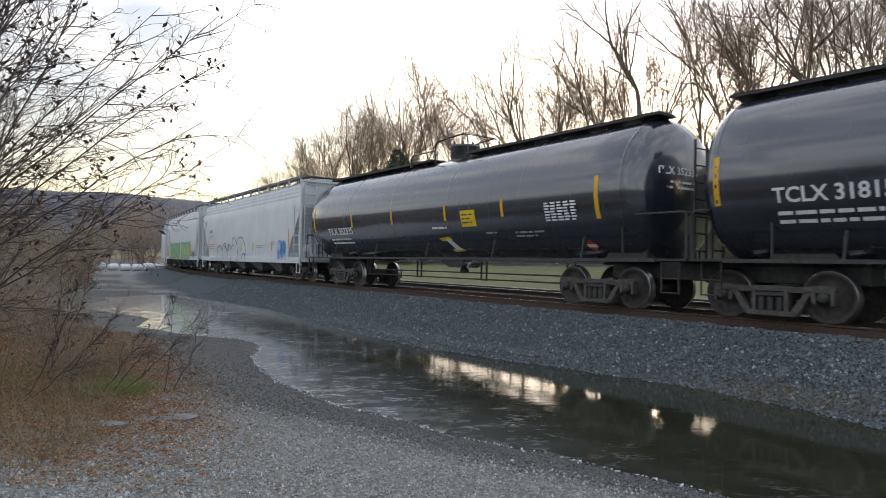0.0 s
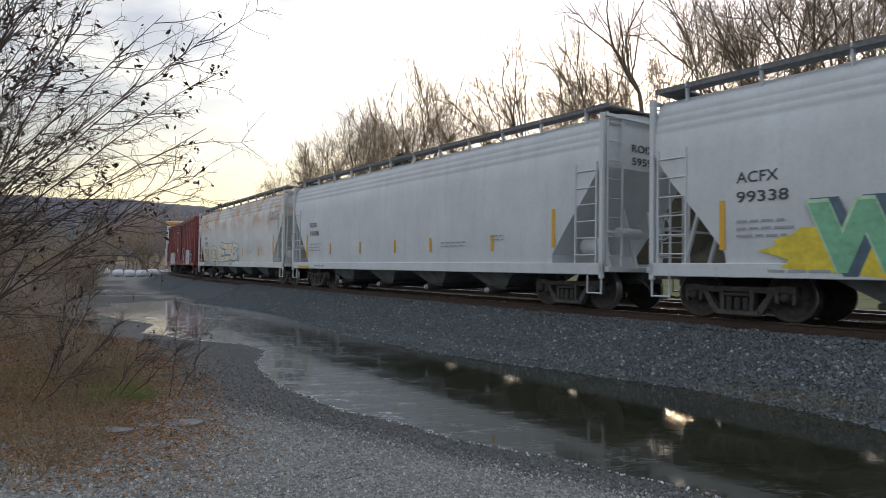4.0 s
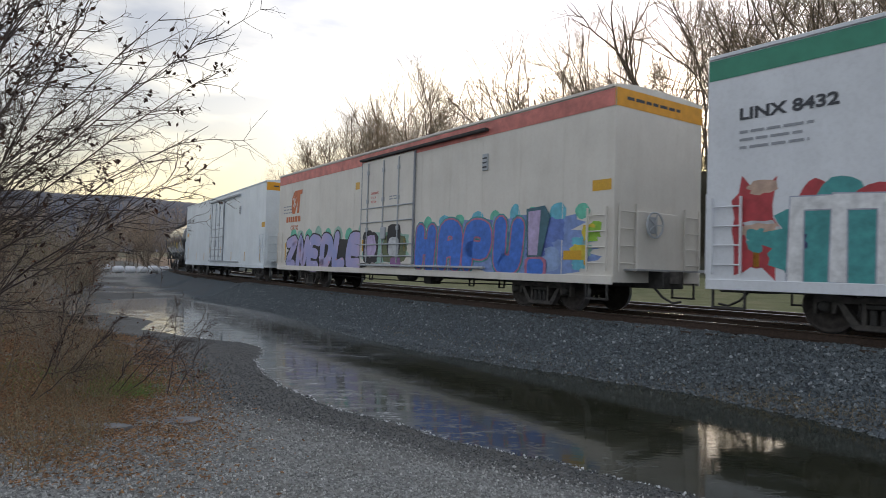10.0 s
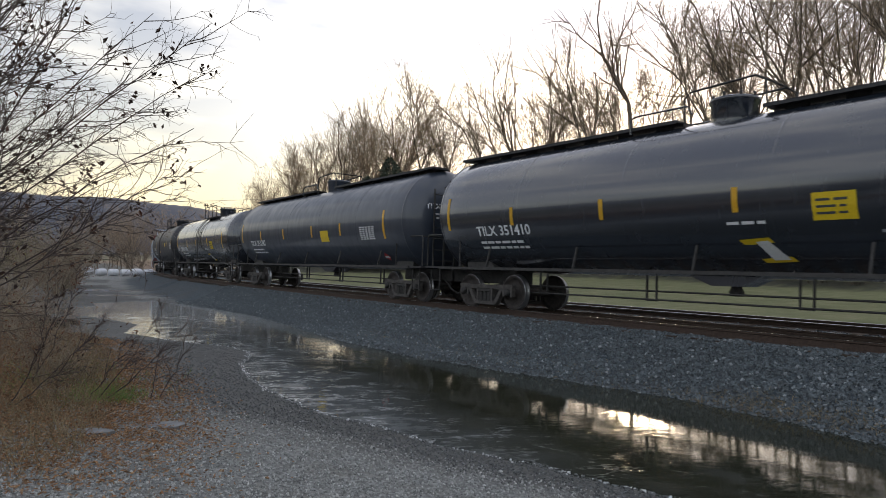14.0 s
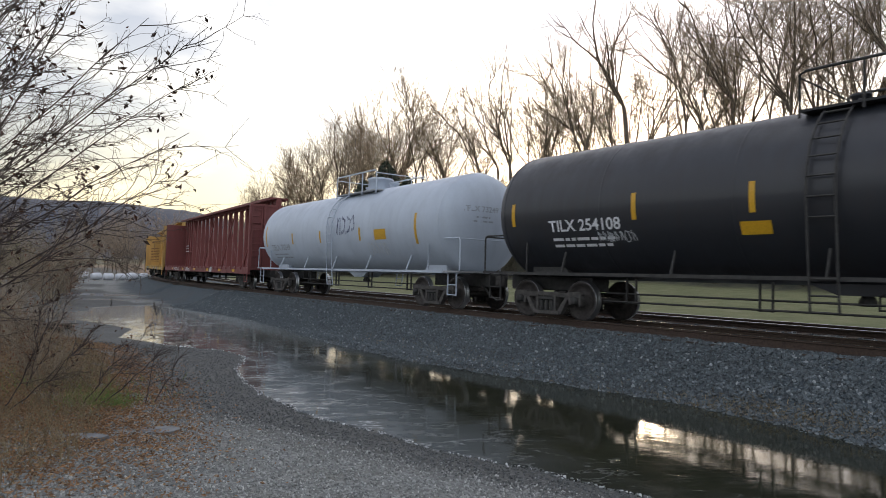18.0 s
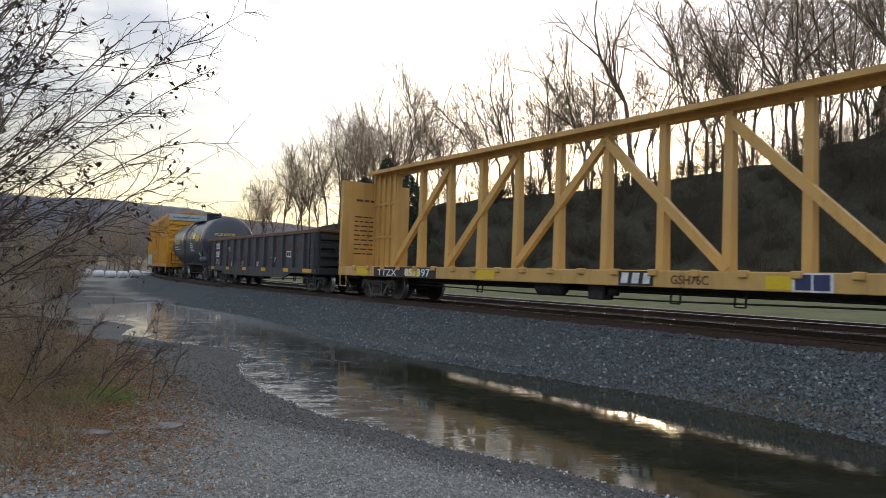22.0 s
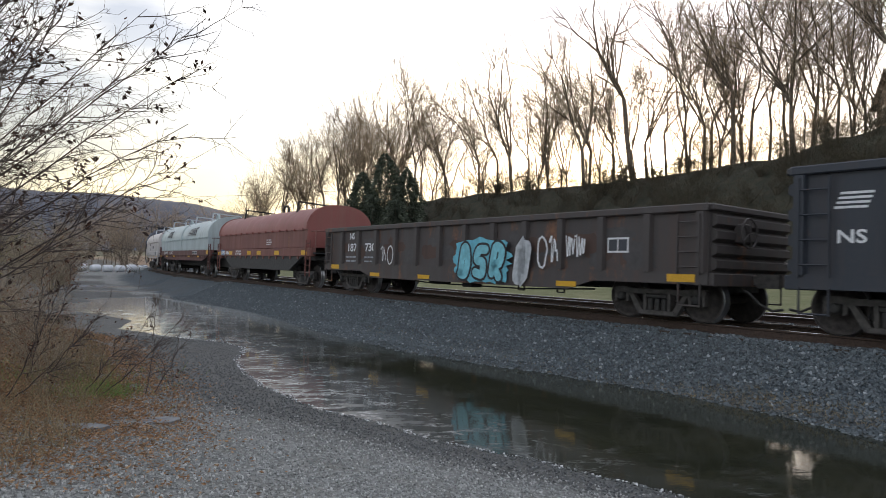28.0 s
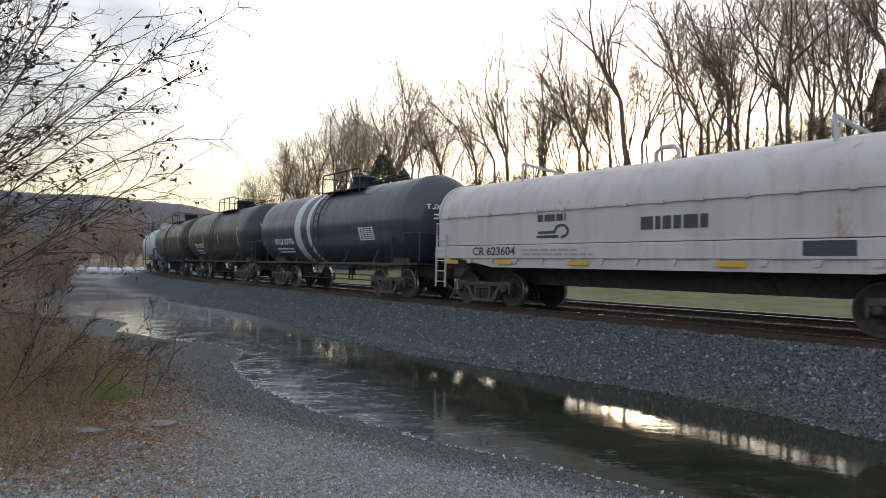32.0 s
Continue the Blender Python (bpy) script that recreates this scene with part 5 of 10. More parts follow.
    mb = MB().lathe([(hl - 1.15, 0), (hl - 1.15, 0.15), (hl - 1.10, 0.19), (hl - 0.55, 0.19), (hl - 0.5, 0.15), (hl - 0.5, 0)], "x", 14, c=(0, -0.9, 1.45))
    part("brake_cylinder", mb, mat, root)
    mb = MB().lathe([(-0.35, 0), (-0.35, 0.13), (0.35, 0.13), (0.35, 0)], "y", 12, c=(hl - 0.3, -0.35, 1.75))
    part("air_reservoir", mb, mat, root)
    brake_wheel(hl + 0.04, 0.45, 1.9, mat, root)
    # four discharge hoppers with outlets
    pitch = (2 * hl - 5.6) / 4
    for i in range(4):
        x = -hl + 2.8 + pitch * (i + 0.5)
        mb = MB()
        t, b = pitch * 0.41, 0.36
        vs = [(x - t, -1.35, 0.95), (x + t, -1.35, 0.95), (x + t, 1.35, 0.95), (x - t, 1.35, 0.95), (x - b, -0.95, 0.42), (x + b, -0.95, 0.42), (x + b, 0.95, 0.42), (x - b, 0.95, 0.42)]
        mb.add(vs, [(0, 1, 5, 4), (1, 2, 6, 5), (2, 3, 7, 6), (3, 0, 4, 7), (4, 5, 6, 7), (0, 3, 2, 1)])
        part("discharge_hopper", mb, M_CHUTE, root)
        mb = MB().box(x - b - 0.08, x + b + 0.08, -1.02, 1.02, 0.33, 0.43, ch=0.015)
        mb.lathe([(-1.30, 0.0), (-1.30, 0.08), (-1.22, 0.10), (-0.95, 0.08), (0.95, 0.08), (1.30, 0.08), (1.30, 0.0)], "y", 14, c=(x, 0, 0.31))
        part("outlet_gate", mb, M_UNDER, root)
        mb = MB().lathe([(-1.36, 0.0), (-1.36, 0.06), (-1.30, 0.08)], "y", 14, c=(x, 0, 0.31))
        part("outlet_cap", mb, M_FAINT, root)
    mark, no = marks
    lettering("car_mark", mark, -hl + 1.82, 2.49, 0.26, M_DARKMARK, root, place, 0.010, 0.75, 0.003, 0.0, "", 0.20)
    lettering("car_number", no, -hl + 1.82, 2.14, 0.26, M_DARKMARK, root, place, 0.010, 0.92, 0.003, 0.0, "", 0.20)
    small_print(-hl + 1.82, 1.78, 1.2, 3, root, place, M_FAINT, 0.045, 0.13, int(no))
    small_print(hl - 6.2, 1.62, 1.3, 2, root, place, M_FAINT, 0.035, 0.10, int(no) + 1)
    small_print(hl - 3.9, 1.75, 0.7, 2, root, place, M_FAINT, 0.035, 0.10, int(no) + 2)
    reflectors(root, place, [-5.0, -2.5, -0.05, 2.06, 5.02], 1.38, 1.80)
    reflectors(root, place, [-hl + 1.55], 1.30, 2.20)
    reflectors(root, place, [hl - 1.52], 1.42, 2.33, 0.11)
    small_print(-hl + 2.4, 0.90, 1.2, 1, root, flat_side(1.592), M_FAINT, 0.05, 0.1, 5)
    end = front_face(hl - 0.10)
    lettering("end_number", mark, -0.5, 3.62, 0.24, M_DARKMARK, root, end, 0.012, 0.8)
    lettering("end_number", no, -0.5, 3.32, 0.24, M_DARKMARK, root, end, 0.012, 0.9)
    return root, hl, place


# ---- boxcars ----
def rib_loop(xs, y, z0, z1, w, d, mat, parent, name="side_post"):
    me = MB().prism([(-w / 2, -d), (w / 2, -d), (w / 2 + 0.03, 0.01), (-w / 2 - 0.03, 0.01)], "z", z0, z1).mesh(name, mat)
    for x in xs:
        for sy in (1, -1):
            m = Matrix.Translation((x, -sy * y, 0))
            if sy < 0:
                m = m @ Matrix.Rotation(math.pi, 4, "Z")
            part(name, me, None, parent, "", m)


def boxcar(R, L, mat, top, door, label, inset, posts, seed, doors=1, roof_mat=None):
    root, hl = begin_car("boxcar", R, L, inset, label, "boxcar", "boxcars of the train")
    hw, z0 = 1.47, 0.98
    mb = MB().prism([(-hw, z0), (hw, z0), (hw, top - 0.05), (0.0, top + 0.10), (-hw, top - 0.05)], "x", -hl + 0.06, hl - 0.06)
    part("body", mb, mat, root)
    mb = MB().prism([(-hw - 0.05, top - 0.09), (-hw - 0.05, top - 0.02), (0, top + 0.16), (hw + 0.05, top - 0.02), (hw + 0.05, top - 0.09), (0, top + 0.08)], "x", -hl, hl)
    roof = part("roof", mb, roof_mat or M_GALV, root)
    n = 14
    for i in range(n):
        x = -hl + 2 * hl * (i + 0.5) / n
        mb = MB().bar((x, -hw, top + 0.01), (x, 0, top + 0.19), 0.08, 0.05).bar((x, 0, top + 0.19), (x, hw, top + 0.01), 0.08, 0.05)
        part("roof_rib", mb, roof_mat or M_GALV, roof)
    for sy in (-1, 1):
        a, b = sorted((sy * hw, sy * (hw + 0.07)))
        part("side_sill", MB().box(-hl + 0.02, hl - 0.02, a, b, 0.80, 1.08, ch=0.01), mat, root)
        part("top_chord", MB().box(-hl + 0.02, hl - 0.02, a, b, top - 0.22, top - 0.06, ch=0.01), mat, root)
    rib_loop(posts, hw, 1.08, top - 0.22, 0.14, 0.075, mat, root)
    # plug doors with locking bars and their tracks
    w = door / doors
    for sy in (-1, 1):
        for k in range(doors):
            c = -door / 2 + w * (k + 0.5)
            y0, y1 = sorted((sy * (hw + 0.02), sy * (hw + 0.10)))
            d = part("door", MB().box(c - w / 2 + 0.03, c + w / 2 - 0.03, y0, y1, 1.10, top - 0.42, ch=0.02), mat, root)
            for z in (1.45, 1.9, 2.35, 2.8, 3.25, 3.7):
                if z < top - 0.6:
                    a, b = sorted((sy * (hw + 0.10), sy * (hw + 0.135)))
                    part("door_rib", MB().box(c - w / 2 + 0.10, c + w / 2 - 0.10, a, b, z - 0.035, z + 0.035, ch=0.008), mat, d)
            for x in (c - w * 0.30, c, c + w * 0.30):
                part("lock_bar", MB().pipe([(x, sy * (hw + 0.155), 1.15), (x, sy * (hw + 0.155), top - 0.5)], 0.022, 6), mat, d)
            a, b = sorted((sy * (hw + 0.13), sy * (hw + 0.20)))
            part("door_lock", MB().box(c - 0.14, c + 0.14, a, b, 1.85, 2.15, ch=0.02), M_GREYSTEEL, d)
            for x in (c - w / 2 + 0.06, c + w / 2 - 0.06):
                a, b = sorted((sy * (hw + 0.08), sy * (hw + 0.13)))
                part("door_edge", MB().box(x - 0.05, x + 0.05, a, b, 1.10, top - 0.42, ch=0.008), mat, d)
        a, b = sorted((sy * (hw + 0.04), sy * (hw + 0.15)))
        part("door_track", MB().box(-door / 2 - 0.2, door * 1.15, a, b, top - 0.42, top - 0.34, ch=0.01), mat, root)
        part("door_track", MB().box(-door / 2 - 0.2, door * 1.15, a, b, 1.02, 1.10, ch=0.01), mat, root)
    # corrugated ends
    for sx in (-1, 1):
        k = 7
        for i in range(k):
            z = 1.2 + (top - 1.75) * (i + 0.5) / k
            h = (top - 1.75) / k * 0.30
            mb = MB().prism([(sx * (hl - 0.06), z - h), (sx * (hl + 0.02), z - h * 0.4), (sx * (hl + 0.02), z + h * 0.4), (sx * (hl - 0.06), z + h)], "y", -1.36, 1.36)
            part("end_corrugation", mb, mat, root)
        part("end_sill", MB().box(min(sx * (hl - 0.3), sx * (hl + 0.06)), max(sx * (hl - 0.3), sx * (hl + 0.06)), -1.5, 1.5, 0.80, 1.06, ch=0.01), mat, root)
        for sy in (-1, 1):
            ladder("side_ladder", sx * (hl - 0.36), sy * (hw + 0.10), 1.0, 2.75, 0.48, 5, mat, root)
            end_ladder("end_ladder", sx * (hl + 0.07), sy * 1.12, 1.0, 2.75, 0.48, 5, mat, root)
            mb = MB().bar((sx * (hl - 0.12), sy * (hw + 0.06), 0.82), (sx * (hl - 0.12), sy * (hw + 0.06), 0.36), 0.04, 0.02).bar((sx * (hl - 0.56), sy * (hw + 0.06), 0.82), (sx * (hl - 0.56), sy * (hw + 0.06), 0.36), 0.04, 0.02)
            mb.pipe([(sx * (hl - 0.12), sy * (hw + 0.06), 0.38), (sx * (hl - 0.56), sy * (hw + 0.06), 0.38)], 0.018, 5)
            part("side_step", mb, mat, root)
    part("end_crosswalk", MB().box(hl + 0.06, hl + 0.34, -1.1, 1.1, 1.10, 1.14), M_GALV, root)
    brake_wheel(hl + 0.32, -0.55, 2.1, mat, root)
    centre_sill(hl, root)
    brake_gear(hl, root, -1.6, seed)
    return root, hl, flat_side(hw)


# ---- insulated reefers ----
def reefer(R, L, mat, label, band, marks, door_u, seed, end_mat=None):
    root, hl = begin_car("refrigerator_car", R, L, 2.75, label, "reefer car", "refrigerator cars of the train")
    hw, top = 1.545, 4.96
    prof = [(-hw, 0.72), (hw, 0.72), (hw, top), (hw - 0.03, top + 0.06), (0.9, top + 0.12), (0, top + 0.14), (-0.9, top + 0.12), (-hw + 0.03, top + 0.06), (-hw, top)]
    part("body", MB().prism(prof, "x", -hl, hl), mat, root)
    place = flat_side(hw)
    # side sheets with fine seams
    n = 13
    for sy in (-1, 1):
        for i in range(1, n):
            x = -hl + 2 * hl * i / n
            if abs(x - door_u) < 1.9:
                continue
            a, b = sorted((sy * hw, sy * (hw + 0.006)))
            part("side_seam", MB().box(x - 0.012, x + 0.012, a, b, 0.86, top - 0.05), mat, root)
        a, b = sorted((sy * (hw - 0.02), sy * (hw + 0.035)))
        part("side_sill", MB().box(-hl + 0.01, hl - 0.01, a, b, 0.67, 0.86, ch=0.008), mat, root)
        part("roof_rail", MB().box(-hl + 0.02, hl - 0.02, a, b, top - 0.02, top + 0.05, ch=0.008), mat, root)
    if band is not None:
        panel("side_band", [(-hl + 0.02, door_u - 1.55, top - 0.42, top - 0.04), (door_u + 1.55, hl - 0.02, top - 0.42, top - 0.04), (door_u - 1.55, door_u + 1.55, top - 0.30, top - 0.04)], band, root, place, 0.009, cut=1.0)
    # plug door
    w = 3.5
    for sy in (-1, 1):
        a, b = sorted((sy * (hw + 0.012), sy * (hw + 0.075)))
        d = part("door", MB().box(door_u - w / 2, door_u + w / 2, a, b, 1.02, top - 0.34, ch=0.015), mat, root)
        ys = sy * (hw + 0.10)
        steel = M_UNDER if band is M_GREENBAND else M_GREYSTEEL
        for x in (door_u - 1.25, door_u - 0.15, door_u + 0.85):
            part("lock_bar", MB().pipe([(x, ys, 1.05), (x, ys, top - 0.42)], 0.024, 6), steel if x < door_u + 0.5 else M_GREYSTEEL, d)
            for z in (1.3, 2.2, 3.2, 4.2):
                a, b = sorted((sy * (hw + 0.07), sy * (hw + 0.13)))
                part("bar_keeper", MB().box(x - 0.06, x + 0.06, a, b, z - 0.07, z + 0.07, ch=0.01), steel, d)
        for z in (1.28, 1.68, 2.45, 2.95):
            part("cross_bar", MB().pipe([(door_u - w / 2, ys, z), (door_u + w / 2, ys, z)], 0.022, 6), M_GREYSTEEL, d)
        a, b = sorted((sy * (hw + 0.09), sy * (hw + 0.16)))
        part("door_lock", MB().box(door_u - 0.20, door_u + 0.12, a, b, 1.85, 2.25, ch=0.02), M_GREYSTEEL, d)
        for x in (door_u - w / 2, door_u + w / 2):
            part("door_seal", MB().box(x - 0.02, x + 0.02, sy * (hw + 0.05) - 0.035, sy * (hw + 0.05) + 0.035, 1.02, top - 0.34), M_FAINT, d)
        part("door_track", MB().box(door_u - w / 2 - 0.1, door_u + w * 1.55, *sorted((sy * (hw + 0.02), sy * (hw + 0.16))), top - 0.30, top - 0.22, ch=0.01), M_UNDER if band else M_GREYSTEEL, root)
        part("door_track", MB().box(door_u - w / 2 - 0.1, door_u + w * 1.55, *sorted((sy * (hw + 0.02), sy * (hw + 0.13))), 0.94, 1.0, ch=0.01), M_GREYSTEEL, root)
    part("vent", MB().box(5.38, 5.60, -hw - 0.05, -hw, 3.60, 4.05, ch=0.01), M_GREYSTEEL, root)
    for z in (3.67, 3.79, 3.91):
        part("vent_slot", MB().box(5.40, 5.58, -hw - 0.058, -hw - 0.05, z, z + 0.04), M_DARKMARK, root)
    # leading end
    end = front_face(hl)
    panel("end_band", [(-hw + 0.01, hw - 0.01, top - 0.42, top - 0.02)], M_ENDBAND, root, end, 0.007, "orange-yellow warning band", 1.0)
    panel("end_band_side", [(hl - 0.02, hl, top - 0.42, top - 0.02)], M_ENDBAND, root, place, 0.012)
    small_print(-1.2, top - 0.25, 2.2, 1, root, end, M_DARKMARK, 0.07, 0.1, seed, 0.012)
    for sx in (-1, 1):
        for sy in (-1, 1):
            ladder("side_ladder", sx * (hl - 0.42), sy * (hw + 0.07), 0.95, 2.35, 0.55, 4, mat, root)
            mb = MB().bar((sx * (hl - 0.15), sy * hw, 0.8), (sx * (hl - 0.15), sy * hw, 0.34), 0.05, 0.03).bar((sx * (hl - 0.75), sy * hw, 0.8), (sx * (hl - 0.75), sy * hw, 0.34), 0.05, 0.03)
            mb.box(min(sx * (hl - 0.15), sx * (hl - 0.75)), max(sx * (hl - 0.15), sx * (hl - 0.75)), sy * hw - 0.06, sy * hw + 0.06, 0.33, 0.37)
            part("side_step", mb, M_UNDER, root)
        end_ladder("end_ladder", sx * (hl + 0.06), -1.15, 0.95, 2.45, 0.55, 4, mat, root)
        end_ladder("end_ladder", sx * (hl + 0.06), 1.15, 0.95, 2.45, 0.55, 4, mat, root)
        a, b = sorted((sx * (hl - 0.5), sx * (hl + 0.4)))
        part("draft_gear_box", MB().box(a, b, -0.36, 0.36, 0.60, 0.98, ch=0.02), M_UNDER, root)
        part("end_crosswalk", MB().box(min(sx * hl, sx * (hl + 0.36)), max(sx * hl, sx * (hl + 0.36)), -1.2, 1.2, 0.98, 1.02), M_GALV, root)
    brake_wheel(hl + 0.22, -0.45, 2.0, M_GREYSTEEL, root)
    part("end_brake_box", MB().box(hl, hl + 0.10, -0.9, 0.5, 1.0, 2.3, ch=0.02), mat, root)
    centre_sill(hl, root)
    brake_gear(hl, root, door_u + 0.3, seed)
    if band is M_REDBAND:
        lettering("car_mark", marks, -hl + 1.5, 2.42, 0.28, M_ORANGELOGO, root, place, 0.010, 0.85, 0.004, 0.0, "", 0.22)
    else:
        lettering("car_number", marks, -hl + 0.62, 3.72, 0.28, M_DARKMARK, root, place, 0.010, 1.65 if band else 2.2, 0.010, 0.0, "", 0.22)
    small_print(-hl + 0.62, 3.48, 1.3, 3, root, place, M_FAINT, 0.05, 0.14, seed + 3)
    panel("sign", [(door_u - 2.38, door_u - 2.06, 3.72, 3.98)], M_YMARK, root, place, 0.009)
    panel("sign", [(hl - 0.62, hl - 0.08, 2.72, 2.96)], M_YMARK, root, place, 0.009)
    small_print(door_u + 0.25, 3.25, 0.6, 2, root, flat_side(hw + 0.075), M_FAINT, 0.04, 0.09, seed + 4)
    reflectors(root, place, [-hl + 0.95], 1.09, 1.87)
    reflectors(root, place, [-hl + 4.0, -hl + 6.6, 3.7, 6.6], 1.03, 1.50)
    reflectors(root, place, [hl - 0.82], 1.05, 1.98, 0.11)
    reflectors(root, flat_side(hw + 0.075), [door_u - 1.55, door_u + 1.3], 1.45, 1.85)
    return root, hl, place


# ---- centre-beam flat cars ----
def centre_beam(R, L, mat, label, posts, solid, inset, seed, deck=None, diag=True):
    root, hl = begin_car("centre_beam_flat_car", R, L, inset, label, "flat car", "centre-beam flat cars of the train")
    deck = deck or mat
    top = 4.62
    part("deck", MB().box(-hl + 0.02, hl - 0.02, -1.42, 1.42, 0.98, 1.10), deck, root)
    for sy in (-1, 1):
        a, b = sorted((sy * 1.34, sy * 1.46))
        part("side_sill", MB().box(-hl, hl, a, b, 0.76, 1.09, ch=0.012), deck, root)
        for i in range(22):
            x = -hl + 1.2 + (2 * hl - 2.4) * i / 21
            a, b = sorted((sy * 1.38, sy * 1.53))
            part("tie_down_winch", MB().box(x - 0.09, x + 0.09, a, b, 0.98, 1.12, ch=0.02), M_REDBEAM if mat is M_REDBEAM else deck, root)
    mb = MB()
    for i in range(20):
        x = -hl + 0.8 + (2 * hl - 1.6) * i / 19
        mb.bar((x, -1.4, 0.93), (x, 1.4, 0.93), 0.12, 0.10)
    part("cross_bearer", mb, M_UNDER, root)
    centre_sill(hl, root)
    brake_gear(hl, root, -1.0, seed)
    # end bulkheads, ribbed, a little off square
    for sx in (-1, 1):
        a, b = sorted((sx * (hl - 0.16), sx * (hl - 0.06)))
        bk = part("bulkhead", MB().box(a, b, -1.45, 1.45, 1.10, 4.22, ch=0.01), mat, root)
        for y in (-1.40, -0.72, 0.0, 0.72, 1.40):
            a, b = sorted((sx * (hl - 0.06), sx * (hl + 0.02)))
            part("bulkhead_rib", MB().box(a, b, y - 0.05, y + 0.05, 1.10, 4.22, ch=0.01), mat, bk)
        for z in (1.7, 2.5, 3.3, 4.16):
            a, b = sorted((sx * (hl - 0.06), sx * (hl - 0.01)))
            part("bulkhead_rail", MB().box(a, b, -1.42, 1.42, z - 0.05, z + 0.05), mat, bk)
        part("bulkhead_gusset", MB().prism([(sx * (hl - 0.16), 4.22), (sx * (hl - 1.9), 4.52), (sx * (hl - 0.16), 4.62)], "y", -0.05, 0.05), mat, bk)
        for sy in (-1, 1):
            mb = MB().bar((sx * (hl - 0.12), sy * 1.44, 0.8), (sx * (hl - 0.12), sy * 1.44, 0.36), 0.04, 0.02).bar((sx * (hl - 0.56), sy * 1.44, 0.8), (sx * (hl - 0.56), sy * 1.44, 0.36), 0.04, 0.02)
            mb.pipe([(sx * (hl - 0.12), sy * 1.44, 0.38), (sx * (hl - 0.56), sy * 1.44, 0.38)], 0.018, 5)
            part("side_step", mb, mat, root)
        end_ladder("end_ladder", sx * (hl + 0.05), -1.1, 1.1, 4.1, 0.46, 9, mat, root)
    # top chord and the truss down the middle
    part("top_chord", MB().prism([(-0.46, top - 0.12), (-0.46, top), (0.46, top), (0.46, top - 0.12), (0.10, top - 0.05), (-0.10, top - 0.05)], "x", -hl + 0.1, hl - 0.1), mat, root)
    part("top_chord_web", MB().box(-hl + 0.1, hl - 0.1, -0.10, 0.10, top - 0.20, top - 0.05), mat, root)
    x0, x1 = -hl + solid, hl - solid
    xs = [x0 + (x1 - x0) * i / (posts - 1) for i in range(posts)]
    me = MB().prism([(-0.15, 1.10), (-0.09, top - 0.12), (0.09, top - 0.12), (0.15, 1.10)], "x", -0.09, 0.09).mesh("post", mat)
    for x in xs:
        part("post", me, None, root, "", Matrix.Translation((x, 0, 0)))
    if diag:
        half = (posts - 1) // 2
        braces = []
        if mat is M_YBEAM:
            # heavy braces that rise towards the middle, over two bays each
            for i in range(0, posts - 2, 2):
                braces.append(((xs[i], 1.15), (xs[i + 2], top - 0.35)) if i < half else ((xs[i], top - 0.35), (xs[i + 2], 1.15)))
            wide, deep = 0.16, 0.20
        else:
            # thin rods that spread upwards from gussets at the foot
            for i in range(2, posts - 3, 4):
                braces += [((xs[i], 1.3), (xs[i - 2], 4.1)), ((xs[i + 1], 1.3), (xs[i + 3], 4.1))]
            wide, deep = 0.06, 0.06
        for a, b in braces:
            part("diagonal", MB().bar((a[0], -0.10, a[1]), (b[0], -0.10, b[1]), wide, deep), mat, root)
            if wide < 0.1:
                k = 1 if b[0] > a[0] else -1
                part("gusset", MB().prism([(a[0] - 0.1 * k, 1.10), (a[0] + 0.42 * k, 1.10), (a[0] + 0.10 * k, 1.62), (a[0] - 0.1 * k, 1.62)], "y", -0.06, 0.06), mat, root)
    if solid > 1.2:
        for sx in (-1, 1):
            a, b = sorted((sx * (hl - 0.16), sx * (hl - solid)))
            pn = part("end_web", MB().box(a, b, -0.06, 0.06, 1.10, top - 0.12), mat, root)
            for i in range(5):
                x = a + (b - a) * i / 4
                part("web_rib", MB().box(x - 0.04, x + 0.04, -0.14, 0.14, 1.10, top - 0.12), mat, pn)
            for z in (2.2, 3.4):
                part("web_rail", MB().box(a, b, -0.12, 0.12, z - 0.04, z + 0.04), mat, pn)
    return root, hl, flat_side(1.46)


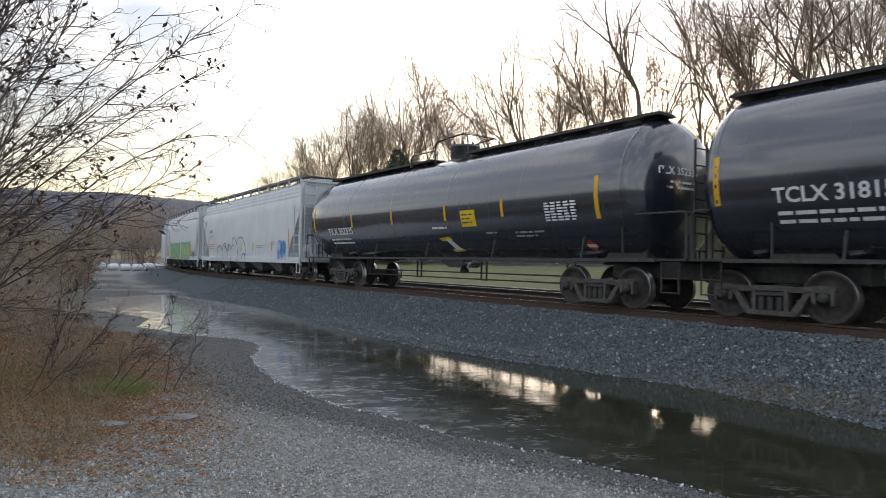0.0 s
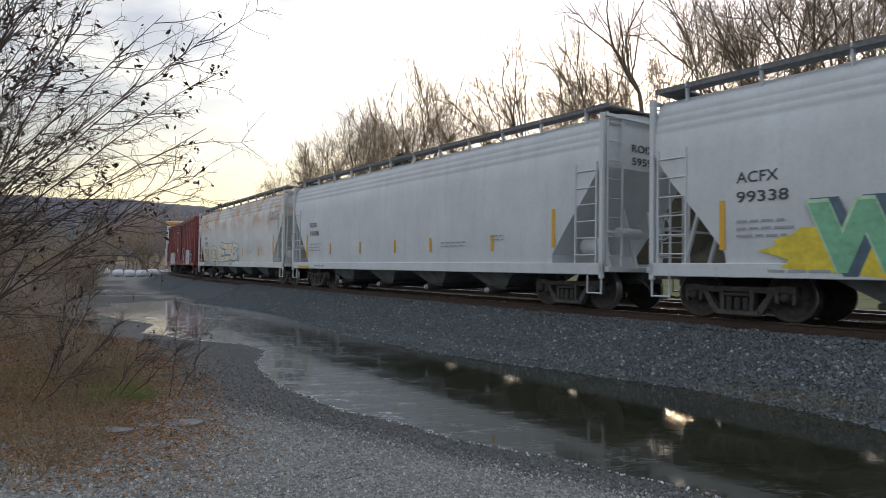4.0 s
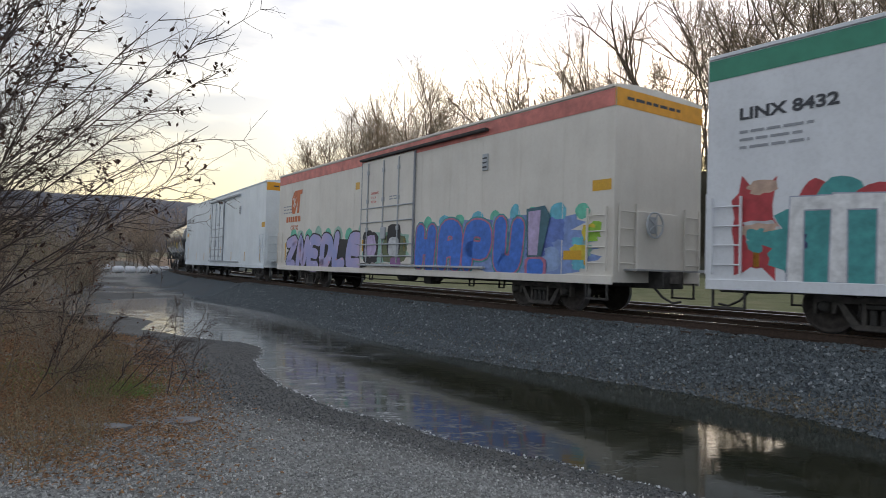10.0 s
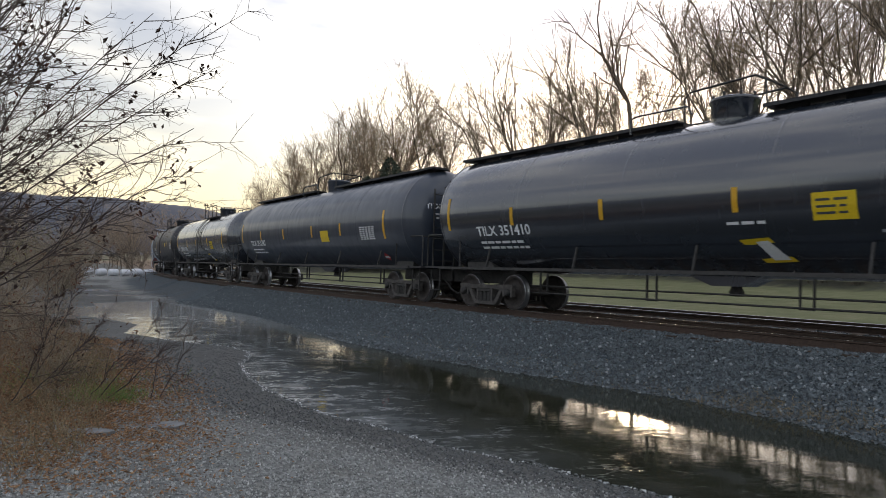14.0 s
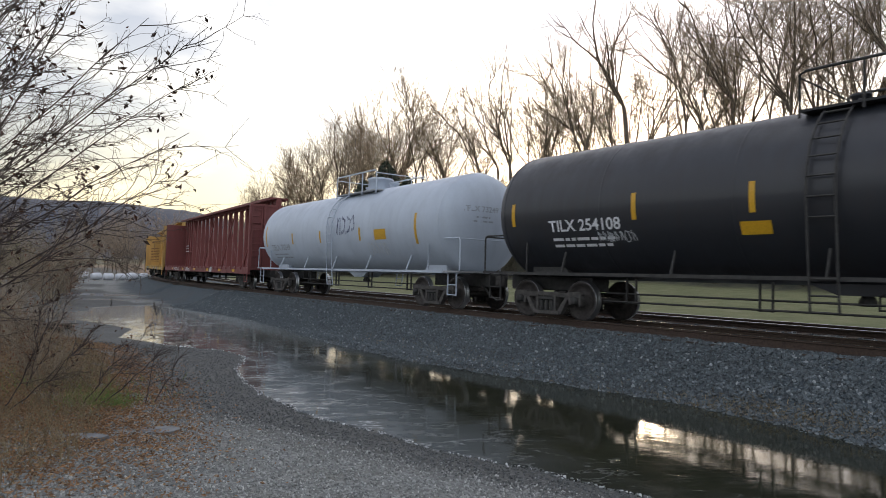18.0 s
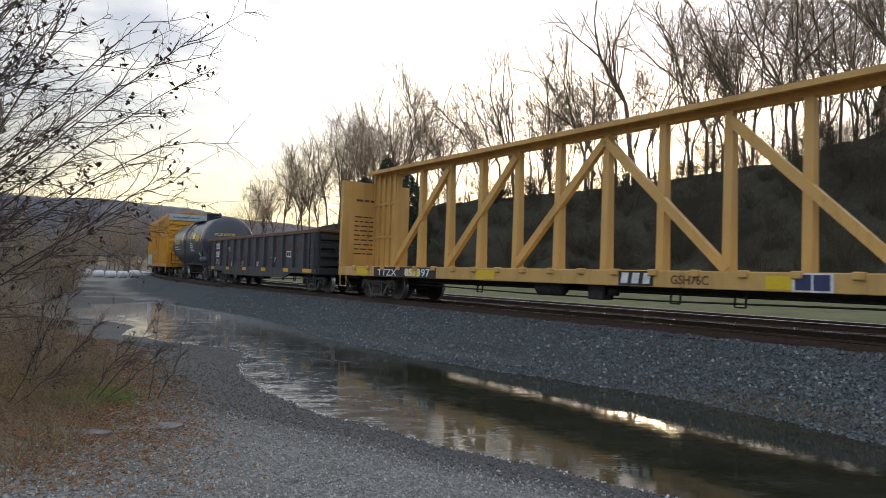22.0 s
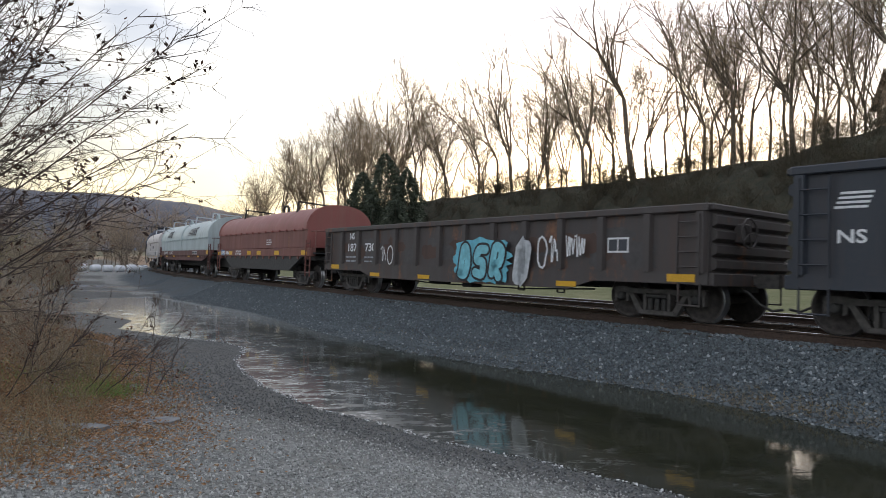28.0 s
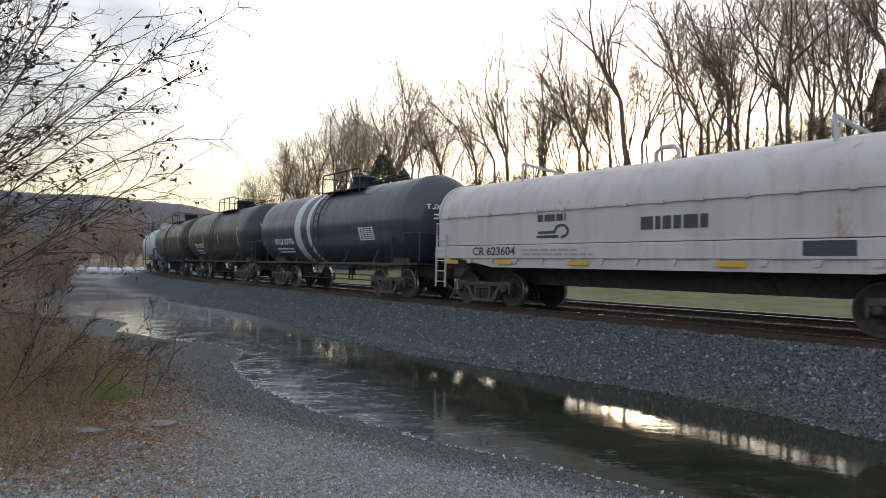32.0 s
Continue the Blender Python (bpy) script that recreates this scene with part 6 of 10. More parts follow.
# ---- gondolas ----
def gondola(R, L, mat, top, label, posts, seed, chord=None):
    chord = chord or mat
    root, hl = begin_car("gondola_car", R, L, 1.40, label, "gondola car", "gondolas of the train")
    hw = 1.46
    part("floor", MB().box(-hl + 0.05, hl - 0.05, -1.40, 1.40, 1.00, 1.08), mat, root)
    for sy in (-1, 1):
        a, b = sorted((sy * (hw - 0.04), sy * (hw + 0.02)))
        part("side", MB().box(-hl + 0.02, hl - 0.02, a, b, 0.90, top), mat, root)
        a, b = sorted((sy * (hw - 0.06), sy * (hw + 0.11)))
        part("top_chord", MB().box(-hl, hl, a, b, top - 0.05, top + 0.10, ch=0.02), chord, root)
        belly = [(-hl, 1.0), (-hl, 0.76), (-hl + 2.7, 0.76), (-hl + 3.4, 0.55), (hl - 3.4, 0.55), (hl - 2.7, 0.76), (hl, 0.76), (hl, 1.0)]
        part("side_sill", MB().prism(belly, "y", *sorted((sy * hw, sy * (hw + 0.08)))), mat, root)
    rib_loop([-hl + 0.15 + (2 * hl - 0.3) * i / (posts - 1) for i in range(posts)], hw + 0.02, 0.98, top - 0.05, 0.15, 0.10, mat, root)
    for sx in (-1, 1):
        a, b = sorted((sx * (hl - 0.08), sx * (hl - 0.01)))
        part("end_wall", MB().box(a, b, -1.42, 1.42, 0.90, top), mat, root)
        for i in range(4):
            z = 1.15 + (top - 1.25) * i / 3.4
            mb = MB().prism([(sx * (hl - 0.01), z - 0.13), (sx * (hl + 0.09), z - 0.07), (sx * (hl + 0.09), z + 0.07), (sx * (hl - 0.01), z + 0.13)], "y", -1.40, 1.40)
            part("end_rib", mb, mat, root)
        part("end_chord", MB().box(min(sx * (hl - 0.10), sx * (hl + 0.08)), max(sx * (hl - 0.10), sx * (hl + 0.08)), -1.5, 1.5, top - 0.03, top + 0.09, ch=0.02), chord, root)
        part("end_sill", MB().box(min(sx * (hl - 0.3), sx * (hl + 0.10)), max(sx * (hl - 0.3), sx * (hl + 0.10)), -1.5, 1.5, 0.74, 0.98, ch=0.015), mat, root)
        for sy in (-1, 1):
            ladder("side_ladder", sx * (hl - 0.38), sy * (hw + 0.12), 0.95, top - 0.1, 0.46, 4, mat, root)
            mb = MB().bar((sx * (hl - 0.15), sy * (hw + 0.08), 0.8), (sx * (hl - 0.15), sy * (hw + 0.08), 0.34), 0.04, 0.02).bar((sx * (hl - 0.60), sy * (hw + 0.08), 0.8), (sx * (hl - 0.60), sy * (hw + 0.08), 0.34), 0.04, 0.02)
            mb.pipe([(sx * (hl - 0.15), sy * (hw + 0.08), 0.36), (sx * (hl - 0.60), sy * (hw + 0.08), 0.36)], 0.018, 5)
            part("side_step", mb, mat, root)
    brake_wheel(hl + 0.28, -0.6, 1.75, mat, root)
    centre_sill(hl, root)
    brake_gear(hl, root, -1.4, seed)
    return root, hl, flat_side(hw + 0.02)


# ---- coil cars ----
def coil_car(R, L, hood_mat, low_mat, sill_mat, hoods, label, top, corner, seed, inset, skirt=None, deep=0.66):
    root, hl = begin_car("coil_car", R, L, inset, label, "coil car", "coil cars of the train")
    for sy in (-1, 1):
        a, b = sorted((sy * 1.30, sy * 1.49))
        part("side_sill", MB().box(-hl, hl, a, b, 1.24, 1.58, ch=0.015), sill_mat, root)
        belly = [(-hl + 1.0, 1.24), (hl - 1.0, 1.24), (hl - 2.4, deep), (-hl + 2.4, deep)]
        part("fishbelly", MB().prism(belly, "y", *sorted((sy * 1.34, sy * 1.44))), skirt or M_UNDER, root)
        for i in range(15):
            x = -hl + 0.6 + (2 * hl - 1.2) * i / 14
            part("sill_bracket", MB().prism([(x - 0.10, 1.24), (x + 0.10, 1.24), (x + 0.06, 1.12), (x - 0.06, 1.12)], "y", *sorted((sy * 1.28, sy * 1.47))), sill_mat, root)
        for sx in (-1, 1):
            ladder("side_ladder", sx * (hl - 0.3), sy * 1.50, 0.45, 1.9, 0.42, 5, sill_mat, root)
    part("deck", MB().box(-hl + 0.05, hl - 0.05, -1.3, 1.3, 1.10, 1.26), M_UNDER, root)
    centre_sill(hl, root, 0.60, 1.12, 0.38)
    for sx in (-1, 1):
        a, b = sorted((sx * (hl - 1.05), sx * (hl + 0.15)))
        part("end_platform", MB().box(a, b, -1.42, 1.42, 1.34, 1.40), M_DARKGRATE, root)
        mb = MB()
        for sy in (-1.36, 1.36):
            mb.pipe([(sx * (hl + 0.10), sy, 1.40), (sx * (hl + 0.10), sy, 2.25), (sx * (hl - 0.35), sy, 2.25)], 0.022, 6)
        mb.pipe([(sx * (hl + 0.10), -1.36, 2.25), (sx * (hl + 0.10), 1.36, 2.25)], 0.022, 6)
        part("end_handrail", mb, sill_mat, root)
    brake_wheel(hl + 0.16, -0.6, 2.05, M_UNDER, root)
    # hoods
    a0, a1 = -hl + 0.10, hl - (0.95 if hoods == 2 else 0.55)
    n = 14
    for k in range(hoods):
        x0 = a0 + (a1 - a0) * k / hoods + (0.06 if k else 0)
        x1 = a0 + (a1 - a0) * (k + 1) / hoods - (0.06 if k < hoods - 1 else 0)
        arc = [(1.44 * math.cos(math.pi * i / (2 * n)) ** 0.82, corner + (top - corner) * math.sin(math.pi * i / (2 * n)) ** 0.92) for i in range(n)] + [(0.0, top)]
        ring = [(-1.44, 1.60)] + [(-y, z) for y, z in arc] + [(y, z) for y, z in reversed(arc[:-1])] + [(1.44, 1.60)]
        mb = MB()
        nx = 8
        vs = [(x0 + (x1 - x0) * i / nx, y, z) for y, z in ring for i in range(nx + 1)]
        F, mi = [], []
        for j in range(len(ring) - 1):
            for i in range(nx):
                F.append((j * (nx + 1) + i, j * (nx + 1) + i + 1, (j + 1) * (nx + 1) + i + 1, (j + 1) * (nx + 1) + i))
        low = [f for i, f in enumerate(F) if i // nx in (0, len(ring) - 2)]
        high = [f for i, f in enumerate(F) if i // nx not in (0, len(ring) - 2)]
        mb.add(vs, high, 0, True)
        mb.add(vs, low, 1, False)
        for e in (0, nx):
            mb.add([vs[j * (nx + 1) + e] for j in range(len(ring))], [tuple(range(len(ring)))], 0)
        hd = part("hood", mb, [hood_mat, low_mat], root)
        for sy in (-1, 1):
            part("hood_lip", MB().box(x0, x1, *sorted((sy * 1.42, sy * 1.475)), corner - 0.04, corner + 0.03), hood_mat, hd)
            m = int((x1 - x0) / 0.85)
            for i in range(m):
                x = x0 + (x1 - x0) * (i + 0.5) / m
                part("lip_bracket", MB().box(x - 0.05, x + 0.05, *sorted((sy * 1.44, sy * 1.52)), corner - 0.07, corner + 0.02, ch=0.01), hood_mat, hd)
        for x in (x0 + 0.05, x1 - 0.05):
            mb = MB()
            pts = [(y * 1.01, z + 0.015) for y, z in ring[1:-1]]
            for (ya, za), (yb, zb) in zip(pts, pts[1:]):
                mb.bar((x, ya, za), (x, yb, zb), 0.07, 0.05)
            part("hood_rim", mb, hood_mat, hd)
        cx = (x0 + x1) / 2
        for x in (x0 + (x1 - x0) * 0.22, x0 + (x1 - x0) * 0.80):
            mb = MB().bar((x, -0.95, top - 0.42), (x - 0.12, -0.82, top + 0.30), 0.07, 0.07).bar((x - 0.12, -0.82, top + 0.30), (x - 0.12, 0.82, top + 0.20), 0.06, 0.06).bar((x, 0.95, top - 0.42), (x - 0.12, 0.82, top + 0.20), 0.07, 0.07)
            part("lift_guide", mb, M_GREYSTEEL if hood_mat is not M_REDCOIL else M_UNDER, hd)
        mb = MB().pipe([(cx - 0.28, 0, top - 0.02), (cx - 0.28, 0, top + 0.25), (cx - 0.16, 0, top + 0.36), (cx + 0.16, 0, top + 0.36), (cx + 0.28, 0, top + 0.25), (cx + 0.28, 0, top - 0.02)], 0.06, 8)
        part("lift_bail", mb, hood_mat if hood_mat is not M_REDCOIL else M_UNDER, hd)
        part("ridge_plate", MB().box(x0 + 0.6, x1 - 0.6, -0.18, 0.18, top - 0.02, top + 0.035), M_GREYSTEEL if hood_mat is not M_REDCOIL else M_UNDER, hd)
    return root, hl, flat_side(1.49)


# ---- the train, from its front backwards ----
G_GREEN, G_YELLOW, G_BLUE = spray("green", (0.08, 0.30, 0.17)), spray("yellow", (0.66, 0.52, 0.05)), spray("blue", (0.03, 0.10, 0.38))
G_CYAN, G_WHITE, G_RED = spray("cyan", (0.12, 0.46, 0.58)), spray("white", (0.70, 0.71, 0.72)), spray("red", (0.45, 0.05, 0.06))
G_PINK, G_NAVY, G_LILAC = spray("pink", (0.62, 0.33, 0.40)), spray("navy", (0.03, 0.04, 0.12)), spray("lilac", (0.46, 0.38, 0.58))
G_BLACK, G_LIME, G_SILVER = spray("black", (0.02, 0.02, 0.025)), spray("lime", (0.28, 0.52, 0.06)), spray("silver", (0.45, 0.48, 0.50))
G_TEAL, G_SKY, G_GREYW = spray("teal", (0.05, 0.30, 0.30)), spray("sky", (0.05, 0.25, 0.60)), spray("chalk", (0.50, 0.52, 0.54))
M_GREENBAND = plain("green_band_paint", (0.03, 0.25, 0.16), 0.45, 0.0, 0.12, 3.0, 0.0)
M_REDBAND = plain("faded_red_band_paint", (0.60, 0.19, 0.16), 0.5, 0.0, 0.25, 3.0, 0.0)
M_ORANGELOGO = plain("orange_red_logo_paint", (0.56, 0.15, 0.05), 0.5, 0.0, 0.15, 5.0, 0.0)
M_BLUELOGO = plain("blue_logo_paint", (0.04, 0.16, 0.38), 0.45, 0.0, 0.1, 5.0, 0.0)


def fade_paint():
    """Royal blue spray that fades to teal towards the foot."""
    k = Nodes("royal_to_teal_spray")
    sep = k.nt.nodes.new("ShaderNodeSeparateXYZ")
    k.link(k.tc.outputs["Object"], sep.inputs[0])
    k.base(k.mix(k.grey(sep.outputs[2], 1.15, 1.65), (0.03, 0.30, 0.38), k.ramp(k.noise(3.0, 4), [(0.35, (0.04, 0.08, 0.36)), (0.65, (0.07, 0.17, 0.52))])))
    k.rough(0.45)
    return k.mat


M_FADE = fade_paint()


def lilac_paint():
    """Lilac spray with pinkish and bluish drifts."""
    k = Nodes("lilac_drift_spray")
    k.base(k.ramp(k.noise(0.9, 4), [(0.35, (0.30, 0.34, 0.62)), (0.55, (0.42, 0.38, 0.62)), (0.72, (0.58, 0.40, 0.52))]))
    k.rough(0.45)
    return k.mat


M_LILACFADE = lilac_paint()
M_TEALLOGO = plain("teal_logo_paint", (0.08, 0.38, 0.38), 0.45, 0.0, 0.1, 5.0, 0.0)


def train():
    # 1, 2: long black tanks with a walkway along the top
    ro, hl, pl = tank_car(36.0, 17.62, M_BLACK, "TCLX 318154", "walkway", "long glossy black tank car with a roof walkway", 1.66, 2.60, 1.05, stripes=False, seed=11, num_u=1.35, raise_marks=0.14, trim=(-0.28, 0.0))
    reflectors(ro, pl, [-hl + 0.35], 2.05, 2.95)
    ro, hl, pl = tank_car(17.0, -0.45, M_BLACK, "TILX 352335", "walkway", "long glossy black tank car with yellow notices and a roof walkway", 1.64, 2.60, 2.30, panel_u=5.3, seed=12, trim=(0.1, 0.55))
    tank_signs(ro, pl, 2.60, 1.96, 12)
    placard(ro, 6.4, 1.25, pl)
    # 3 to 6: covered hoppers
    ro, hl, pl = hopper(-1.0, -18.6, M_HOPPER, ("ROIX", "57172"), "clean light grey covered hopper with a blue graffiti tag")
    low = flat_side(1.592)
    bubbles = [[(0.0, 0.0), (0.0, 0.3), (0.05, 0.55), (0.10, 0.61), (0.16, 0.52), (0.20, 0.3), (0.205, 0)],
               [(0.195, 0.34), (0.22, 0.55), (0.26, 0.68), (0.31, 0.70), (0.315, 0.57), (0.28, 0.58), (0.35, 0.46), (0.39, 0.25), (0.385, 0)],
               [(0.385, 0.35), (0.41, 0.58), (0.45, 0.64), (0.50, 0.50), (0.525, 0.3), (0.51, 0)],
               [(0.51, 0.38), (0.55, 0.58), (0.60, 0.62)],
               [(0.57, 0.72), (0.55, 0.82), (0.60, 0.90), (0.66, 0.82), (0.72, 0.60), (0.745, 0.3), (0.72, 0)],
               [(0.70, 0.68), (0.75, 0.84), (0.82, 0.90), (0.90, 0.84), (0.97, 0.62), (1.0, 0.3), (0.97, 0.18)],
               [(1.0, 0.0), (0.975, 0.24), (0.92, 0.27), (0.88, 0.18), (0.90, 0.02)]]
    for pts in bubbles:
        strokes("graffiti_tag", [smooth_path([(-4.85 + 5.8 * a, 0.83 + 1.42 * b) for a, b in pts])], 0.045, G_NAVY, ro, low)
    scrawl(ro, pl, 5.9, 6.95, 1.15, 1.85, G_SKY, 4, 0.07)
    scrawl(ro, flat_side(1.592), 5.9, 6.95, 0.90, 1.45, G_SKY, 5, 0.06)
    ro, hl, pl = hopper(-19.8, -37.4, M_HOPPER, ("ACFX", "99338"), "light grey covered hopper with green and yellow graffiti lettering")
    low = flat_side(1.592)
    fan("graffiti_cloud", cloud_patch(-6.7, -0.4, 0.80, 1.75, 30, 3, 0.22), G_YELLOW, ro, low, 0.004)
    fan("graffiti_cloud", cloud_patch(-0.3, 5.9, 0.80, 2.00, 30, 4, 0.16), G_YELLOW, ro, low, 0.005)
    for w, a, b in (("WRONG", -5.76, 0.10), ("HOLE", 0.89, 5.15)):
        lettering("graffiti_outline", w, a + 0.05, 0.84, 1.0, spray("slate", (0.07, 0.12, 0.16)), ro, low, 0.008, b - a, 0.10, 0.0, "", 1.30)
        lettering("graffiti_shine", w, a - 0.03, 0.90, 1.0, spray("paleyellowgreen", (0.42, 0.62, 0.40)), ro, low, 0.012, b - a - 0.06, 0.075, 0.0, "", 1.22)
        lettering("graffiti_fill", w, a + 0.02, 0.90, 1.0, spray("leafgreen", (0.17, 0.42, 0.26)), ro, low, 0.016, b - a - 0.12, 0.060, 0.0, "", 1.16)
        panel("graffiti_underline", [(a + 2.4, a + 3.4, 0.82, 0.92)], G_GREEN, ro, low, 0.018)
    scrawl(ro, low, 6.4, 7.3, 0.95, 1.40, G_BLACK, 8, 0.05)
    ro, hl, pl = hopper(-38.55, -56.2, M_HOPPER, ("ROIX", "59598"), "light grey covered hopper")
    panel("reflector", [(-8.1, -6.9, 0.84, 0.92)], M_YMARK, ro, low, 0.006)
    ro, hl, pl = hopper(-57.3, -75.0, M_HOPPER_OLD, ("ROIX", "57485"), "rust-stained grey covered hopper with faded graffiti along its foot", old=True)
    sand, ice = spray("sand", (0.62, 0.56, 0.42)), spray("iceblue", (0.36, 0.50, 0.56))
    smear(ro, low, -7.3, 1.5, 0.86, 1.16, [ice, sand, G_WHITE, ice], 16, 21, 0.002, 0.8)
    smear(ro, pl, -7.3, 1.4, 1.12, 2.1, [G_WHITE, sand, ice, G_WHITE], 22, 23, 0.003, 0.34)
    denim, cream = spray("denim", (0.12, 0.25, 0.42)), spray("cream", (0.66, 0.60, 0.46))
    fan("graffiti_cloud", cloud_patch(-2.6, 1.5, 1.02, 2.25, 34, 26, 0.3), spray("iceblue", (0.36, 0.50, 0.56)), ro, pl, 0.0105)
    throw_up(ro, pl, "RNSU", -7.1, -2.9, 1.08, 2.12, [(0.26, spray("slate", (0.07, 0.12, 0.16))), (0.21, cream)], 24, 0.08, 0.16, False, 1.0)
    throw_up(ro, pl, "ESB", -2.9, 1.3, 1.06, 2.2, [(0.40, denim), (0.30, cream)], 25, 0.09, 0.12, False, 1.05)
    throw_up(ro, low, "ZNVZN", -7.0, -2.6, 0.84, 1.10, [(0.045, G_TEAL)], 27, 0.10, 0.1)
    smear(ro, low, -2.6, 1.3, 0.84, 1.12, [denim, cream, spray("iceblue", (0.36, 0.50, 0.56))], 9, 28, 0.004, 0.7)
    scrawl(ro, pl, 2.2, 3.6, 1.6, 2.2, spray("fadedteal", (0.42, 0.54, 0.54)), 31, 0.03)
    scrawl(ro, pl, 4.4, 6.2, 1.4, 2.2, spray("fadedred", (0.58, 0.42, 0.40)), 32, 0.03)
    scrawl(ro, pl, 6.4, 7.9, 3.0, 3.5, G_BLACK, 33, 0.025)
    # 7: red boxcar
    posts = [-8.3, -7.35, -6.4, -5.45, -4.5, -3.55, -2.6, 2.6, 3.55, 4.5, 5.45, 6.4, 7.35, 8.3]
    ro, hl, pl = boxcar(-76.7, -94.6, M_REDBOX, 4.30, 2.95, "faded oxide-red boxcar with a plug door and painted-out graffiti", 2.15, posts, 41, 1, M_REDBOX)
    rib = flat_side(1.546)
    for q in ((4.58, 5.4, 1.95, 4.2), (5.5, 6.3, 1.2, 3.0), (6.5, 7.2, 1.05, 2.2), (7.95, 8.88, 1.14, 2.75), (-6.2, -5.5, 1.3, 2.2)):
        panel("faded_patch", [q], M_REDFADE, ro, pl, 0.008, "lighter repainted red patch")
    dull, pale = spray("dull_lilac", (0.40, 0.33, 0.38)), spray("pale_lilac", (0.56, 0.51, 0.58))
    milky = spray("milky_blue", (0.44, 0.50, 0.58))
    for (a, b, c, d, k) in ((4.45, 6.75, 0.86, 1.98, 61), (-6.4, -2.6, 0.86, 1.84, 62)):
        fan("graffiti_cloud", cloud_patch(a, b, c, d, 60, k, 0.06), pale, ro, rib, 0.003)
        smear(ro, rib, a + 0.1, b - 0.1, c + 0.03, d - 0.03, [milky, dull, spray("dusty_rose", (0.50, 0.33, 0.42)), pale, milky, G_GREYW], 26, k, 0.0035, 0.26)
        throw_up(ro, rib, "OSEG"[:2 if a > 0 else 4], a + 0.15, b - 0.15, c + 0.1, d - 0.1, [(0.022, G_WHITE)], k, 0.12, 0.1)
    panel("painted_out_patch", [(-3.15, -2.62, 1.42, 1.86)], spray("grey_green", (0.13, 0.12, 0.10)), ro, rib, 0.012, "dark painted-out rectangle")
    scrawl(ro, rib, -2.5, -1.95, 1.35, 1.8, G_WHITE, 65, 0.025)
    scrawl(ro, flat_side(1.54), -6.3, -4.6, 0.84, 1.05, G_WHITE, 66, 0.022)
    throw_up(ro, rib, "OSB", 2.1, 3.95, 1.05, 2.05, [(0.05, pale)], 64, 0.10, 0.1)
    smear(ro, rib, 2.2, 3.9, 1.1, 1.9, [dull], 5, 68, 0.003, 0.3)
    strokes("graffiti_tag", [smooth_path([(-8.55, 2.95), (-8.75, 2.85), (-8.83, 2.6), (-8.75, 2.35), (-8.55, 2.3), (-8.5, 2.05), (-8.6, 1.8), (-8.8, 1.85)]), smooth_path([(-8.6, 2.9), (-8.68, 2.62), (-8.6, 2.4), (-8.45, 2.2), (-8.52, 1.9)]), smooth_path([(-8.5, 2.9), (-8.35, 2.8), (-8.5, 2.65), (-8.35, 2.55)])], 0.035, G_WHITE, ro, pl, 0.012)
    panel("faded_patch", [(-8.15, -7.45, 1.2, 2.5), (-7.3, -6.55, 1.2, 2.5)], M_REDFADE, ro, pl, 0.007, "lighter repainted red patch")
    for u, up, lo in ((-8.0, "BN", "782"), (-7.15, "SF", "127")):
        lettering("car_mark", up, u, 2.16, 0.3, M_WHITEMARK, ro, pl, 0.012, 0.42, 0.004, 0.0, "", 0.22)
        lettering("car_number", lo, u, 1.76, 0.3, M_WHITEMARK, ro, pl, 0.012, 0.50, 0.004, 0.0, "", 0.22)
    strokes("plate_outline", [[(-5.6, 2.1), (-5.25, 2.1), (-5.25, 2.38), (-5.6, 2.38), (-5.6, 2.1)]], 0.02, M_WHITEMARK, ro, pl, 0.010, False)
    lettering("plate_mark", "C", -5.48, 2.14, 0.14, M_WHITEMARK, ro, pl, 0.012)
    small_print(-1.0, 3.62, 1.6, 3, ro, flat_side(1.575), M_WHITEMARK, 0.06, 0.14, 45)
    small_print(6.5, 2.0, 0.6, 4, ro, pl, M_WHITEMARK, 0.05, 0.14, 46)
    panel("data_panel", [(7.2, 7.75, 1.22, 1.62)], M_WHITEMARK, ro, rib, 0.004)
    panel("data_panel", [(7.25, 7.47, 1.27, 1.57), (7.5, 7.70, 1.27, 1.57)], M_DARKMARK, ro, rib, 0.007)
    for u in (-8.0, -5.0, -3.0, 3.2, 4.6, 7.9):
        panel("reflector", [(u, u + 0.55, 0.86, 0.98)], M_YMARK, ro, flat_side(1.54), 0.007)
    front = front_face(hl + 0.03)
    small_print(-0.4, 3.1, 0.6, 3, ro, front, M_WHITEMARK, 0.05, 0.22, 47)
    # 8 to 10: white reefers
    royal = spray("royal", (0.05, 0.09, 0.36))
    ro, hl, pl = reefer(-96.55, -116.85, M_REEFER, "white refrigerator car with green roof band and bright graffiti", M_GREENBAND, "LINX 8432", 0.3, 51)
    fan("graffiti_figure", cloud_patch(-9.75, -8.75, 0.75, 2.75, 22, 59, 0.35), G_RED, ro, pl, 0.007)
    smear(ro, pl, -9.6, -8.7, 0.9, 2.7, [spray("skin_tan", (0.52, 0.36, 0.28)), G_TEAL, G_GREYW], 5, 58, 0.009, 0.25)
    puffs(ro, pl, -8.6, -1.5, 2.12, 13, [G_RED, G_TEAL], 52, 0.38, 0.007)
    fan("graffiti_cloud", cloud_patch(-9.2, -1.2, 0.72, 2.28, 54, 53, 0.10), G_TEAL, ro, pl, 0.0105)
    smear(ro, pl, -8.8, -1.4, 0.76, 2.2, [G_NAVY, G_TEAL, spray("plum", (0.26, 0.12, 0.28)), G_RED], 16, 57, 0.0108, 0.3)
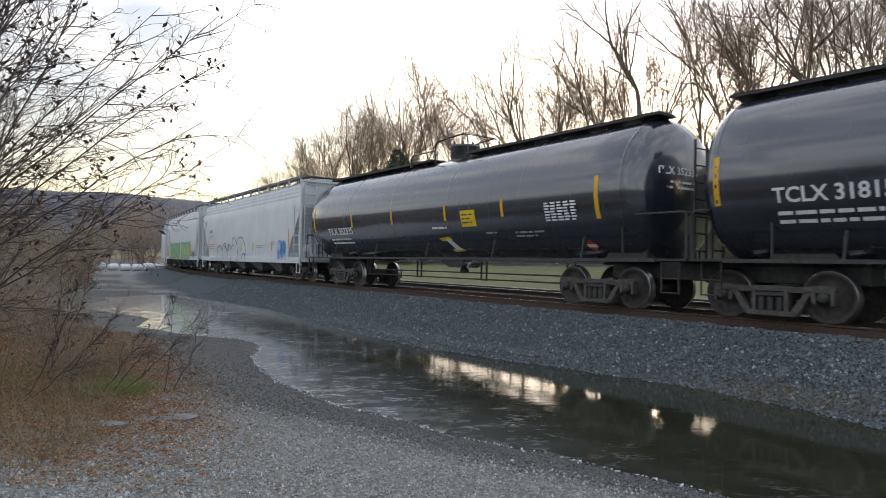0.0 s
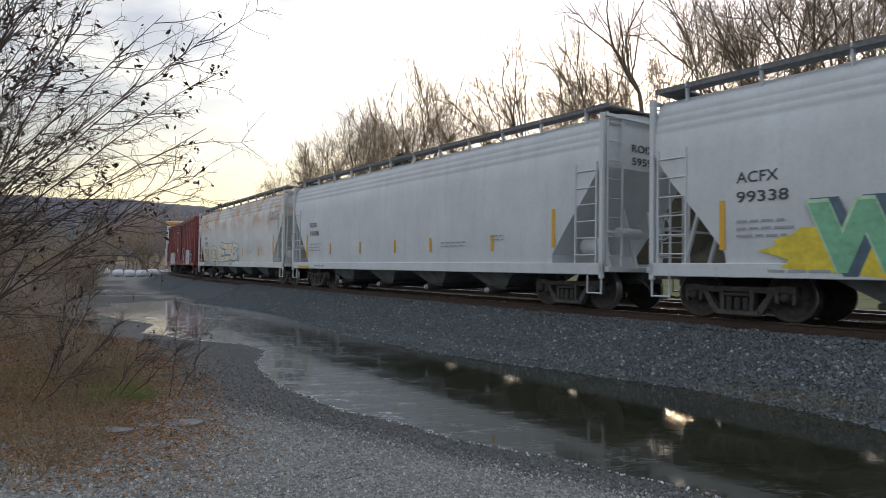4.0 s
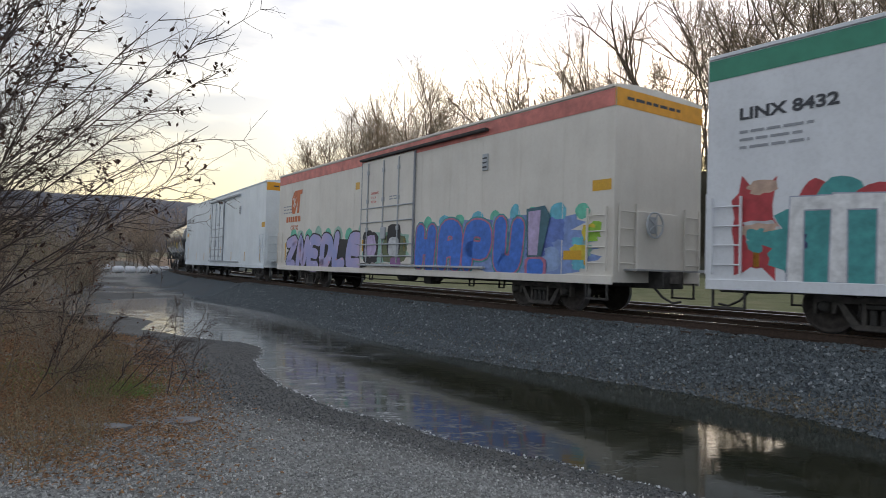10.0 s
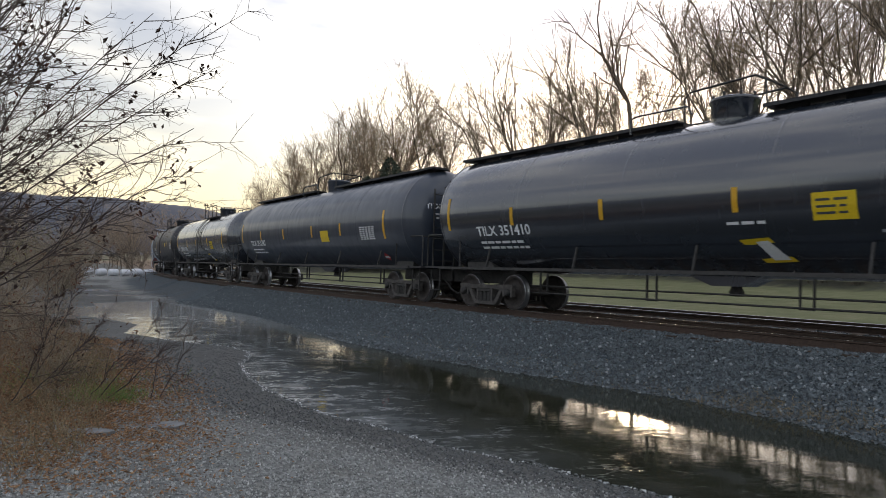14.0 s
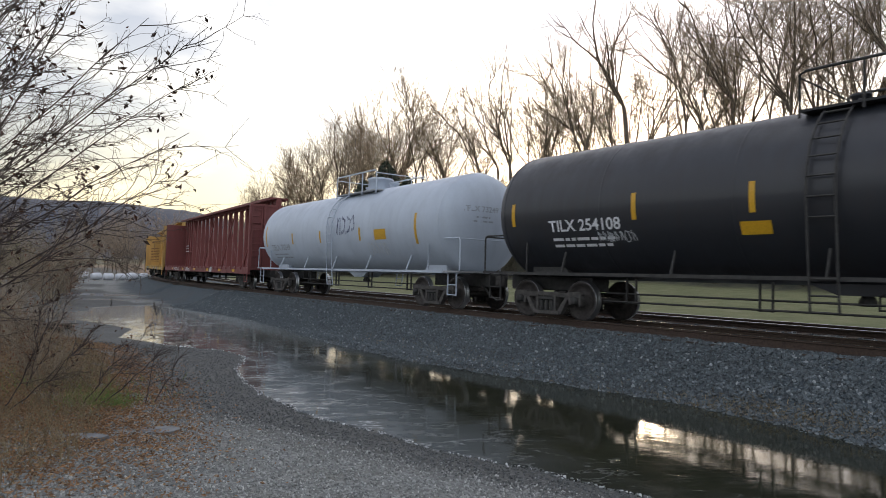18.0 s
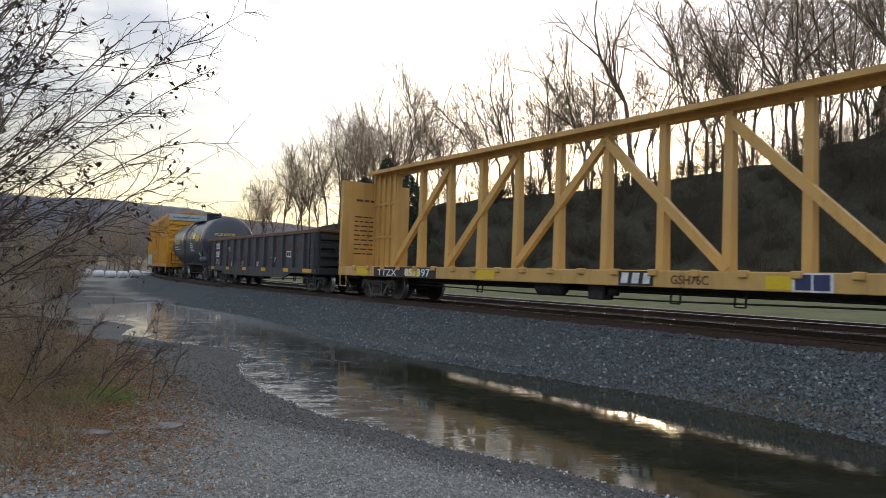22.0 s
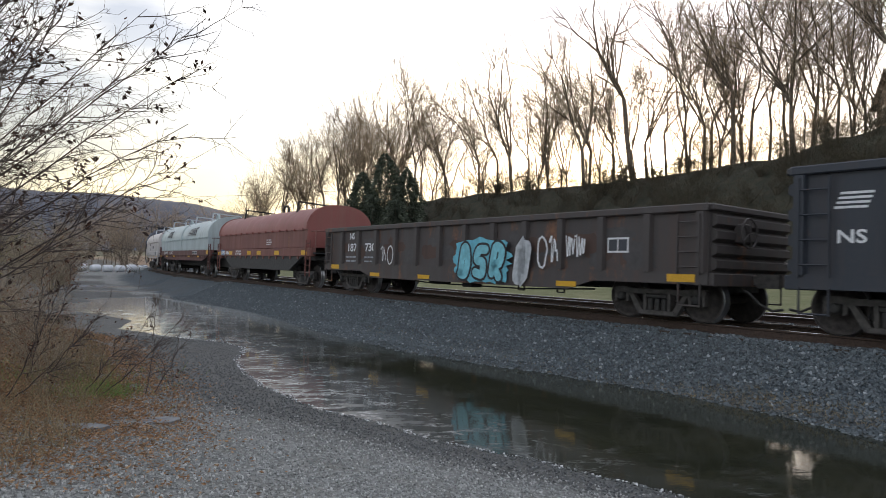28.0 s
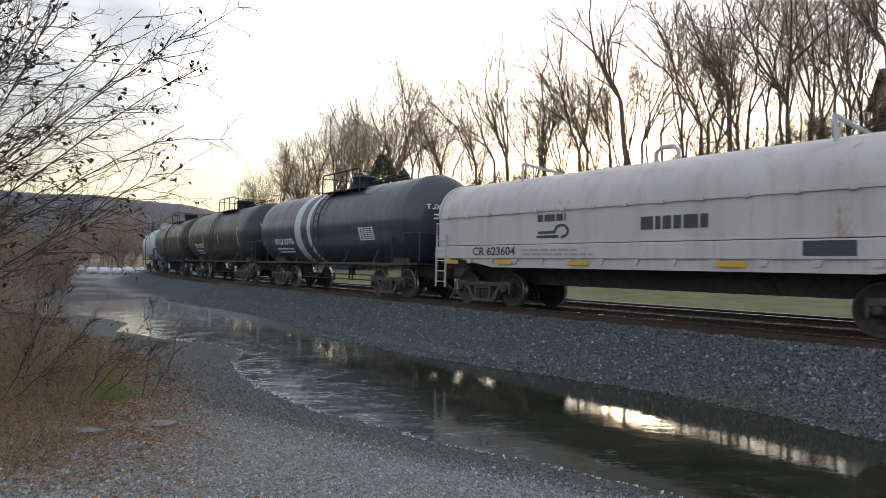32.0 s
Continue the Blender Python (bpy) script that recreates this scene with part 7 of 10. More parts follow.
    throw_up(ro, pl, "MAES", -8.75, -1.75, 0.74, 2.30, [(0.30, spray("bluegrey", (0.35, 0.38, 0.46))), (0.25, G_WHITE)], 50, 0.012, 0.0, False, 0.92)
    fan("graffiti_cloud", cloud_patch(1.9, 7.8, 0.70, 1.45, 60, 60, 0.30), spray("tealblue", (0.04, 0.30, 0.42)), ro, pl, 0.006)
    puffs(ro, pl, 2.2, 7.4, 2.0, 7, [G_LIME], 66, 0.34, 0.004)
    throw_up(ro, pl, "RRYM", 2.0, 7.6, 0.72, 2.38, [(0.46, G_LIME), (0.41, G_WHITE), (0.35, M_FADE)], 54, 0.09, 0.30, False, 1.08)
    smear(ro, pl, 2.2, 7.5, 0.8, 2.1, [G_WHITE, G_CYAN, G_WHITE, M_FADE], 26, 67, 0.0075, 0.24)
    tri = []
    for i, n in enumerate((5, 5, 4, 3, 2, 1)):
        for j in range(n):
            a = 6.52 + (j - n / 2) * 0.205
            b = 4.15 - 0.17 * i
            tri.append([(a, b), (a + 0.19, b), (a + 0.095, b - 0.155)])
    panel("logo_shield", tri[:10], M_TEALLOGO, ro, pl, 0.009, "blue-green shield of small triangles")
    panel("logo_shield", tri[10:], M_BLUELOGO, ro, pl, 0.009)
    small_print(7.26, 3.42, 2.6, 1, ro, pl, M_BLUELOGO, 0.40, 0.6, 55)
    small_print(7.36, 3.02, 2.6, 1, ro, pl, M_TEALLOGO, 0.14, 0.30, 56)
    small_print(7.36, 2.70, 1.9, 1, ro, pl, M_TEALLOGO, 0.14, 0.30, 50)
    scrawl(ro, front_face(hl + 0.10), -0.75, 0.35, 1.75, 2.2, G_SKY, 57, 0.05)
    lettering("end_number", "LINX 8432", -0.5, 3.92, 0.2, M_DARKMARK, ro, front_face(hl), 0.012, 0.8, 0.003, 0.0, "", 0.13)
    for z in (3.5, 3.2, 2.85):
        small_print(-0.4, z, 0.6, 3, ro, front_face(hl), M_FAINT, 0.025, 0.06, int(z * 10))
    scrawl(ro, pl, 9.65, 9.95, 1.2, 1.7, G_BLACK, 58)
    ro, hl, pl = reefer(-118.95, -138.85, M_CREAM, "cream-white refrigerator car with faded red band and blue graffiti", M_REDBAND, "CRYX", 0.18, 61)
    fan("graffiti_cloud", cloud_patch(1.9, 9.7, 0.72, 2.35, 60, 62, 0.25), spray("cornflower", (0.20, 0.30, 0.58)), ro, pl, 0.005)
    smear(ro, pl, 2.0, 8.7, 0.76, 2.35, [spray("midblue", (0.12, 0.20, 0.52)), spray("softblue", (0.26, 0.38, 0.62)), spray("cornflower", (0.20, 0.30, 0.58)), spray("deepblue", (0.09, 0.14, 0.42))], 22, 63, 0.006, 0.5)
    throw_up(ro, pl, "HAPU", 2.0, 7.1, 0.74, 2.34, [(0.64, G_TEAL), (0.56, spray("dim_red", (0.45, 0.16, 0.26))), (0.46, spray("strongblue", (0.045, 0.17, 0.60)))], 65, 0.05, 0.08, True, 1.05)
    fan("graffiti_shape", [(7.25, 1.25), (7.2, 2.45), (7.85, 2.5), (8.05, 2.25), (7.75, 1.25)], spray("shadow_teal", (0.05, 0.14, 0.18)), ro, pl, 0.030)
    fan("graffiti_shape", [(7.3, 1.3), (7.27, 2.38), (7.72, 2.4), (7.62, 1.3)], G_LILAC, ro, pl, 0.033)
    fan("graffiti_shape", cloud_patch(7.15, 7.95, 0.72, 1.28, 20, 77, 0.06), spray("dim_red", (0.45, 0.16, 0.26)), ro, pl, 0.030)
    fan("graffiti_shape", cloud_patch(7.25, 7.85, 0.78, 1.22, 20, 78, 0.06), spray("strongblue", (0.045, 0.17, 0.60)), ro, pl, 0.033)
    puffs(ro, pl, 2.4, 9.4, 2.3, 9, [spray("seagreen", (0.12, 0.50, 0.36)), G_CYAN], 79, 0.24, 0.004)
    smear(ro, pl, 8.6, 9.8, 0.8, 2.2, [G_CYAN, G_LIME, G_YELLOW, spray("mint", (0.30, 0.50, 0.42))], 7, 69, 0.007, 0.3)
    puffs(ro, pl, -8.6, 1.5, 2.05, 11, [spray("seagreen", (0.12, 0.50, 0.36)), spray("mint", (0.30, 0.50, 0.42))], 68, 0.36, 0.005)
    fan("graffiti_cloud", cloud_patch(-8.9, -0.9, 0.72, 1.98, 50, 60, 0.10), G_BLACK, ro, pl, 0.0075)
    throw_up(ro, pl, "ZNEDLE", -8.9, -1.5, 0.70, 2.20, [(0.56, G_BLACK), (0.44, M_LILACFADE)], 64, 0.07, 0.14, True, 1.12)
    smear(ro, pl, -8.4, -1.8, 0.8, 1.9, [G_PINK, spray("paleviolet", (0.50, 0.46, 0.68))], 8, 61, 0.0225, 0.12)
    door = flat_side(1.622)
    fan("graffiti_cloud", cloud_patch(-1.5, 1.9, 1.0, 2.15, 30, 70, 0.2), spray("mint", (0.30, 0.50, 0.42)), ro, door, 0.003)
    fan("graffiti_shape", cloud_patch(-1.4, -0.2, 1.0, 2.2, 24, 71, 0.15), G_BLACK, ro, door, 0.005)
    fan("graffiti_shape", cloud_patch(-1.25, -0.35, 1.2, 2.05, 20, 72, 0.2), G_LILAC, ro, door, 0.007)
    fan("graffiti_shape", cloud_patch(0.0, 1.7, 1.0, 2.0, 24, 73, 0.15), spray("olive", (0.13, 0.16, 0.08)), ro, door, 0.005)
    fan("graffiti_shape", cloud_patch(0.35, 1.25, 1.3, 2.35, 24, 74, 0.05), G_BLACK, ro, door, 0.007)
    fan("graffiti_shape", cloud_patch(0.45, 1.15, 1.28, 1.92, 22, 75, 0.08), G_GREYW, ro, door, 0.009)
    fan("graffiti_shape", cloud_patch(0.6, 1.3, 0.9, 1.25, 22, 76, 0.10), spray("plum", (0.26, 0.12, 0.28)), ro, door, 0.010)
    for row, (z, words) in enumerate(((3.42, "OPENING"), (3.27, "H 11-4"), (3.12, "W 10-0"))):
        lettering("door_note", words, -0.85, z, 0.12, M_REDBAND, ro, door, 0.004)
    panel("logo_block", [[(-8.15, 4.12), (-7.95, 4.16), (-7.22, 4.16), (-7.25, 3.98), (-7.45, 3.98), (-7.55, 3.16), (-7.78, 3.16), (-7.72, 3.7), (-8.0, 3.14), (-8.3, 3.16), (-8.42, 3.35), (-8.38, 3.85)]], M_ORANGELOGO, ro, pl, 0.009, "orange block logo with a white star")
    strokes("logo_star", [[(-8.24, 3.48), (-7.90, 3.84)], [(-8.24, 3.84), (-7.90, 3.48)], [(-8.07, 3.42), (-8.07, 3.90)]], 0.05, M_CREAM, ro, pl, 0.012)
    small_print(-9.0, 2.79, 2.3, 1, ro, pl, M_ORANGELOGO, 0.24, 0.4, 66)
    panel("sign", [(8.48, 9.05, 1.20, 1.41)], M_YMARK, ro, pl, 0.014)
    ro, hl, pl = reefer(-140.65, -161.25, M_WHITE, "plain bright white refrigerator car with yellow reflectors", None, "AOKX  115905", 0.0, 71)
    panel("sign", [(-hl + 0.45, -hl + 0.95, 2.72, 2.94)], M_YMARK, ro, pl, 0.009)
    # 11 to 17: tank cars
    ro, hl, pl = tank_car(-162.5, -179.3, M_BLACK, "TILX 351410", "walkway", "long glossy black tank car with yellow notices and a roof walkway", 1.62, 2.60, 1.95, panel_u=5.0, seed=81)
    tank_signs(ro, pl, 2.60, 2.2, 81)
    placard(ro, hl - 2.3, 1.25, pl)
    ro, hl, pl = tank_car(-180.1, -197.0, M_GREYBLACK, "TILX 351387", "walkway", "long dull grey-black tank car with a roof walkway", 1.62, 2.60, 1.45, panel_u=5.0, seed=82)
    panel("yellow_sign", [(1.75, 2.45, 1.95, 2.38)], M_YSIGN, ro, pl, 0.010)
    placard(ro, hl - 2.3, 1.25, pl)
    ro, hl, pl = tank_car(-198.3, -213.6, M_BLACK, "TILX 316064", "platform", "glossy black tank car with a railed top platform", 1.55, 2.53, 1.85, seed=83)
    tank_signs(ro, pl, 2.53, 2.94, 83)
    ro, hl, pl = tank_car(-214.7, -230.8, M_BROWNBLACK, "TILX 254108", "platform", "dusty brown-black tank car with a railed top platform", 1.60, 2.56, 1.60, stripes=False, panel_u=6.3, seed=84, raise_marks=0.16)
    reflectors(ro, pl, [-7.1, -3.6, -1.15, 1.85, 4.7, 7.5], 2.2, 2.75, 0.11)
    panel("yellow_sign", [(2.95, 3.7, 2.3, 2.6)], M_YSIGN, ro, pl, 0.010)
    panel("yellow_sign", [(-1.4, -0.85, 1.80, 2.05)], M_YMARK, ro, pl, 0.010)
    scrawl(ro, pl, -4.6, -3.6, 1.72, 1.98, G_GREYW, 88, 0.03)
    placard(ro, hl - 2.2, 1.25, pl)
    ro, hl, pl = tank_car(-232.4, -247.4, M_WHITETANK, "TELX 73249", "platform", "white tank car with soot-stained belly and white ladders", 1.55, 2.53, 1.50, sill_mat=M_WHITETANK, ink=M_FAINT, seed=85, num_u=1.5)
    panel("yellow_sign", [(3.2, 3.95, 2.08, 2.42)], M_YMARK, ro, pl, 0.010)
    scrawl(ro, pl, 0.4, 1.9, 2.3, 3.0, G_NAVY, 86, 0.05)
    scrawl(ro, pl, 2.6, 3.9, 1.5, 2.0, G_GREYW, 87, 0.05)
    # 18, 19: centre-beam flat cars
    ro, hl, pl = centre_beam(-248.9, -270.45, M_REDBEAM, "maroon centre-beam flat car, empty", 14, 3.1, 2.3, 91)
    shield = [(-0.42, 3.9), (0, 3.98), (0.42, 3.9), (0.40, 3.3), (0.25, 3.02), (0, 2.9), (-0.25, 3.02), (-0.40, 3.3)]
    web = flat_side(0.14)
    panel("logo_shield", [[(hl - 1.45 + u * 0.86, 3.40 + (v - 2.9) * 0.76) for u, v in shield]], G_WHITE, ro, web, 0.006, "white and dark blue shield")
    panel("logo_band", [(hl - 1.78, hl - 1.12, 3.90, 4.13)], G_NAVY, ro, web, 0.010)
    small_print(hl - 2.0, 2.4, 1.3, 1, ro, web, M_WHITEMARK, 0.10, 0.2, 92)
    small_print(hl - 1.95, 1.95, 1.2, 2, ro, web, M_WHITEMARK, 0.10, 0.16, 93)
    small_print(-hl + 0.9, 2.6, 1.0, 3, ro, web, M_WHITEMARK, 0.07, 0.2, 94)
    for u in (-8, -4.5, -1, 2.4, 5.2, 8.0):
        panel("reflector", [(u, u + 0.5, 0.84, 0.98)], M_YMARK, ro, pl, 0.007)
    panel("data_panel", [(3.1, 3.7, 0.78, 1.07)], G_GREYW, ro, pl, 0.008)
    lettering("car_number", "UP 273535", -7.3, 0.82, 0.3, M_WHITEMARK, ro, pl, 0.010, 1.7, 0.004, 0.0, "", 0.18)
    small_print(-3.4, 0.93, 1.6, 2, ro, pl, M_WHITEMARK, 0.07, 0.13, 90)
    ro, hl, pl = centre_beam(-271.75, -293.75, M_YBEAM, "yellow centre-beam flat car with diagonal braces, empty", 13, 1.6, 2.1, 95)
    lettering("car_number", "TTZX", -hl + 2.75, 0.80, 0.30, M_WHITEMARK, ro, pl, 0.012, 1.15)
    panel("number_field", [(-hl + 2.5, -hl + 6.0, 0.77, 1.08)], G_BLACK, ro, pl, 0.006)
    lettering("car_number", "857397", -hl + 4.35, 0.80, 0.30, M_WHITEMARK, ro, pl, 0.012, 1.35, 0.006, 0.0, "", 0.24)
    for u in (-9.6, -6.6, -3.2, 1.6, 4.6, 8.4):
        panel("reflector", [(u, u + 0.75, 0.80, 1.03)], M_YSIGN, ro, pl, 0.009)
    panel("logo_field", [(1.5, 2.35, 0.78, 1.08)], G_BLACK, ro, pl, 0.011, "black field of the owner's mark")
    panel("logo_bar", [[(1.55 + 0.27 * k, 0.82), (1.72 + 0.27 * k, 0.82), (1.76 + 0.27 * k, 1.04), (1.59 + 0.27 * k, 1.04)] for k in range(3)], G_WHITE, ro, pl, 0.014)
    lettering("class_mark", "GSH76C", 2.75, 0.83, 0.26, M_BROWNSILL, ro, pl, 0.012, 0.8, 0.004, 0.0, "", 0.18)
    panel("data_panel", [(5.05, 5.7, 0.77, 1.09)], G_WHITE, ro, pl, 0.011)
    panel("data_panel", [(5.10, 5.36, 0.80, 1.06), (5.39, 5.65, 0.80, 1.06)], G_NAVY, ro, pl, 0.014)
    inner = lambda u, v, lift: (-hl + 0.16 + lift, u, v)
    small_print(-0.9, 3.5, 1.5, 1, ro, inner, M_BROWNSILL, 0.08, 0.2, 97)
    for j in range(9):
        small_print(-0.95, 2.9 - 0.17 * j, 1.6, 1, ro, inner, M_BROWNSILL, 0.05, 0.2, 98 + j)
    # 20: gondola, 21: short tank, 22: yellow boxcar, 23, 24: gondolas
    ro, hl, pl = gondola(-295.45, -310.95, M_GOND2, 2.42, "blackened gondola car with rusty panels and top edge", 14, 111, M_RUSTCHORD)
    panel("number_field", [(-hl + 1.37, -hl + 2.27, 1.93, 2.23), (-hl + 1.37, -hl + 2.27, 1.48, 1.78)], G_WHITE, ro, pl, 0.008)
    lettering("car_mark", "HKRX", -hl + 1.44, 1.98, 0.22, M_DARKMARK, ro, pl, 0.012, 0.76, 0.002, 0.0, "", 0.20)
    lettering("car_number", "50123", -hl + 1.44, 1.53, 0.22, M_DARKMARK, ro, pl, 0.012, 0.76, 0.002, 0.0, "", 0.20)
    lettering("load_line", "LD LMT 221000", -hl + 1.40, 1.26, 0.1, M_WHITEMARK, ro, pl, 0.012, 0.88, 0.002, 0.0, "", 0.085)
    lettering("load_line", "LT WT   65000", -hl + 1.40, 1.10, 0.1, M_WHITEMARK, ro, pl, 0.012, 0.88, 0.002, 0.0, "", 0.085)
    smear(ro, pl, -hl + 2.7, hl - 1.3, 1.0, 2.2, [M_RUSTPATCH], 34, 114, 0.002, 0.30)
    panel("data_panel", [(4.5, 5.0, 1.42, 1.68)], M_WHITEMARK, ro, pl, 0.028)
    panel("data_panel", [(4.54, 4.74, 1.46, 1.64), (4.77, 4.96, 1.46, 1.64)], M_DARKMARK, ro, pl, 0.031)
    for u, z, k in ((-4.1, 1.75, 1), (-5.9, 1.95, 2), (-1.9, 1.0, 3), (0.4, 1.0, 4), (-3.4, 1.0, 5), (2.6, 1.2, 6)):
        scrawl(ro, flat_side(1.505), u, u + 0.65, z, z + 0.25, G_GREYW, 400 + k, 0.028)
    for u in (-6.9, -4.1, -1.3, 1.5, 4.3, 6.4):
        panel("reflector", [(u, u + (0.6 if u < 6 else 0.95), 0.80, 0.95)], M_YMARK, ro, flat_side(1.56), 0.007)
    ro, hl, pl = tank_car(-311.8, -323.2, M_NAVY, "UTLX 630520", "ladder", "short blue-black tank car with yellow lettering", 1.52, 2.50, 1.70, stripes=False, ink=M_YSIGN, panel_u=2.8, seed=121, num_u=1.5, raise_marks=0.62, trim=(0.2, 0.0))
    reflectors(ro, pl, [-4.5, -1.4, 1.25, 4.35], 2.45, 3.25, 0.10)
    reflectors(ro, pl, [-0.2], 2.55, 3.0, 0.10)
    panel("yellow_sign", [(1.95, 2.61, 2.66, 3.02)], M_YSIGN, ro, pl, 0.010)
    small_print(1.2, 2.35, 0.9, 5, ro, pl, M_WHITEMARK, 0.06, 0.12, 122)
    panel("white_diamond", [[(3.3, 1.45), (3.52, 1.65), (3.3, 1.85), (3.08, 1.65)]], M_WHITEMARK, ro, pl, 0.012)
    part("air_reservoir", MB().lathe([(3.6, 0), (3.6, 0.16), (3.66, 0.2), (5.0, 0.2), (5.06, 0.16), (5.06, 0)], "x", 14, c=(0, -1.2, 1.35)), M_NAVY, ro)
    R, L = -324.75, -342.6
    posts = [-8.3 + 0.72 * i for i in range(9)] + [2.75 + 0.80 * i for i in range(8)]
    ro, hl, pl = boxcar(R, L, M_YBOX, 4.92, 4.5, "tall bright yellow double-door boxcar with white graffiti low on its side", 2.05, posts, 131, 2, M_YBOX)
    fan("graffiti_cloud", cloud_patch(-8.9, -3.2, 0.78, 2.15, 40, 132, 0.25), spray("palegreen", (0.45, 0.58, 0.45)), ro, pl, 0.010)
    piece(ro, flat_side(1.546), -8.8, -3.4, 0.85, 1.95, None, G_CYAN, G_WHITE, 133, 7)
    panel("logo_shield", [[(6.2 + u * 0.8, 3.88 + (v - 2.9) * 0.64) for u, v in shield]], G_WHITE, ro, flat_side(1.55), 0.006, "red, white and blue shield")
    panel("logo_band", [(5.88, 6.52, 4.28, 4.50)], M_BLUELOGO, ro, flat_side(1.55), 0.010)
    panel("logo_stripe", [(5.94 + 0.11 * i, 6.0 + 0.11 * i, 4.0, 4.26) for i in range(5)], G_RED, ro, flat_side(1.55), 0.010)
    panel("end_band", [(-1.5, 1.5, 4.42, 4.90)], M_MINT, ro, front_face(hl + 0.03), 0.01, "pale blue-white warning band", 1.0)
    small_print(-1.2, 4.60, 2.3, 1, ro, front_face(hl + 0.045), M_BLUELOGO, 0.08, 0.1, 134)
    panel("sign", [(hl - 1.75, hl - 1.05, 1.45, 1.62)], M_YSIGN, ro, pl, 0.010)
    panel("sign", [(3.8, 4.05, 1.62, 1.75), (4.7, 4.9, 1.2, 1.28)], G_SKY, ro, pl, 0.010)
    small_print(-hl + 0.9, 4.1, 1.6, 1, ro, pl, M_DARKMARK, 0.2, 0.3, 135)
    ro, hl, pl = gondola(-344.1, -359.2, M_GOND2, 2.68, "black gondola car covered with pink and blue graffiti lettering", 12, 141)
    lettering("car_number", "210347", -6.05, 1.50, 0.34, M_WHITEMARK, ro, pl, 0.012, 1.05, 0.006, 0.0, "", 0.24)
    lettering("car_mark", "NS", -6.85, 1.50, 0.3, M_WHITEMARK, ro, pl, 0.012, 0.42, 0.006, 0.0, "", 0.22)
    lettering("load_line", "LD LMT 208800", -6.05, 1.20, 0.1, M_WHITEMARK, ro, pl, 0.012, 1.05, 0.002, 0.0, "", 0.09)
    lettering("load_line", "LT WT   77200", -6.05, 1.04, 0.1, M_WHITEMARK, ro, pl, 0.012, 1.05, 0.002, 0.0, "", 0.09)
    small_print(-6.05, 2.08, 1.05, 1, ro, pl, M_WHITEMARK, 0.26, 0.3, 144)
    panel("logo_bar", [(-6.9 + 0.03 * i, -6.42 + 0.03 * i, 2.05 + 0.075 * i, 2.09 + 0.075 * i) for i in range(4)], M_WHITEMARK, ro, pl, 0.010)
    side = flat_side(1.585)
    fan("graffiti_cloud", cloud_patch(-5.0, 1.0, 0.56, 2.40, 50, 145, 0.22), G_CYAN, ro, side, 0.004)
    puffs(ro, side, -4.8, 0.8, 2.2, 8, [G_CYAN, G_SKY], 148, 0.26, 0.003)
    throw_up(ro, side, "RENIK", -4.85, 0.85, 0.60, 2.28, [(0.54, G_NAVY), (0.43, G_PINK)], 149, 0.025, 0.14, False, 1.06)
    smear(ro, side, -4.7, 0.7, 0.6, 2.2, [spray("biscuit", (0.52, 0.42, 0.30)), G_NAVY], 12, 150, 0.0065, 0.16)
    piece(ro, side, 1.2, 5.0, 0.62, 2.2, G_TEAL, G_WHITE, spray("bottle", (0.04, 0.16, 0.13)), 147, 4, "", G_RED)
    scrawl(ro, side, 5.2, 7.0, 1.0, 2.3, G_WHITE, 146, 0.07)
    ro, hl, pl = gondola(-360.6, -376.1, M_GOND, 2.18, "rusty black gondola car with turquoise graffiti", 14, 151)
    lettering("car_number", "187", -6.05, 1.42, 0.30, M_WHITEMARK, ro, pl, 0.012, 0.62, 0.006, 0.0, "", 0.28)
    lettering("car_number", "730", -4.86, 1.42, 0.30, M_WHITEMARK, ro, pl, 0.012, 0.66, 0.006, 0.0, "", 0.28)
    lettering("car_mark", "NS", -5.95, 1.84, 0.30, M_WHITEMARK, ro, pl, 0.012, 0.34, 0.006, 0.0, "", 0.24)
    small_print(-6.2, 1.20, 0.9, 2, ro, pl, M_FAINT, 0.06, 0.14, 152)
    small_print(-4.9, 1.20, 0.7, 3, ro, pl, M_FAINT, 0.05, 0.14, 157)
    side = flat_side(1.585)
    smear(ro, pl, -6.6, 7.0, 0.95, 2.0, [M_RUSTPATCH, spray("sootgrey", (0.06, 0.055, 0.055))], 30, 159, 0.002, 0.55)
    piece(ro, side, 0.35, 2.35, 0.60, 1.65, G_CYAN, G_BLACK, spray("turquoise", (0.18, 0.52, 0.60)), 153, 3)
    piece(ro, side, 2.6, 3.2, 0.56, 1.7, None, G_GREYW, G_SILVER, 158, 1)
    scrawl(ro, side, 3.4, 4.12, 1.0, 1.75, G_WHITE, 154, 0.07)
    scrawl(ro, side, 4.3, 4.9, 1.25, 1.75, G_WHITE, 155, 0.06)
    scrawl(ro, side, -3.7, -2.9, 1.0, 1.6, G_WHITE, 156, 0.05)
    panel("data_panel", [(5.4, 5.95, 1.36, 1.68)], M_WHITEMARK, ro, pl, 0.008)
    panel("data_panel", [(5.44, 5.66, 1.40, 1.64), (5.69, 5.91, 1.40, 1.64)], M_DARKMARK, ro, pl, 0.011)
    for u in (-7.2, -4.4, -1.6, 1.4, 4.0, 6.9):
        panel("reflector", [(u, u + 0.6, 0.80, 0.95) if abs(u) > 4.5 else (u, u + 0.6, 0.60, 0.72)], M_YMARK, ro, flat_side(1.54), 0.007)
    # 25 to 27: coil cars
    ro, hl, pl = coil_car(-377.4, -390.1, M_REDCOIL, M_REDCOIL2, M_REDCOIL2, 1, "red coil car with one long rounded hood", 3.36, 2.36, 161, 1.75, None, 0.64)
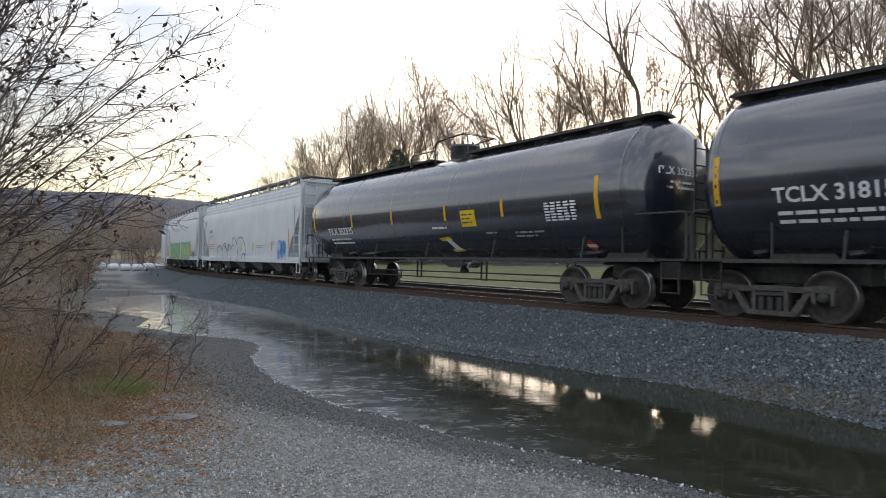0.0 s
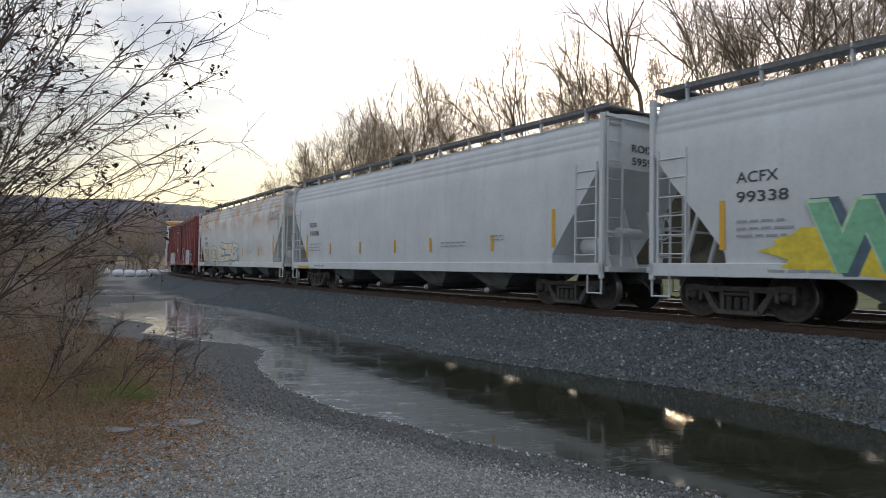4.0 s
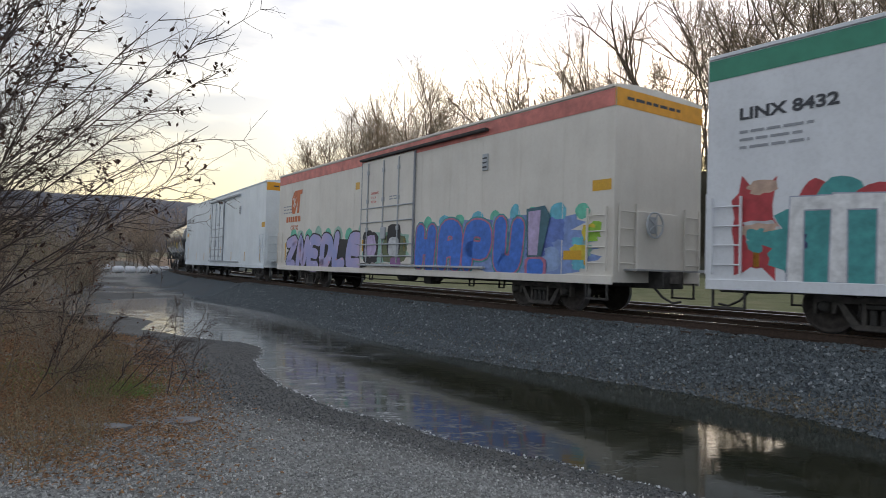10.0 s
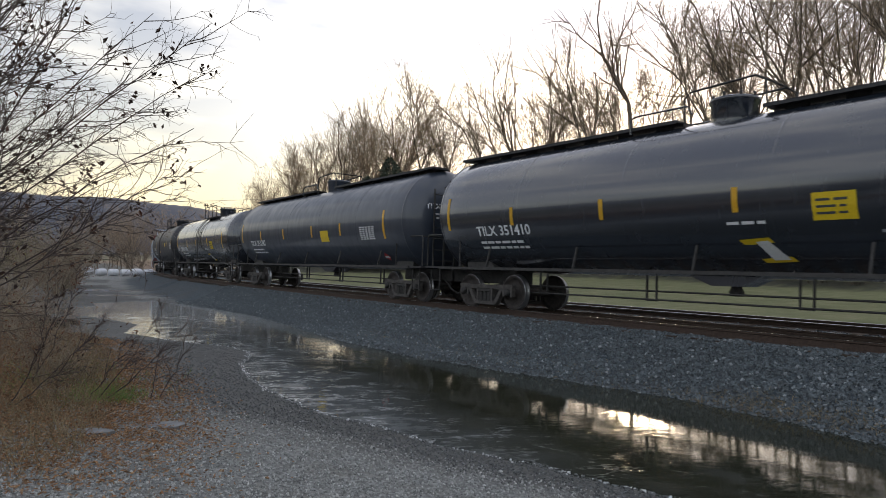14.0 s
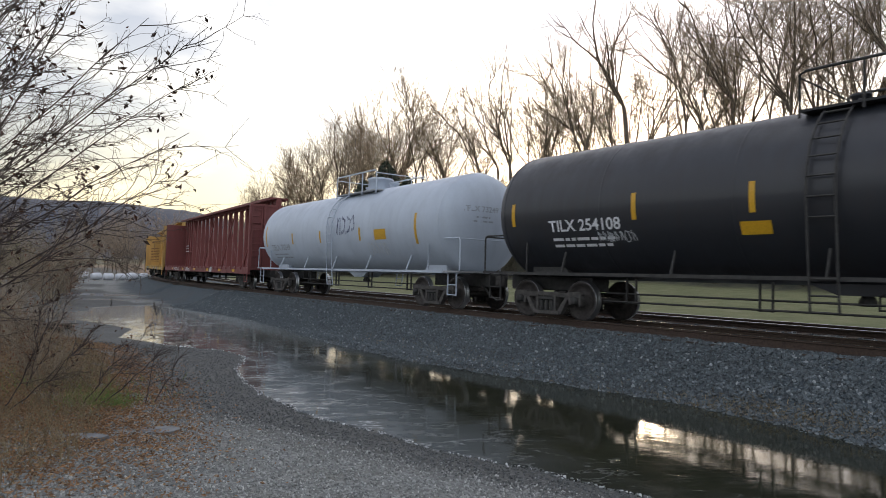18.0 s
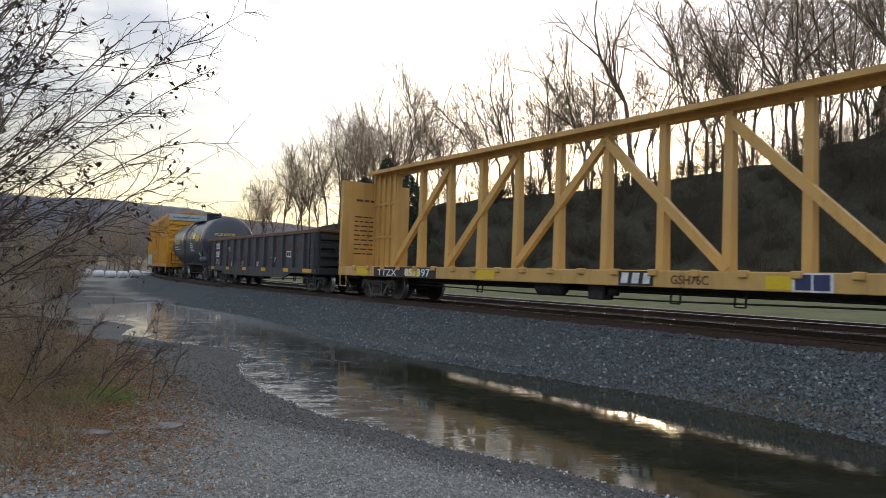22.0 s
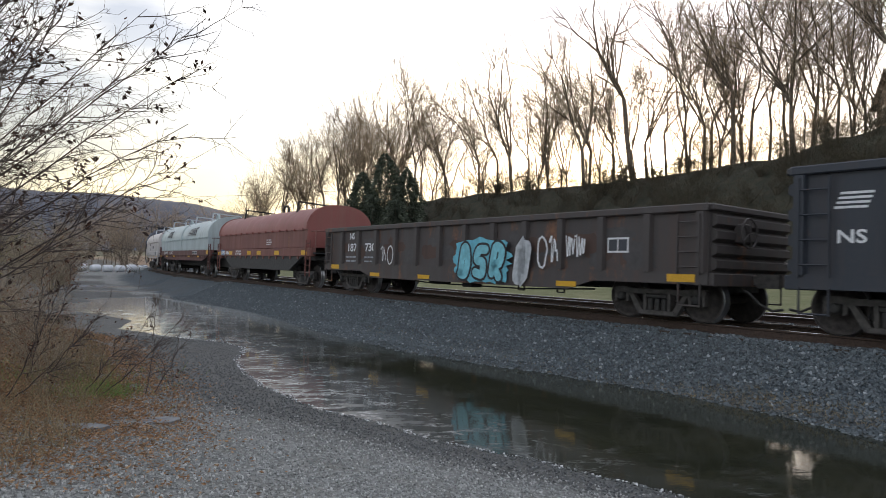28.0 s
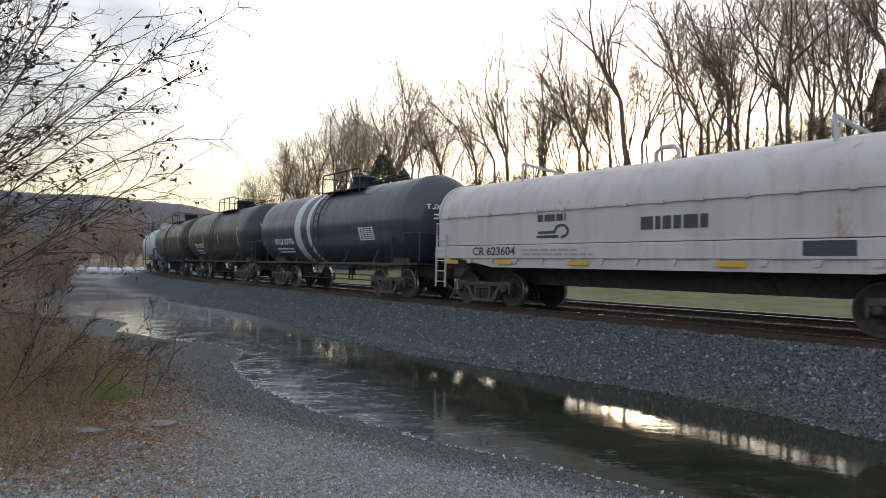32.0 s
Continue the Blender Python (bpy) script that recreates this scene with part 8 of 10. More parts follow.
    for u in (-hl + 0.05, -hl + 2.1, -hl + 5.0, -hl + 6.4, hl - 4.0, hl - 1.0):
        panel("reflector", [(u, u + 0.55, 1.30, 1.48)], M_YMARK, ro, pl, 0.007)
    lettering("car_number", "CWRO 164561", -hl + 0.75, 1.31, 0.2, M_WHITEMARK, ro, pl, 0.010, 1.38, 0.010, 0.0, "", 0.19)
    panel("number_field", [(-hl + 0.70, -hl + 1.32, 1.275, 1.535)], M_BLUELOGO, ro, pl, 0.006, "blue field behind the car mark")
    lettering("load_line", "LMT 233200", -hl + 3.25, 1.42, 0.1, M_WHITEMARK, ro, pl, 0.010, 0.86, 0.003, 0.0, "", 0.10)
    lettering("load_line", "LT WT 52800", -hl + 3.15, 1.28, 0.1, M_WHITEMARK, ro, pl, 0.010, 0.96, 0.003, 0.0, "", 0.10)
    small_print(1.2, 1.95, 0.7, 3, ro, flat_side(1.445), M_WHITEMARK, 0.04, 0.1, 163)
    ro, hl, pl = coil_car(-391.3, -408.5, M_MINT, M_MINT, M_BROWNSILL, 2, "coil car with two pale green hoods on a brown frame", 3.55, 2.34, 171, 2.9, M_BROWNSILL, 0.94)
    place = flat_side(1.452)
    hood = lambda u, v, lift: (u, -(1.44 * max(0.05, math.cos(math.asin(min(0.99, max(0.0, (v - 2.34) / 1.21) ** 1.087)))) ** 0.82 + lift), v)
    for u0, k in ((-5.9, 0.86), (1.67, 1.15)):
        for i in range(5):
            panel("logo_bar", [(u0 + 0.10 * i * k, u0 + (1.2 + 0.04 * i) * k, 2.56 + 0.095 * i, 2.61 + 0.095 * i)], M_DARKMARK, ro, hood, 0.02)
        strokes("logo_letters", [[(u0 + 1.25 * k, 2.57), (u0 + 1.40 * k, 2.98), (u0 + 1.62 * k, 2.57), (u0 + 1.77 * k, 2.98)], [(u0 + 1.85 * k, 2.58), (u0 + 2.12 * k, 2.58), (u0 + 2.18 * k, 2.76), (u0 + 1.96 * k, 2.80), (u0 + 2.02 * k, 2.98), (u0 + 2.3 * k, 2.98)]], 0.12, M_DARKMARK, ro, hood, 0.022)
    lettering("car_number", "CR 628131", -6.9, 1.32, 0.26, M_WHITEMARK, ro, pl, 0.010, 1.7, 0.008, 0.0, "", 0.22)
    lettering("load_line", "LD LMT  LT WT", -hl + 4.2, 1.45, 0.1, M_WHITEMARK, ro, pl, 0.010, 1.15, 0.002, 0.0, "", 0.08)
    lettering("load_line", "188300  74700", -hl + 4.2, 1.33, 0.1, M_WHITEMARK, ro, pl, 0.010, 1.15, 0.002, 0.0, "", 0.08)
    panel("data_panel", [(3.6, 4.9, 1.33, 1.52)], M_WHITEMARK, ro, pl, 0.008)
    panel("data_panel", [(3.64, 4.22, 1.36, 1.49), (4.28, 4.86, 1.36, 1.49)], M_DARKMARK, ro, pl, 0.011)
    for u in (-hl + 0.1, -hl + 2.8, -hl + 5.6, 2.2, 5.0, hl - 1.2):
        panel("reflector", [(u, u + 0.6, 1.14, 1.24) if u < hl - 2 else (u, u + 0.6, 1.32, 1.55)], M_YMARK, ro, pl, 0.009)
    ro, hl, pl = coil_car(-409.9, -423.35, M_PALEHOOD, M_PALEHOOD, M_PALEHOOD, 1, "weathered white coil car with one long hood", 3.42, 2.40, 181, 1.6, M_PALEHOOD, 1.02)
    small_print(-2.75, 2.12, 1.05, 1, ro, flat_side(1.442), M_DARKMARK, 0.16, 0.3, 182, 0.01)
    small_print(0.14, 1.84, 2.0, 1, ro, flat_side(1.442), M_DARKMARK, 0.26, 0.4, 183, 0.01)
    strokes("logo_wheel", [[(-2.75, 1.76), (-2.1, 1.76)], [(-2.7, 1.86), (-2.2, 1.86)], [(-2.0 + 0.2 * math.cos(a), 1.88 + 0.14 * math.sin(a)) for a in (-1.5, -0.6, 0.3, 1.2, 2.2, 3.1)]], 0.06, M_DARKMARK, ro, flat_side(1.442), 0.01)
    lettering("car_number", "CR 623604", -5.05, 1.32, 0.26, M_DARKMARK, ro, pl, 0.010, 1.6, 0.006, 0.0, "", 0.22)
    small_print(-3.2, 1.42, 2.2, 2, ro, pl, M_FAINT, 0.05, 0.10, 184)
    panel("data_panel", [(3.3, 4.1, 1.30, 1.55)], M_DARKMARK, ro, pl, 0.008)
    for u in (-hl + 0.5, -hl + 2.6, -hl + 5.0, 1.8, 4.8):
        panel("reflector", [(u, u + 0.55, 1.10, 1.20)], M_YMARK, ro, pl, 0.009)
    # the tank cars behind
    ro, hl, pl = tank_car(-424.5, -437.7, M_NAVY, "VTGX 07976", "platform", "blue-black tank car with a pale band round its middle", 1.50, 2.48, 2.1, stripes=False, panel_u=3.2, seed=191)
    # two pale rings round the shell, behind its middle
    part("painted_band", MB().lathe([(-2.2, 1.504), (-1.6, 1.504)], "x", 48, c=(0, 0, 2.48)), M_MINT, ro, "pale band round the shell")
    part("painted_band", MB().lathe([(-1.0, 1.504), (-0.7, 1.504)], "x", 48, c=(0, 0, 2.48)), M_MINT, ro)
    tank_car(-438.7, -451.4, M_BROWNBLACK, "TILX 190372", "platform", "dull brown-black tank car", 1.52, 2.50, 1.9, seed=192)
    tank_car(-452.5, -465.2, M_BROWNBLACK, "", "platform", "dusty dark tank car", 1.52, 2.50, 1.9, seed=193)
    tank_car(-466.3, -480.0, M_WHITETANK, "", "platform", "dull white tank car with ladders", 1.52, 2.50, 1.9, seed=194)


train()


# ---- the track ----
def rail_profile():
    return [(-0.075, -0.18), (0.075, -0.18), (0.075, -0.165), (0.012, -0.150), (0.010, -0.045), (0.037, -0.035), (0.037, -0.006), (0.030, 0.0), (-0.030, 0.0), (-0.037, -0.006), (-0.037, -0.035), (-0.010, -0.045), (-0.012, -0.150), (-0.075, -0.165)]


def build_track():
    rust = plain("rusted_rail_side", (0.068, 0.044, 0.033), 0.8, 0.1, 0.35, 25)
    shine = plain("polished_rail_head", (0.66, 0.66, 0.66), 0.22, 1.0, 0.06, 6, 0.03)
    wood = island("creosoted_tie_wood", [(0.0, (0.035, 0.026, 0.020)), (0.5, (0.06, 0.044, 0.033)), (1.0, (0.095, 0.07, 0.052))], 0.9, True, 0.5, 12.0)
    prof = rail_profile()
    for lat0, label in ((0.0, "curved railway track of rusted rails on dark wooden ties"), (-4.95, "second railway track on ballast beside the field")):
        track = tagged(new("railway_track"), label, "railway track", kind="structure")
        ss = np.concatenate([np.arange(-420, -100, 8.0), np.arange(-100, 45, 1.0), np.arange(45, 300, 8.0)])
        for side in (0.7525, -0.7525):
            vs = []
            for s in ss:
                for a, z in prof:
                    vs.append(tuple(float(q) for q in on_line(s, lat0 + side + a, z - (0.0 if lat0 == 0 else 0.02))))
            n = len(prof)
            mb = MB()
            mb.v = vs
            for i in range(len(ss) - 1):
                for j in range(n):
                    mb.f.append([i * n + j, i * n + (j + 1) % n, (i + 1) * n + (j + 1) % n, (i + 1) * n + j])
                    mb.m.append(1 if j in (6, 7, 8) else 0)
                    mb.s.append(False)
            part("rail", mb, [rust, shine], track)
        tie = MB().box(-0.115, 0.115, -1.30, 1.30, -0.36, -0.182, ch=0.008).mesh("tie", wood)
        rnd = random.Random(5)
        lo, hi = (-46, 34) if lat0 == 0 else (-8, 40)
        s = lo
        while s < hi:
            x, y, z = on_line(s, lat0, 0.0)
            t = float(np.interp(s, S_GRID, LINE_T))
            part("tie", tie, None, track, "", Matrix.Translation((float(x), float(y), float(z) + rnd.uniform(-0.01, 0.004))) @ Matrix.Rotation(t + rnd.uniform(-0.01, 0.01), 4, "Z") @ Matrix.Rotation(-BANK, 4, "X"))
            s += 0.53
        me = MB().box(-0.09, 0.09, -0.17, 0.17, -0.184, -0.168, ch=0.004).mesh("tie_plate", rust)
        if lat0 == 0:
            s = 4.0
            while s < 26:
                for side in (0.7525, -0.7525):
                    x, y, z = on_line(s, side, 0.0)
                    t = float(np.interp(s, S_GRID, LINE_T))
                    part("tie_plate", me, None, track, "", Matrix.Translation((float(x), float(y), float(z))) @ Matrix.Rotation(t, 4, "Z") @ Matrix.Rotation(-BANK, 4, "X"))
                s += 0.53


build_track()


# ---- plants ----
M_BARK = plain("grey_brown_bark", (0.20, 0.16, 0.125), 0.9, 0.0, 0.45, 7.0, 0.5)
M_TWIG = island("bare_tan_twigs", [(0.0, (0.28, 0.21, 0.15)), (0.6, (0.42, 0.32, 0.225)), (1.0, (0.55, 0.43, 0.30))], 0.85, False, 0.1)
M_STEM = plain("dark_sapling_bark", (0.095, 0.072, 0.062), 0.75, 0.0, 0.4, 18.0)
M_SHRUB = island("brown_shrub_twigs", [(0.0, (0.11, 0.090, 0.066)), (0.5, (0.25, 0.20, 0.145)), (1.0, (0.50, 0.41, 0.30))], 0.85, False, 0.1)
# shrub twigs again, darkened in colour for the backlit bank
M_BRUSH = island("backlit_bank_brush_twigs", [(0.0, (0.035, 0.032, 0.024)), (0.5, (0.075, 0.064, 0.045)), (1.0, (0.16, 0.125, 0.08))], 0.9, False, 0.1)
M_EVERGREEN = island("dull_evergreen_leaves", [(0.0, (0.028, 0.036, 0.018)), (0.6, (0.05, 0.06, 0.03)), (1.0, (0.10, 0.085, 0.04))], 0.8, False, 0.1)
M_DEADLEAF = island("withered_hanging_leaves", [(0.0, (0.022, 0.016, 0.014)), (0.7, (0.055, 0.030, 0.020)), (1.0, (0.13, 0.055, 0.03))], 0.8, False, 0.2)
M_REDLEAF = island("rust_red_leaves", [(0.0, (0.10, 0.030, 0.018)), (0.6, (0.19, 0.06, 0.03)), (1.0, (0.27, 0.12, 0.05))], 0.8, False, 0.2)
M_OLIVELEAF = island("olive_yellow_leaves", [(0.0, (0.10, 0.115, 0.03)), (0.6, (0.21, 0.215, 0.06)), (1.0, (0.38, 0.33, 0.12))], 0.8, False, 0.2)
M_NEEDLE = island("dark_green_needles", [(0.0, (0.05, 0.062, 0.048)), (0.6, (0.075, 0.095, 0.065)), (1.0, (0.15, 0.17, 0.12))], 0.8, False, 0.1)
M_GRASS = island("green_grass_blades", [(0.0, (0.09, 0.19, 0.03)), (0.6, (0.17, 0.31, 0.06)), (1.0, (0.30, 0.36, 0.10))], 0.7, False, 0.0)
M_STRAW = island("dry_straw", [(0.0, (0.14, 0.105, 0.06)), (0.6, (0.28, 0.21, 0.12)), (1.0, (0.44, 0.35, 0.21))], 0.85, False, 0.0)
M_LITTER = island("fallen_leaves", [(0.0, (0.095, 0.050, 0.028)), (0.3, (0.235, 0.115, 0.055)), (0.7, (0.44, 0.210, 0.092)), (0.92, (0.52, 0.33, 0.18)), (1.0, (0.48, 0.34, 0.21))], 0.85, False, 0.3)
M_GRAVEL = island("crushed_grey_limestone", [(0.0, (0.10, 0.104, 0.098)), (0.5, (0.24, 0.248, 0.238)), (0.9, (0.43, 0.437, 0.42)), (1.0, (0.68, 0.68, 0.66))], 0.9, False, 0.4, 80.0)
M_ICE = island("white_ice_crust", [(0.0, (0.34, 0.35, 0.36)), (0.6, (0.55, 0.56, 0.57)), (1.0, (0.78, 0.79, 0.80))], 0.4, False, 0.2, 50.0)
M_WETGRAVEL = island("damp_dark_gravel", [(0.0, (0.030, 0.032, 0.033)), (0.6, (0.070, 0.076, 0.078)), (0.95, (0.13, 0.138, 0.140)), (1.0, (0.30, 0.31, 0.31))], 0.6, False, 0.4, 80.0)
M_BALLAST = island("blue_grey_ballast_stone", [(0.0, (0.020, 0.028, 0.034)), (0.5, (0.054, 0.073, 0.085)), (0.93, (0.113, 0.142, 0.158)), (1.0, (0.40, 0.43, 0.44))], 0.9, False, 0.4, 60.0)


class Sticks:
    """Many tapered, bent sticks in one mesh."""

    def __init__(self):
        self.v, self.f = [], []

    def stick(self, pts, r0, r1, n=3):
        k, o = len(pts), len(self.v)
        d = (pts[-1] - pts[0])
        if d.length < 1e-6:
            return
        d.normalize()
        u = d.orthogonal().normalized()
        w = d.cross(u)
        ring = [(u * math.cos(2 * math.pi * j / n) + w * math.sin(2 * math.pi * j / n)) for j in range(n)]
        for i, p in enumerate(pts):
            r = r0 + (r1 - r0) * i / (k - 1)
            for q in ring:
                self.v.append((p.x + q.x * r, p.y + q.y * r, p.z + q.z * r))
        for i in range(k - 1):
            for j in range(n):
                a, b = o + i * n + j, o + i * n + (j + 1) % n
                self.f.append((a, b, b + n, a + n))

    def mesh(self, name, mat, smooth=True):
        return raw_mesh(name, np.array(self.v), np.array(self.f), mat, smooth)


def bent(rng, p, d, length, k, wob, lift):
    """Points of a bent stick that tends upwards by lift."""
    pts, d = [p.copy()], d.copy()
    for i in range(k):
        d = (d + Vector((rng.gauss(0, wob), rng.gauss(0, wob), rng.gauss(0, wob) + lift))).normalized()
        pts.append(pts[-1] + d * (length / k))
    return pts, d


def side_way(rng, d, angle):
    """A direction at an angle from d, turned anyhow round it."""
    u = d.orthogonal().normalized()
    w = d.cross(u)
    a = rng.uniform(0, 2 * math.pi)
    return (d * math.cos(angle) + (u * math.cos(a) + w * math.sin(a)) * math.sin(angle)).normalized()


def tree_meshes(seed, height, r0, leaders, fork):
    """A bare tree: a forked trunk, upswept limbs and fine twigs."""
    rng = random.Random(seed)
    trunk, crown = Sticks(), Sticks()
    base, d = Vector((0, 0, -0.4)), Vector((rng.gauss(0, 0.06), rng.gauss(0, 0.06), 1)).normalized()
    stem, d = bent(rng, base, d, height * fork, 6, 0.03, 0.03)
    trunk.stick(stem, r0, r0 * 0.74, 8)
    limbs = []

    def along(pts, f):
        """The point at share f of a bent stick, and its direction there."""
        j = min(int(f * (len(pts) - 1)), len(pts) - 2)
        return pts[j].lerp(pts[j + 1], f * (len(pts) - 1) - j), (pts[j + 1] - pts[j]).normalized()
    for i in range(leaders):
        way = side_way(rng, d, rng.uniform(0.22, 0.62) if leaders > 1 else 0.06)
        ln = height * (1 - fork) * rng.uniform(0.8, 1.0)
        pts, _ = bent(rng, stem[-1], way, ln, 12, 0.14, 0.06)
        r = r0 * (0.58 if leaders > 1 else 0.74)
        trunk.stick(pts, r, r0 * 0.08, 6)
        limbs.append((pts, ln, 10))
        for k in range(7 if leaders > 1 else 14):
            f = rng.uniform(0.05, 0.78)
            p, w = along(pts, f)
            l2 = ln * rng.uniform(0.30, 0.55) * (1.15 - 0.75 * f)
            b, _ = bent(rng, p, side_way(rng, w, rng.uniform(0.5, 0.95)), l2, 7, 0.13, 0.08)
            trunk.stick(b, r * (0.62 - 0.34 * f), 0.018, 4)
            limbs.append((b, l2 * 1.5, 6))
    for i in range(6):
        p = stem[rng.randint(2, 6)]
        l2 = height * rng.uniform(0.13, 0.26)
        pts, _ = bent(rng, p, side_way(rng, Vector((0, 0, 1)), rng.uniform(0.6, 1.1)), l2, 6, 0.16, 0.10)
        trunk.stick(pts, r0 * 0.22, r0 * 0.06, 4)
        limbs.append((pts, l2 * 1.4, 6))
    for pts, size, n1 in limbs:
        for i in range(n1):
            f = rng.uniform(0.10, 1.0)
            p, w = along(pts, f)
            ln = min(size * rng.uniform(0.16, 0.34) * (1.15 - 0.5 * f), height * 0.17)
            b, _ = bent(rng, p, side_way(rng, w, rng.uniform(0.35, 0.95)), ln, 5, 0.14, 0.07)
            crown.stick(b, 0.024 * (1.2 - 0.5 * f), 0.008, 3)
            for k in range(4):
                p2, w2 = along(b, rng.uniform(0.25, 1.0))
                c, _ = bent(rng, p2, side_way(rng, w2, rng.uniform(0.4, 0.9)), ln * rng.uniform(0.28, 0.55), 3, 0.16, 0.06)
                crown.stick(c, 0.009, 0.005, 3)
                for m in range(3):
                    p3, w3 = along(c, rng.uniform(0.2, 1.0))
                    e, _ = bent(rng, p3, side_way(rng, w3, rng.uniform(0.35, 0.9)), ln * rng.uniform(0.12, 0.26), 2, 0.15, 0.06)
                    crown.stick(e, 0.0052, 0.0032, 3)
    return trunk.mesh("trunk", M_BARK), crown.mesh("crown", M_TWIG)


def azimuth_place(az, dist):
    x, y = dist * math.sin(radians(az)), dist * math.cos(radians(az))
    return x, y, float(ground_z(np.array([x]), np.array([y]))[0])


def build_trees():
    kinds = []
    for i, (h, r, ld, fk) in enumerate([(20, 0.17, 3, 0.22), (21, 0.19, 4, 0.20), (19, 0.15, 2, 0.26), (22, 0.25, 3, 0.36), (18, 0.13, 1, 0.20), (19, 0.15, 5, 0.08), (20, 0.15, 4, 0.13)]):
        kinds.append((tree_meshes(300 + i, h, r, ld, fk), h))
    rng = random.Random(8)

    tops = [max(v.co.z for v in cm.vertices) for (tm, cm), h in kinds]

    def plant(kind, az, dist, share, label="tall bare deciduous tree on the wooded bank", group="bare trees on the bank"):
        """share: of the wood's height on this bearing."""
        x, y, z = azimuth_place(az, dist)
        rise = float(np.interp(az, [-42, -22, -19, -16.5, -11.5, -7.7, -0.8, 7.2, 14.5, 18, 25, 40], [0.085, 0.085, 0.070, 0.112, 0.202, 0.262, 0.322, 0.372, 0.405, 0.43, 0.445, 0.47]))
        k = (rise * dist + 1.22 - z) * share / tops[kind]
        tree = tagged(new("bare_tree"), label, "tree", group)
        part("trunk", kinds[kind][0][0], None, tree)
        part("crown", kinds[kind][0][1], None, tree, "fine bare tan twigs")
        tree.matrix_basis = Matrix.Translation((x, y, z)) @ Matrix.Rotation(rng.uniform(0, 6.28), 4, "Z") @ Matrix.Diagonal((k, k, k, 1))
    # the big pair of forked trees and the tall ones beside them
    for az, dist, share, kind in ((17.8, 52, 1.12, 3), (13.8, 53, 1.0, 1), (16.2, 55, 0.9, 0), (10.6, 58, 0.92, 5), (7.6, 60, 1.0, 1), (4.6, 62, 0.9, 0), (2.0, 64, 0.86, 5), (-1.2, 66, 1.0, 2), (-0.4, 68, 0.95, 4),
                                  (-2.4, 70, 0.95, 2), (20.5, 50, 0.8, 2), (22.2, 50, 1.0, 4), (23.4, 49, 1.0, 0), (24.6, 48, 1.05, 6), (25.6, 48, 1.0, 3), (26.8, 50, 1.0, 2), (28.2, 47, 0.9, 4), (29.8, 45, 1.1, 1),
                                  (31.2, 46, 1.0, 0), (32.8, 44, 0.9, 2), (34.6, 44, 1.0, 6), (36.5, 42, 1.0, 3), (38.5, 44, 1.0, 1)):
        plant(kind, az, dist * 1.6, share)
    # the rest of the wood, row behind row
    for i in range(24):
        az = -8.0 + 46.0 * ((i + rng.uniform(-0.4, 0.4)) / 24) ** 0.95
        plant(rng.choice((0, 1, 5, 6, 2)) if az < 19 else rng.choice((2, 4, 4, 0)), az, float(np.interp(az, AZ, HILL_DIST)) + rng.uniform(1, 26), rng.uniform(0.66, 1.0))
    for i in range(20):
        az = -17.6 + 15.0 * (i + rng.uniform(-0.5, 0.5)) / 20
        plant(rng.choice((5, 6, 5, 1)), az, float(np.interp(az, AZ, HILL_DIST)) + rng.uniform(-5, 12), rng.uniform(0.78, 1.02), "bare tree with a dense rounded twiggy crown")
    for i in range(20):
        az = -4.0 + 40.0 * (i + rng.uniform(-0.5, 0.5)) / 20
        plant(rng.choice((4, 4, 2)), az, float(np.interp(az, AZ, HILL_DIST)) + rng.uniform(-3, 14), rng.uniform(0.42, 0.72), "slender young bare tree among taller trees", "young trees on the bank")
    # low woods beyond the gravel, below the ridge
    for i in range(44):
        az = -41 + 21.5 * rng.random()
        dist = rng.uniform(62, 118) if az < -31 else rng.uniform(101, 124)
        plant(rng.choice((5, 6, 0, 1, 4)), az, dist, rng.uniform(0.65, 1.05), "slender bare tree in the brown roadside wood", "bare trees of the roadside wood")


build_trees()


def leaf_cloud(pts, size, rng, mat, name, fold=0.35, dirs=None):
    """Small folded leaves, one at each point."""
    n = len(pts)
    r = np.random.RandomState(rng)
    a = r.normal(size=(n, 3))
    a /= np.linalg.norm(a, axis=1)[:, None]
    if dirs is not None:
        a = dirs + 0.35 * a
        a /= np.linalg.norm(a, axis=1)[:, None]
    b = np.cross(a, r.normal(size=(n, 3)))
    b /= np.linalg.norm(b, axis=1)[:, None] + 1e-9
    c = np.cross(a, b)
    s = (size * r.uniform(0.6, 1.3, n))[:, None]
    p = np.asarray(pts)
    v = np.stack([p - a * s, p + b * s * 0.45 + c * s * fold * 0.4, p + a * s, p - b * s * 0.45 + c * s * fold * 0.4, p - a * s * 0.1 - c * s * fold * 0.3], 1)
    i = np.arange(n)[:, None] * 5
    f = np.concatenate([i + np.array([[0, 1, 4]]), i + np.array([[1, 2, 4]]), i + np.array([[2, 3, 4]]), i + np.array([[3, 0, 4]])])
    return raw_mesh(name, v.reshape(-1, 3), f, mat, False)


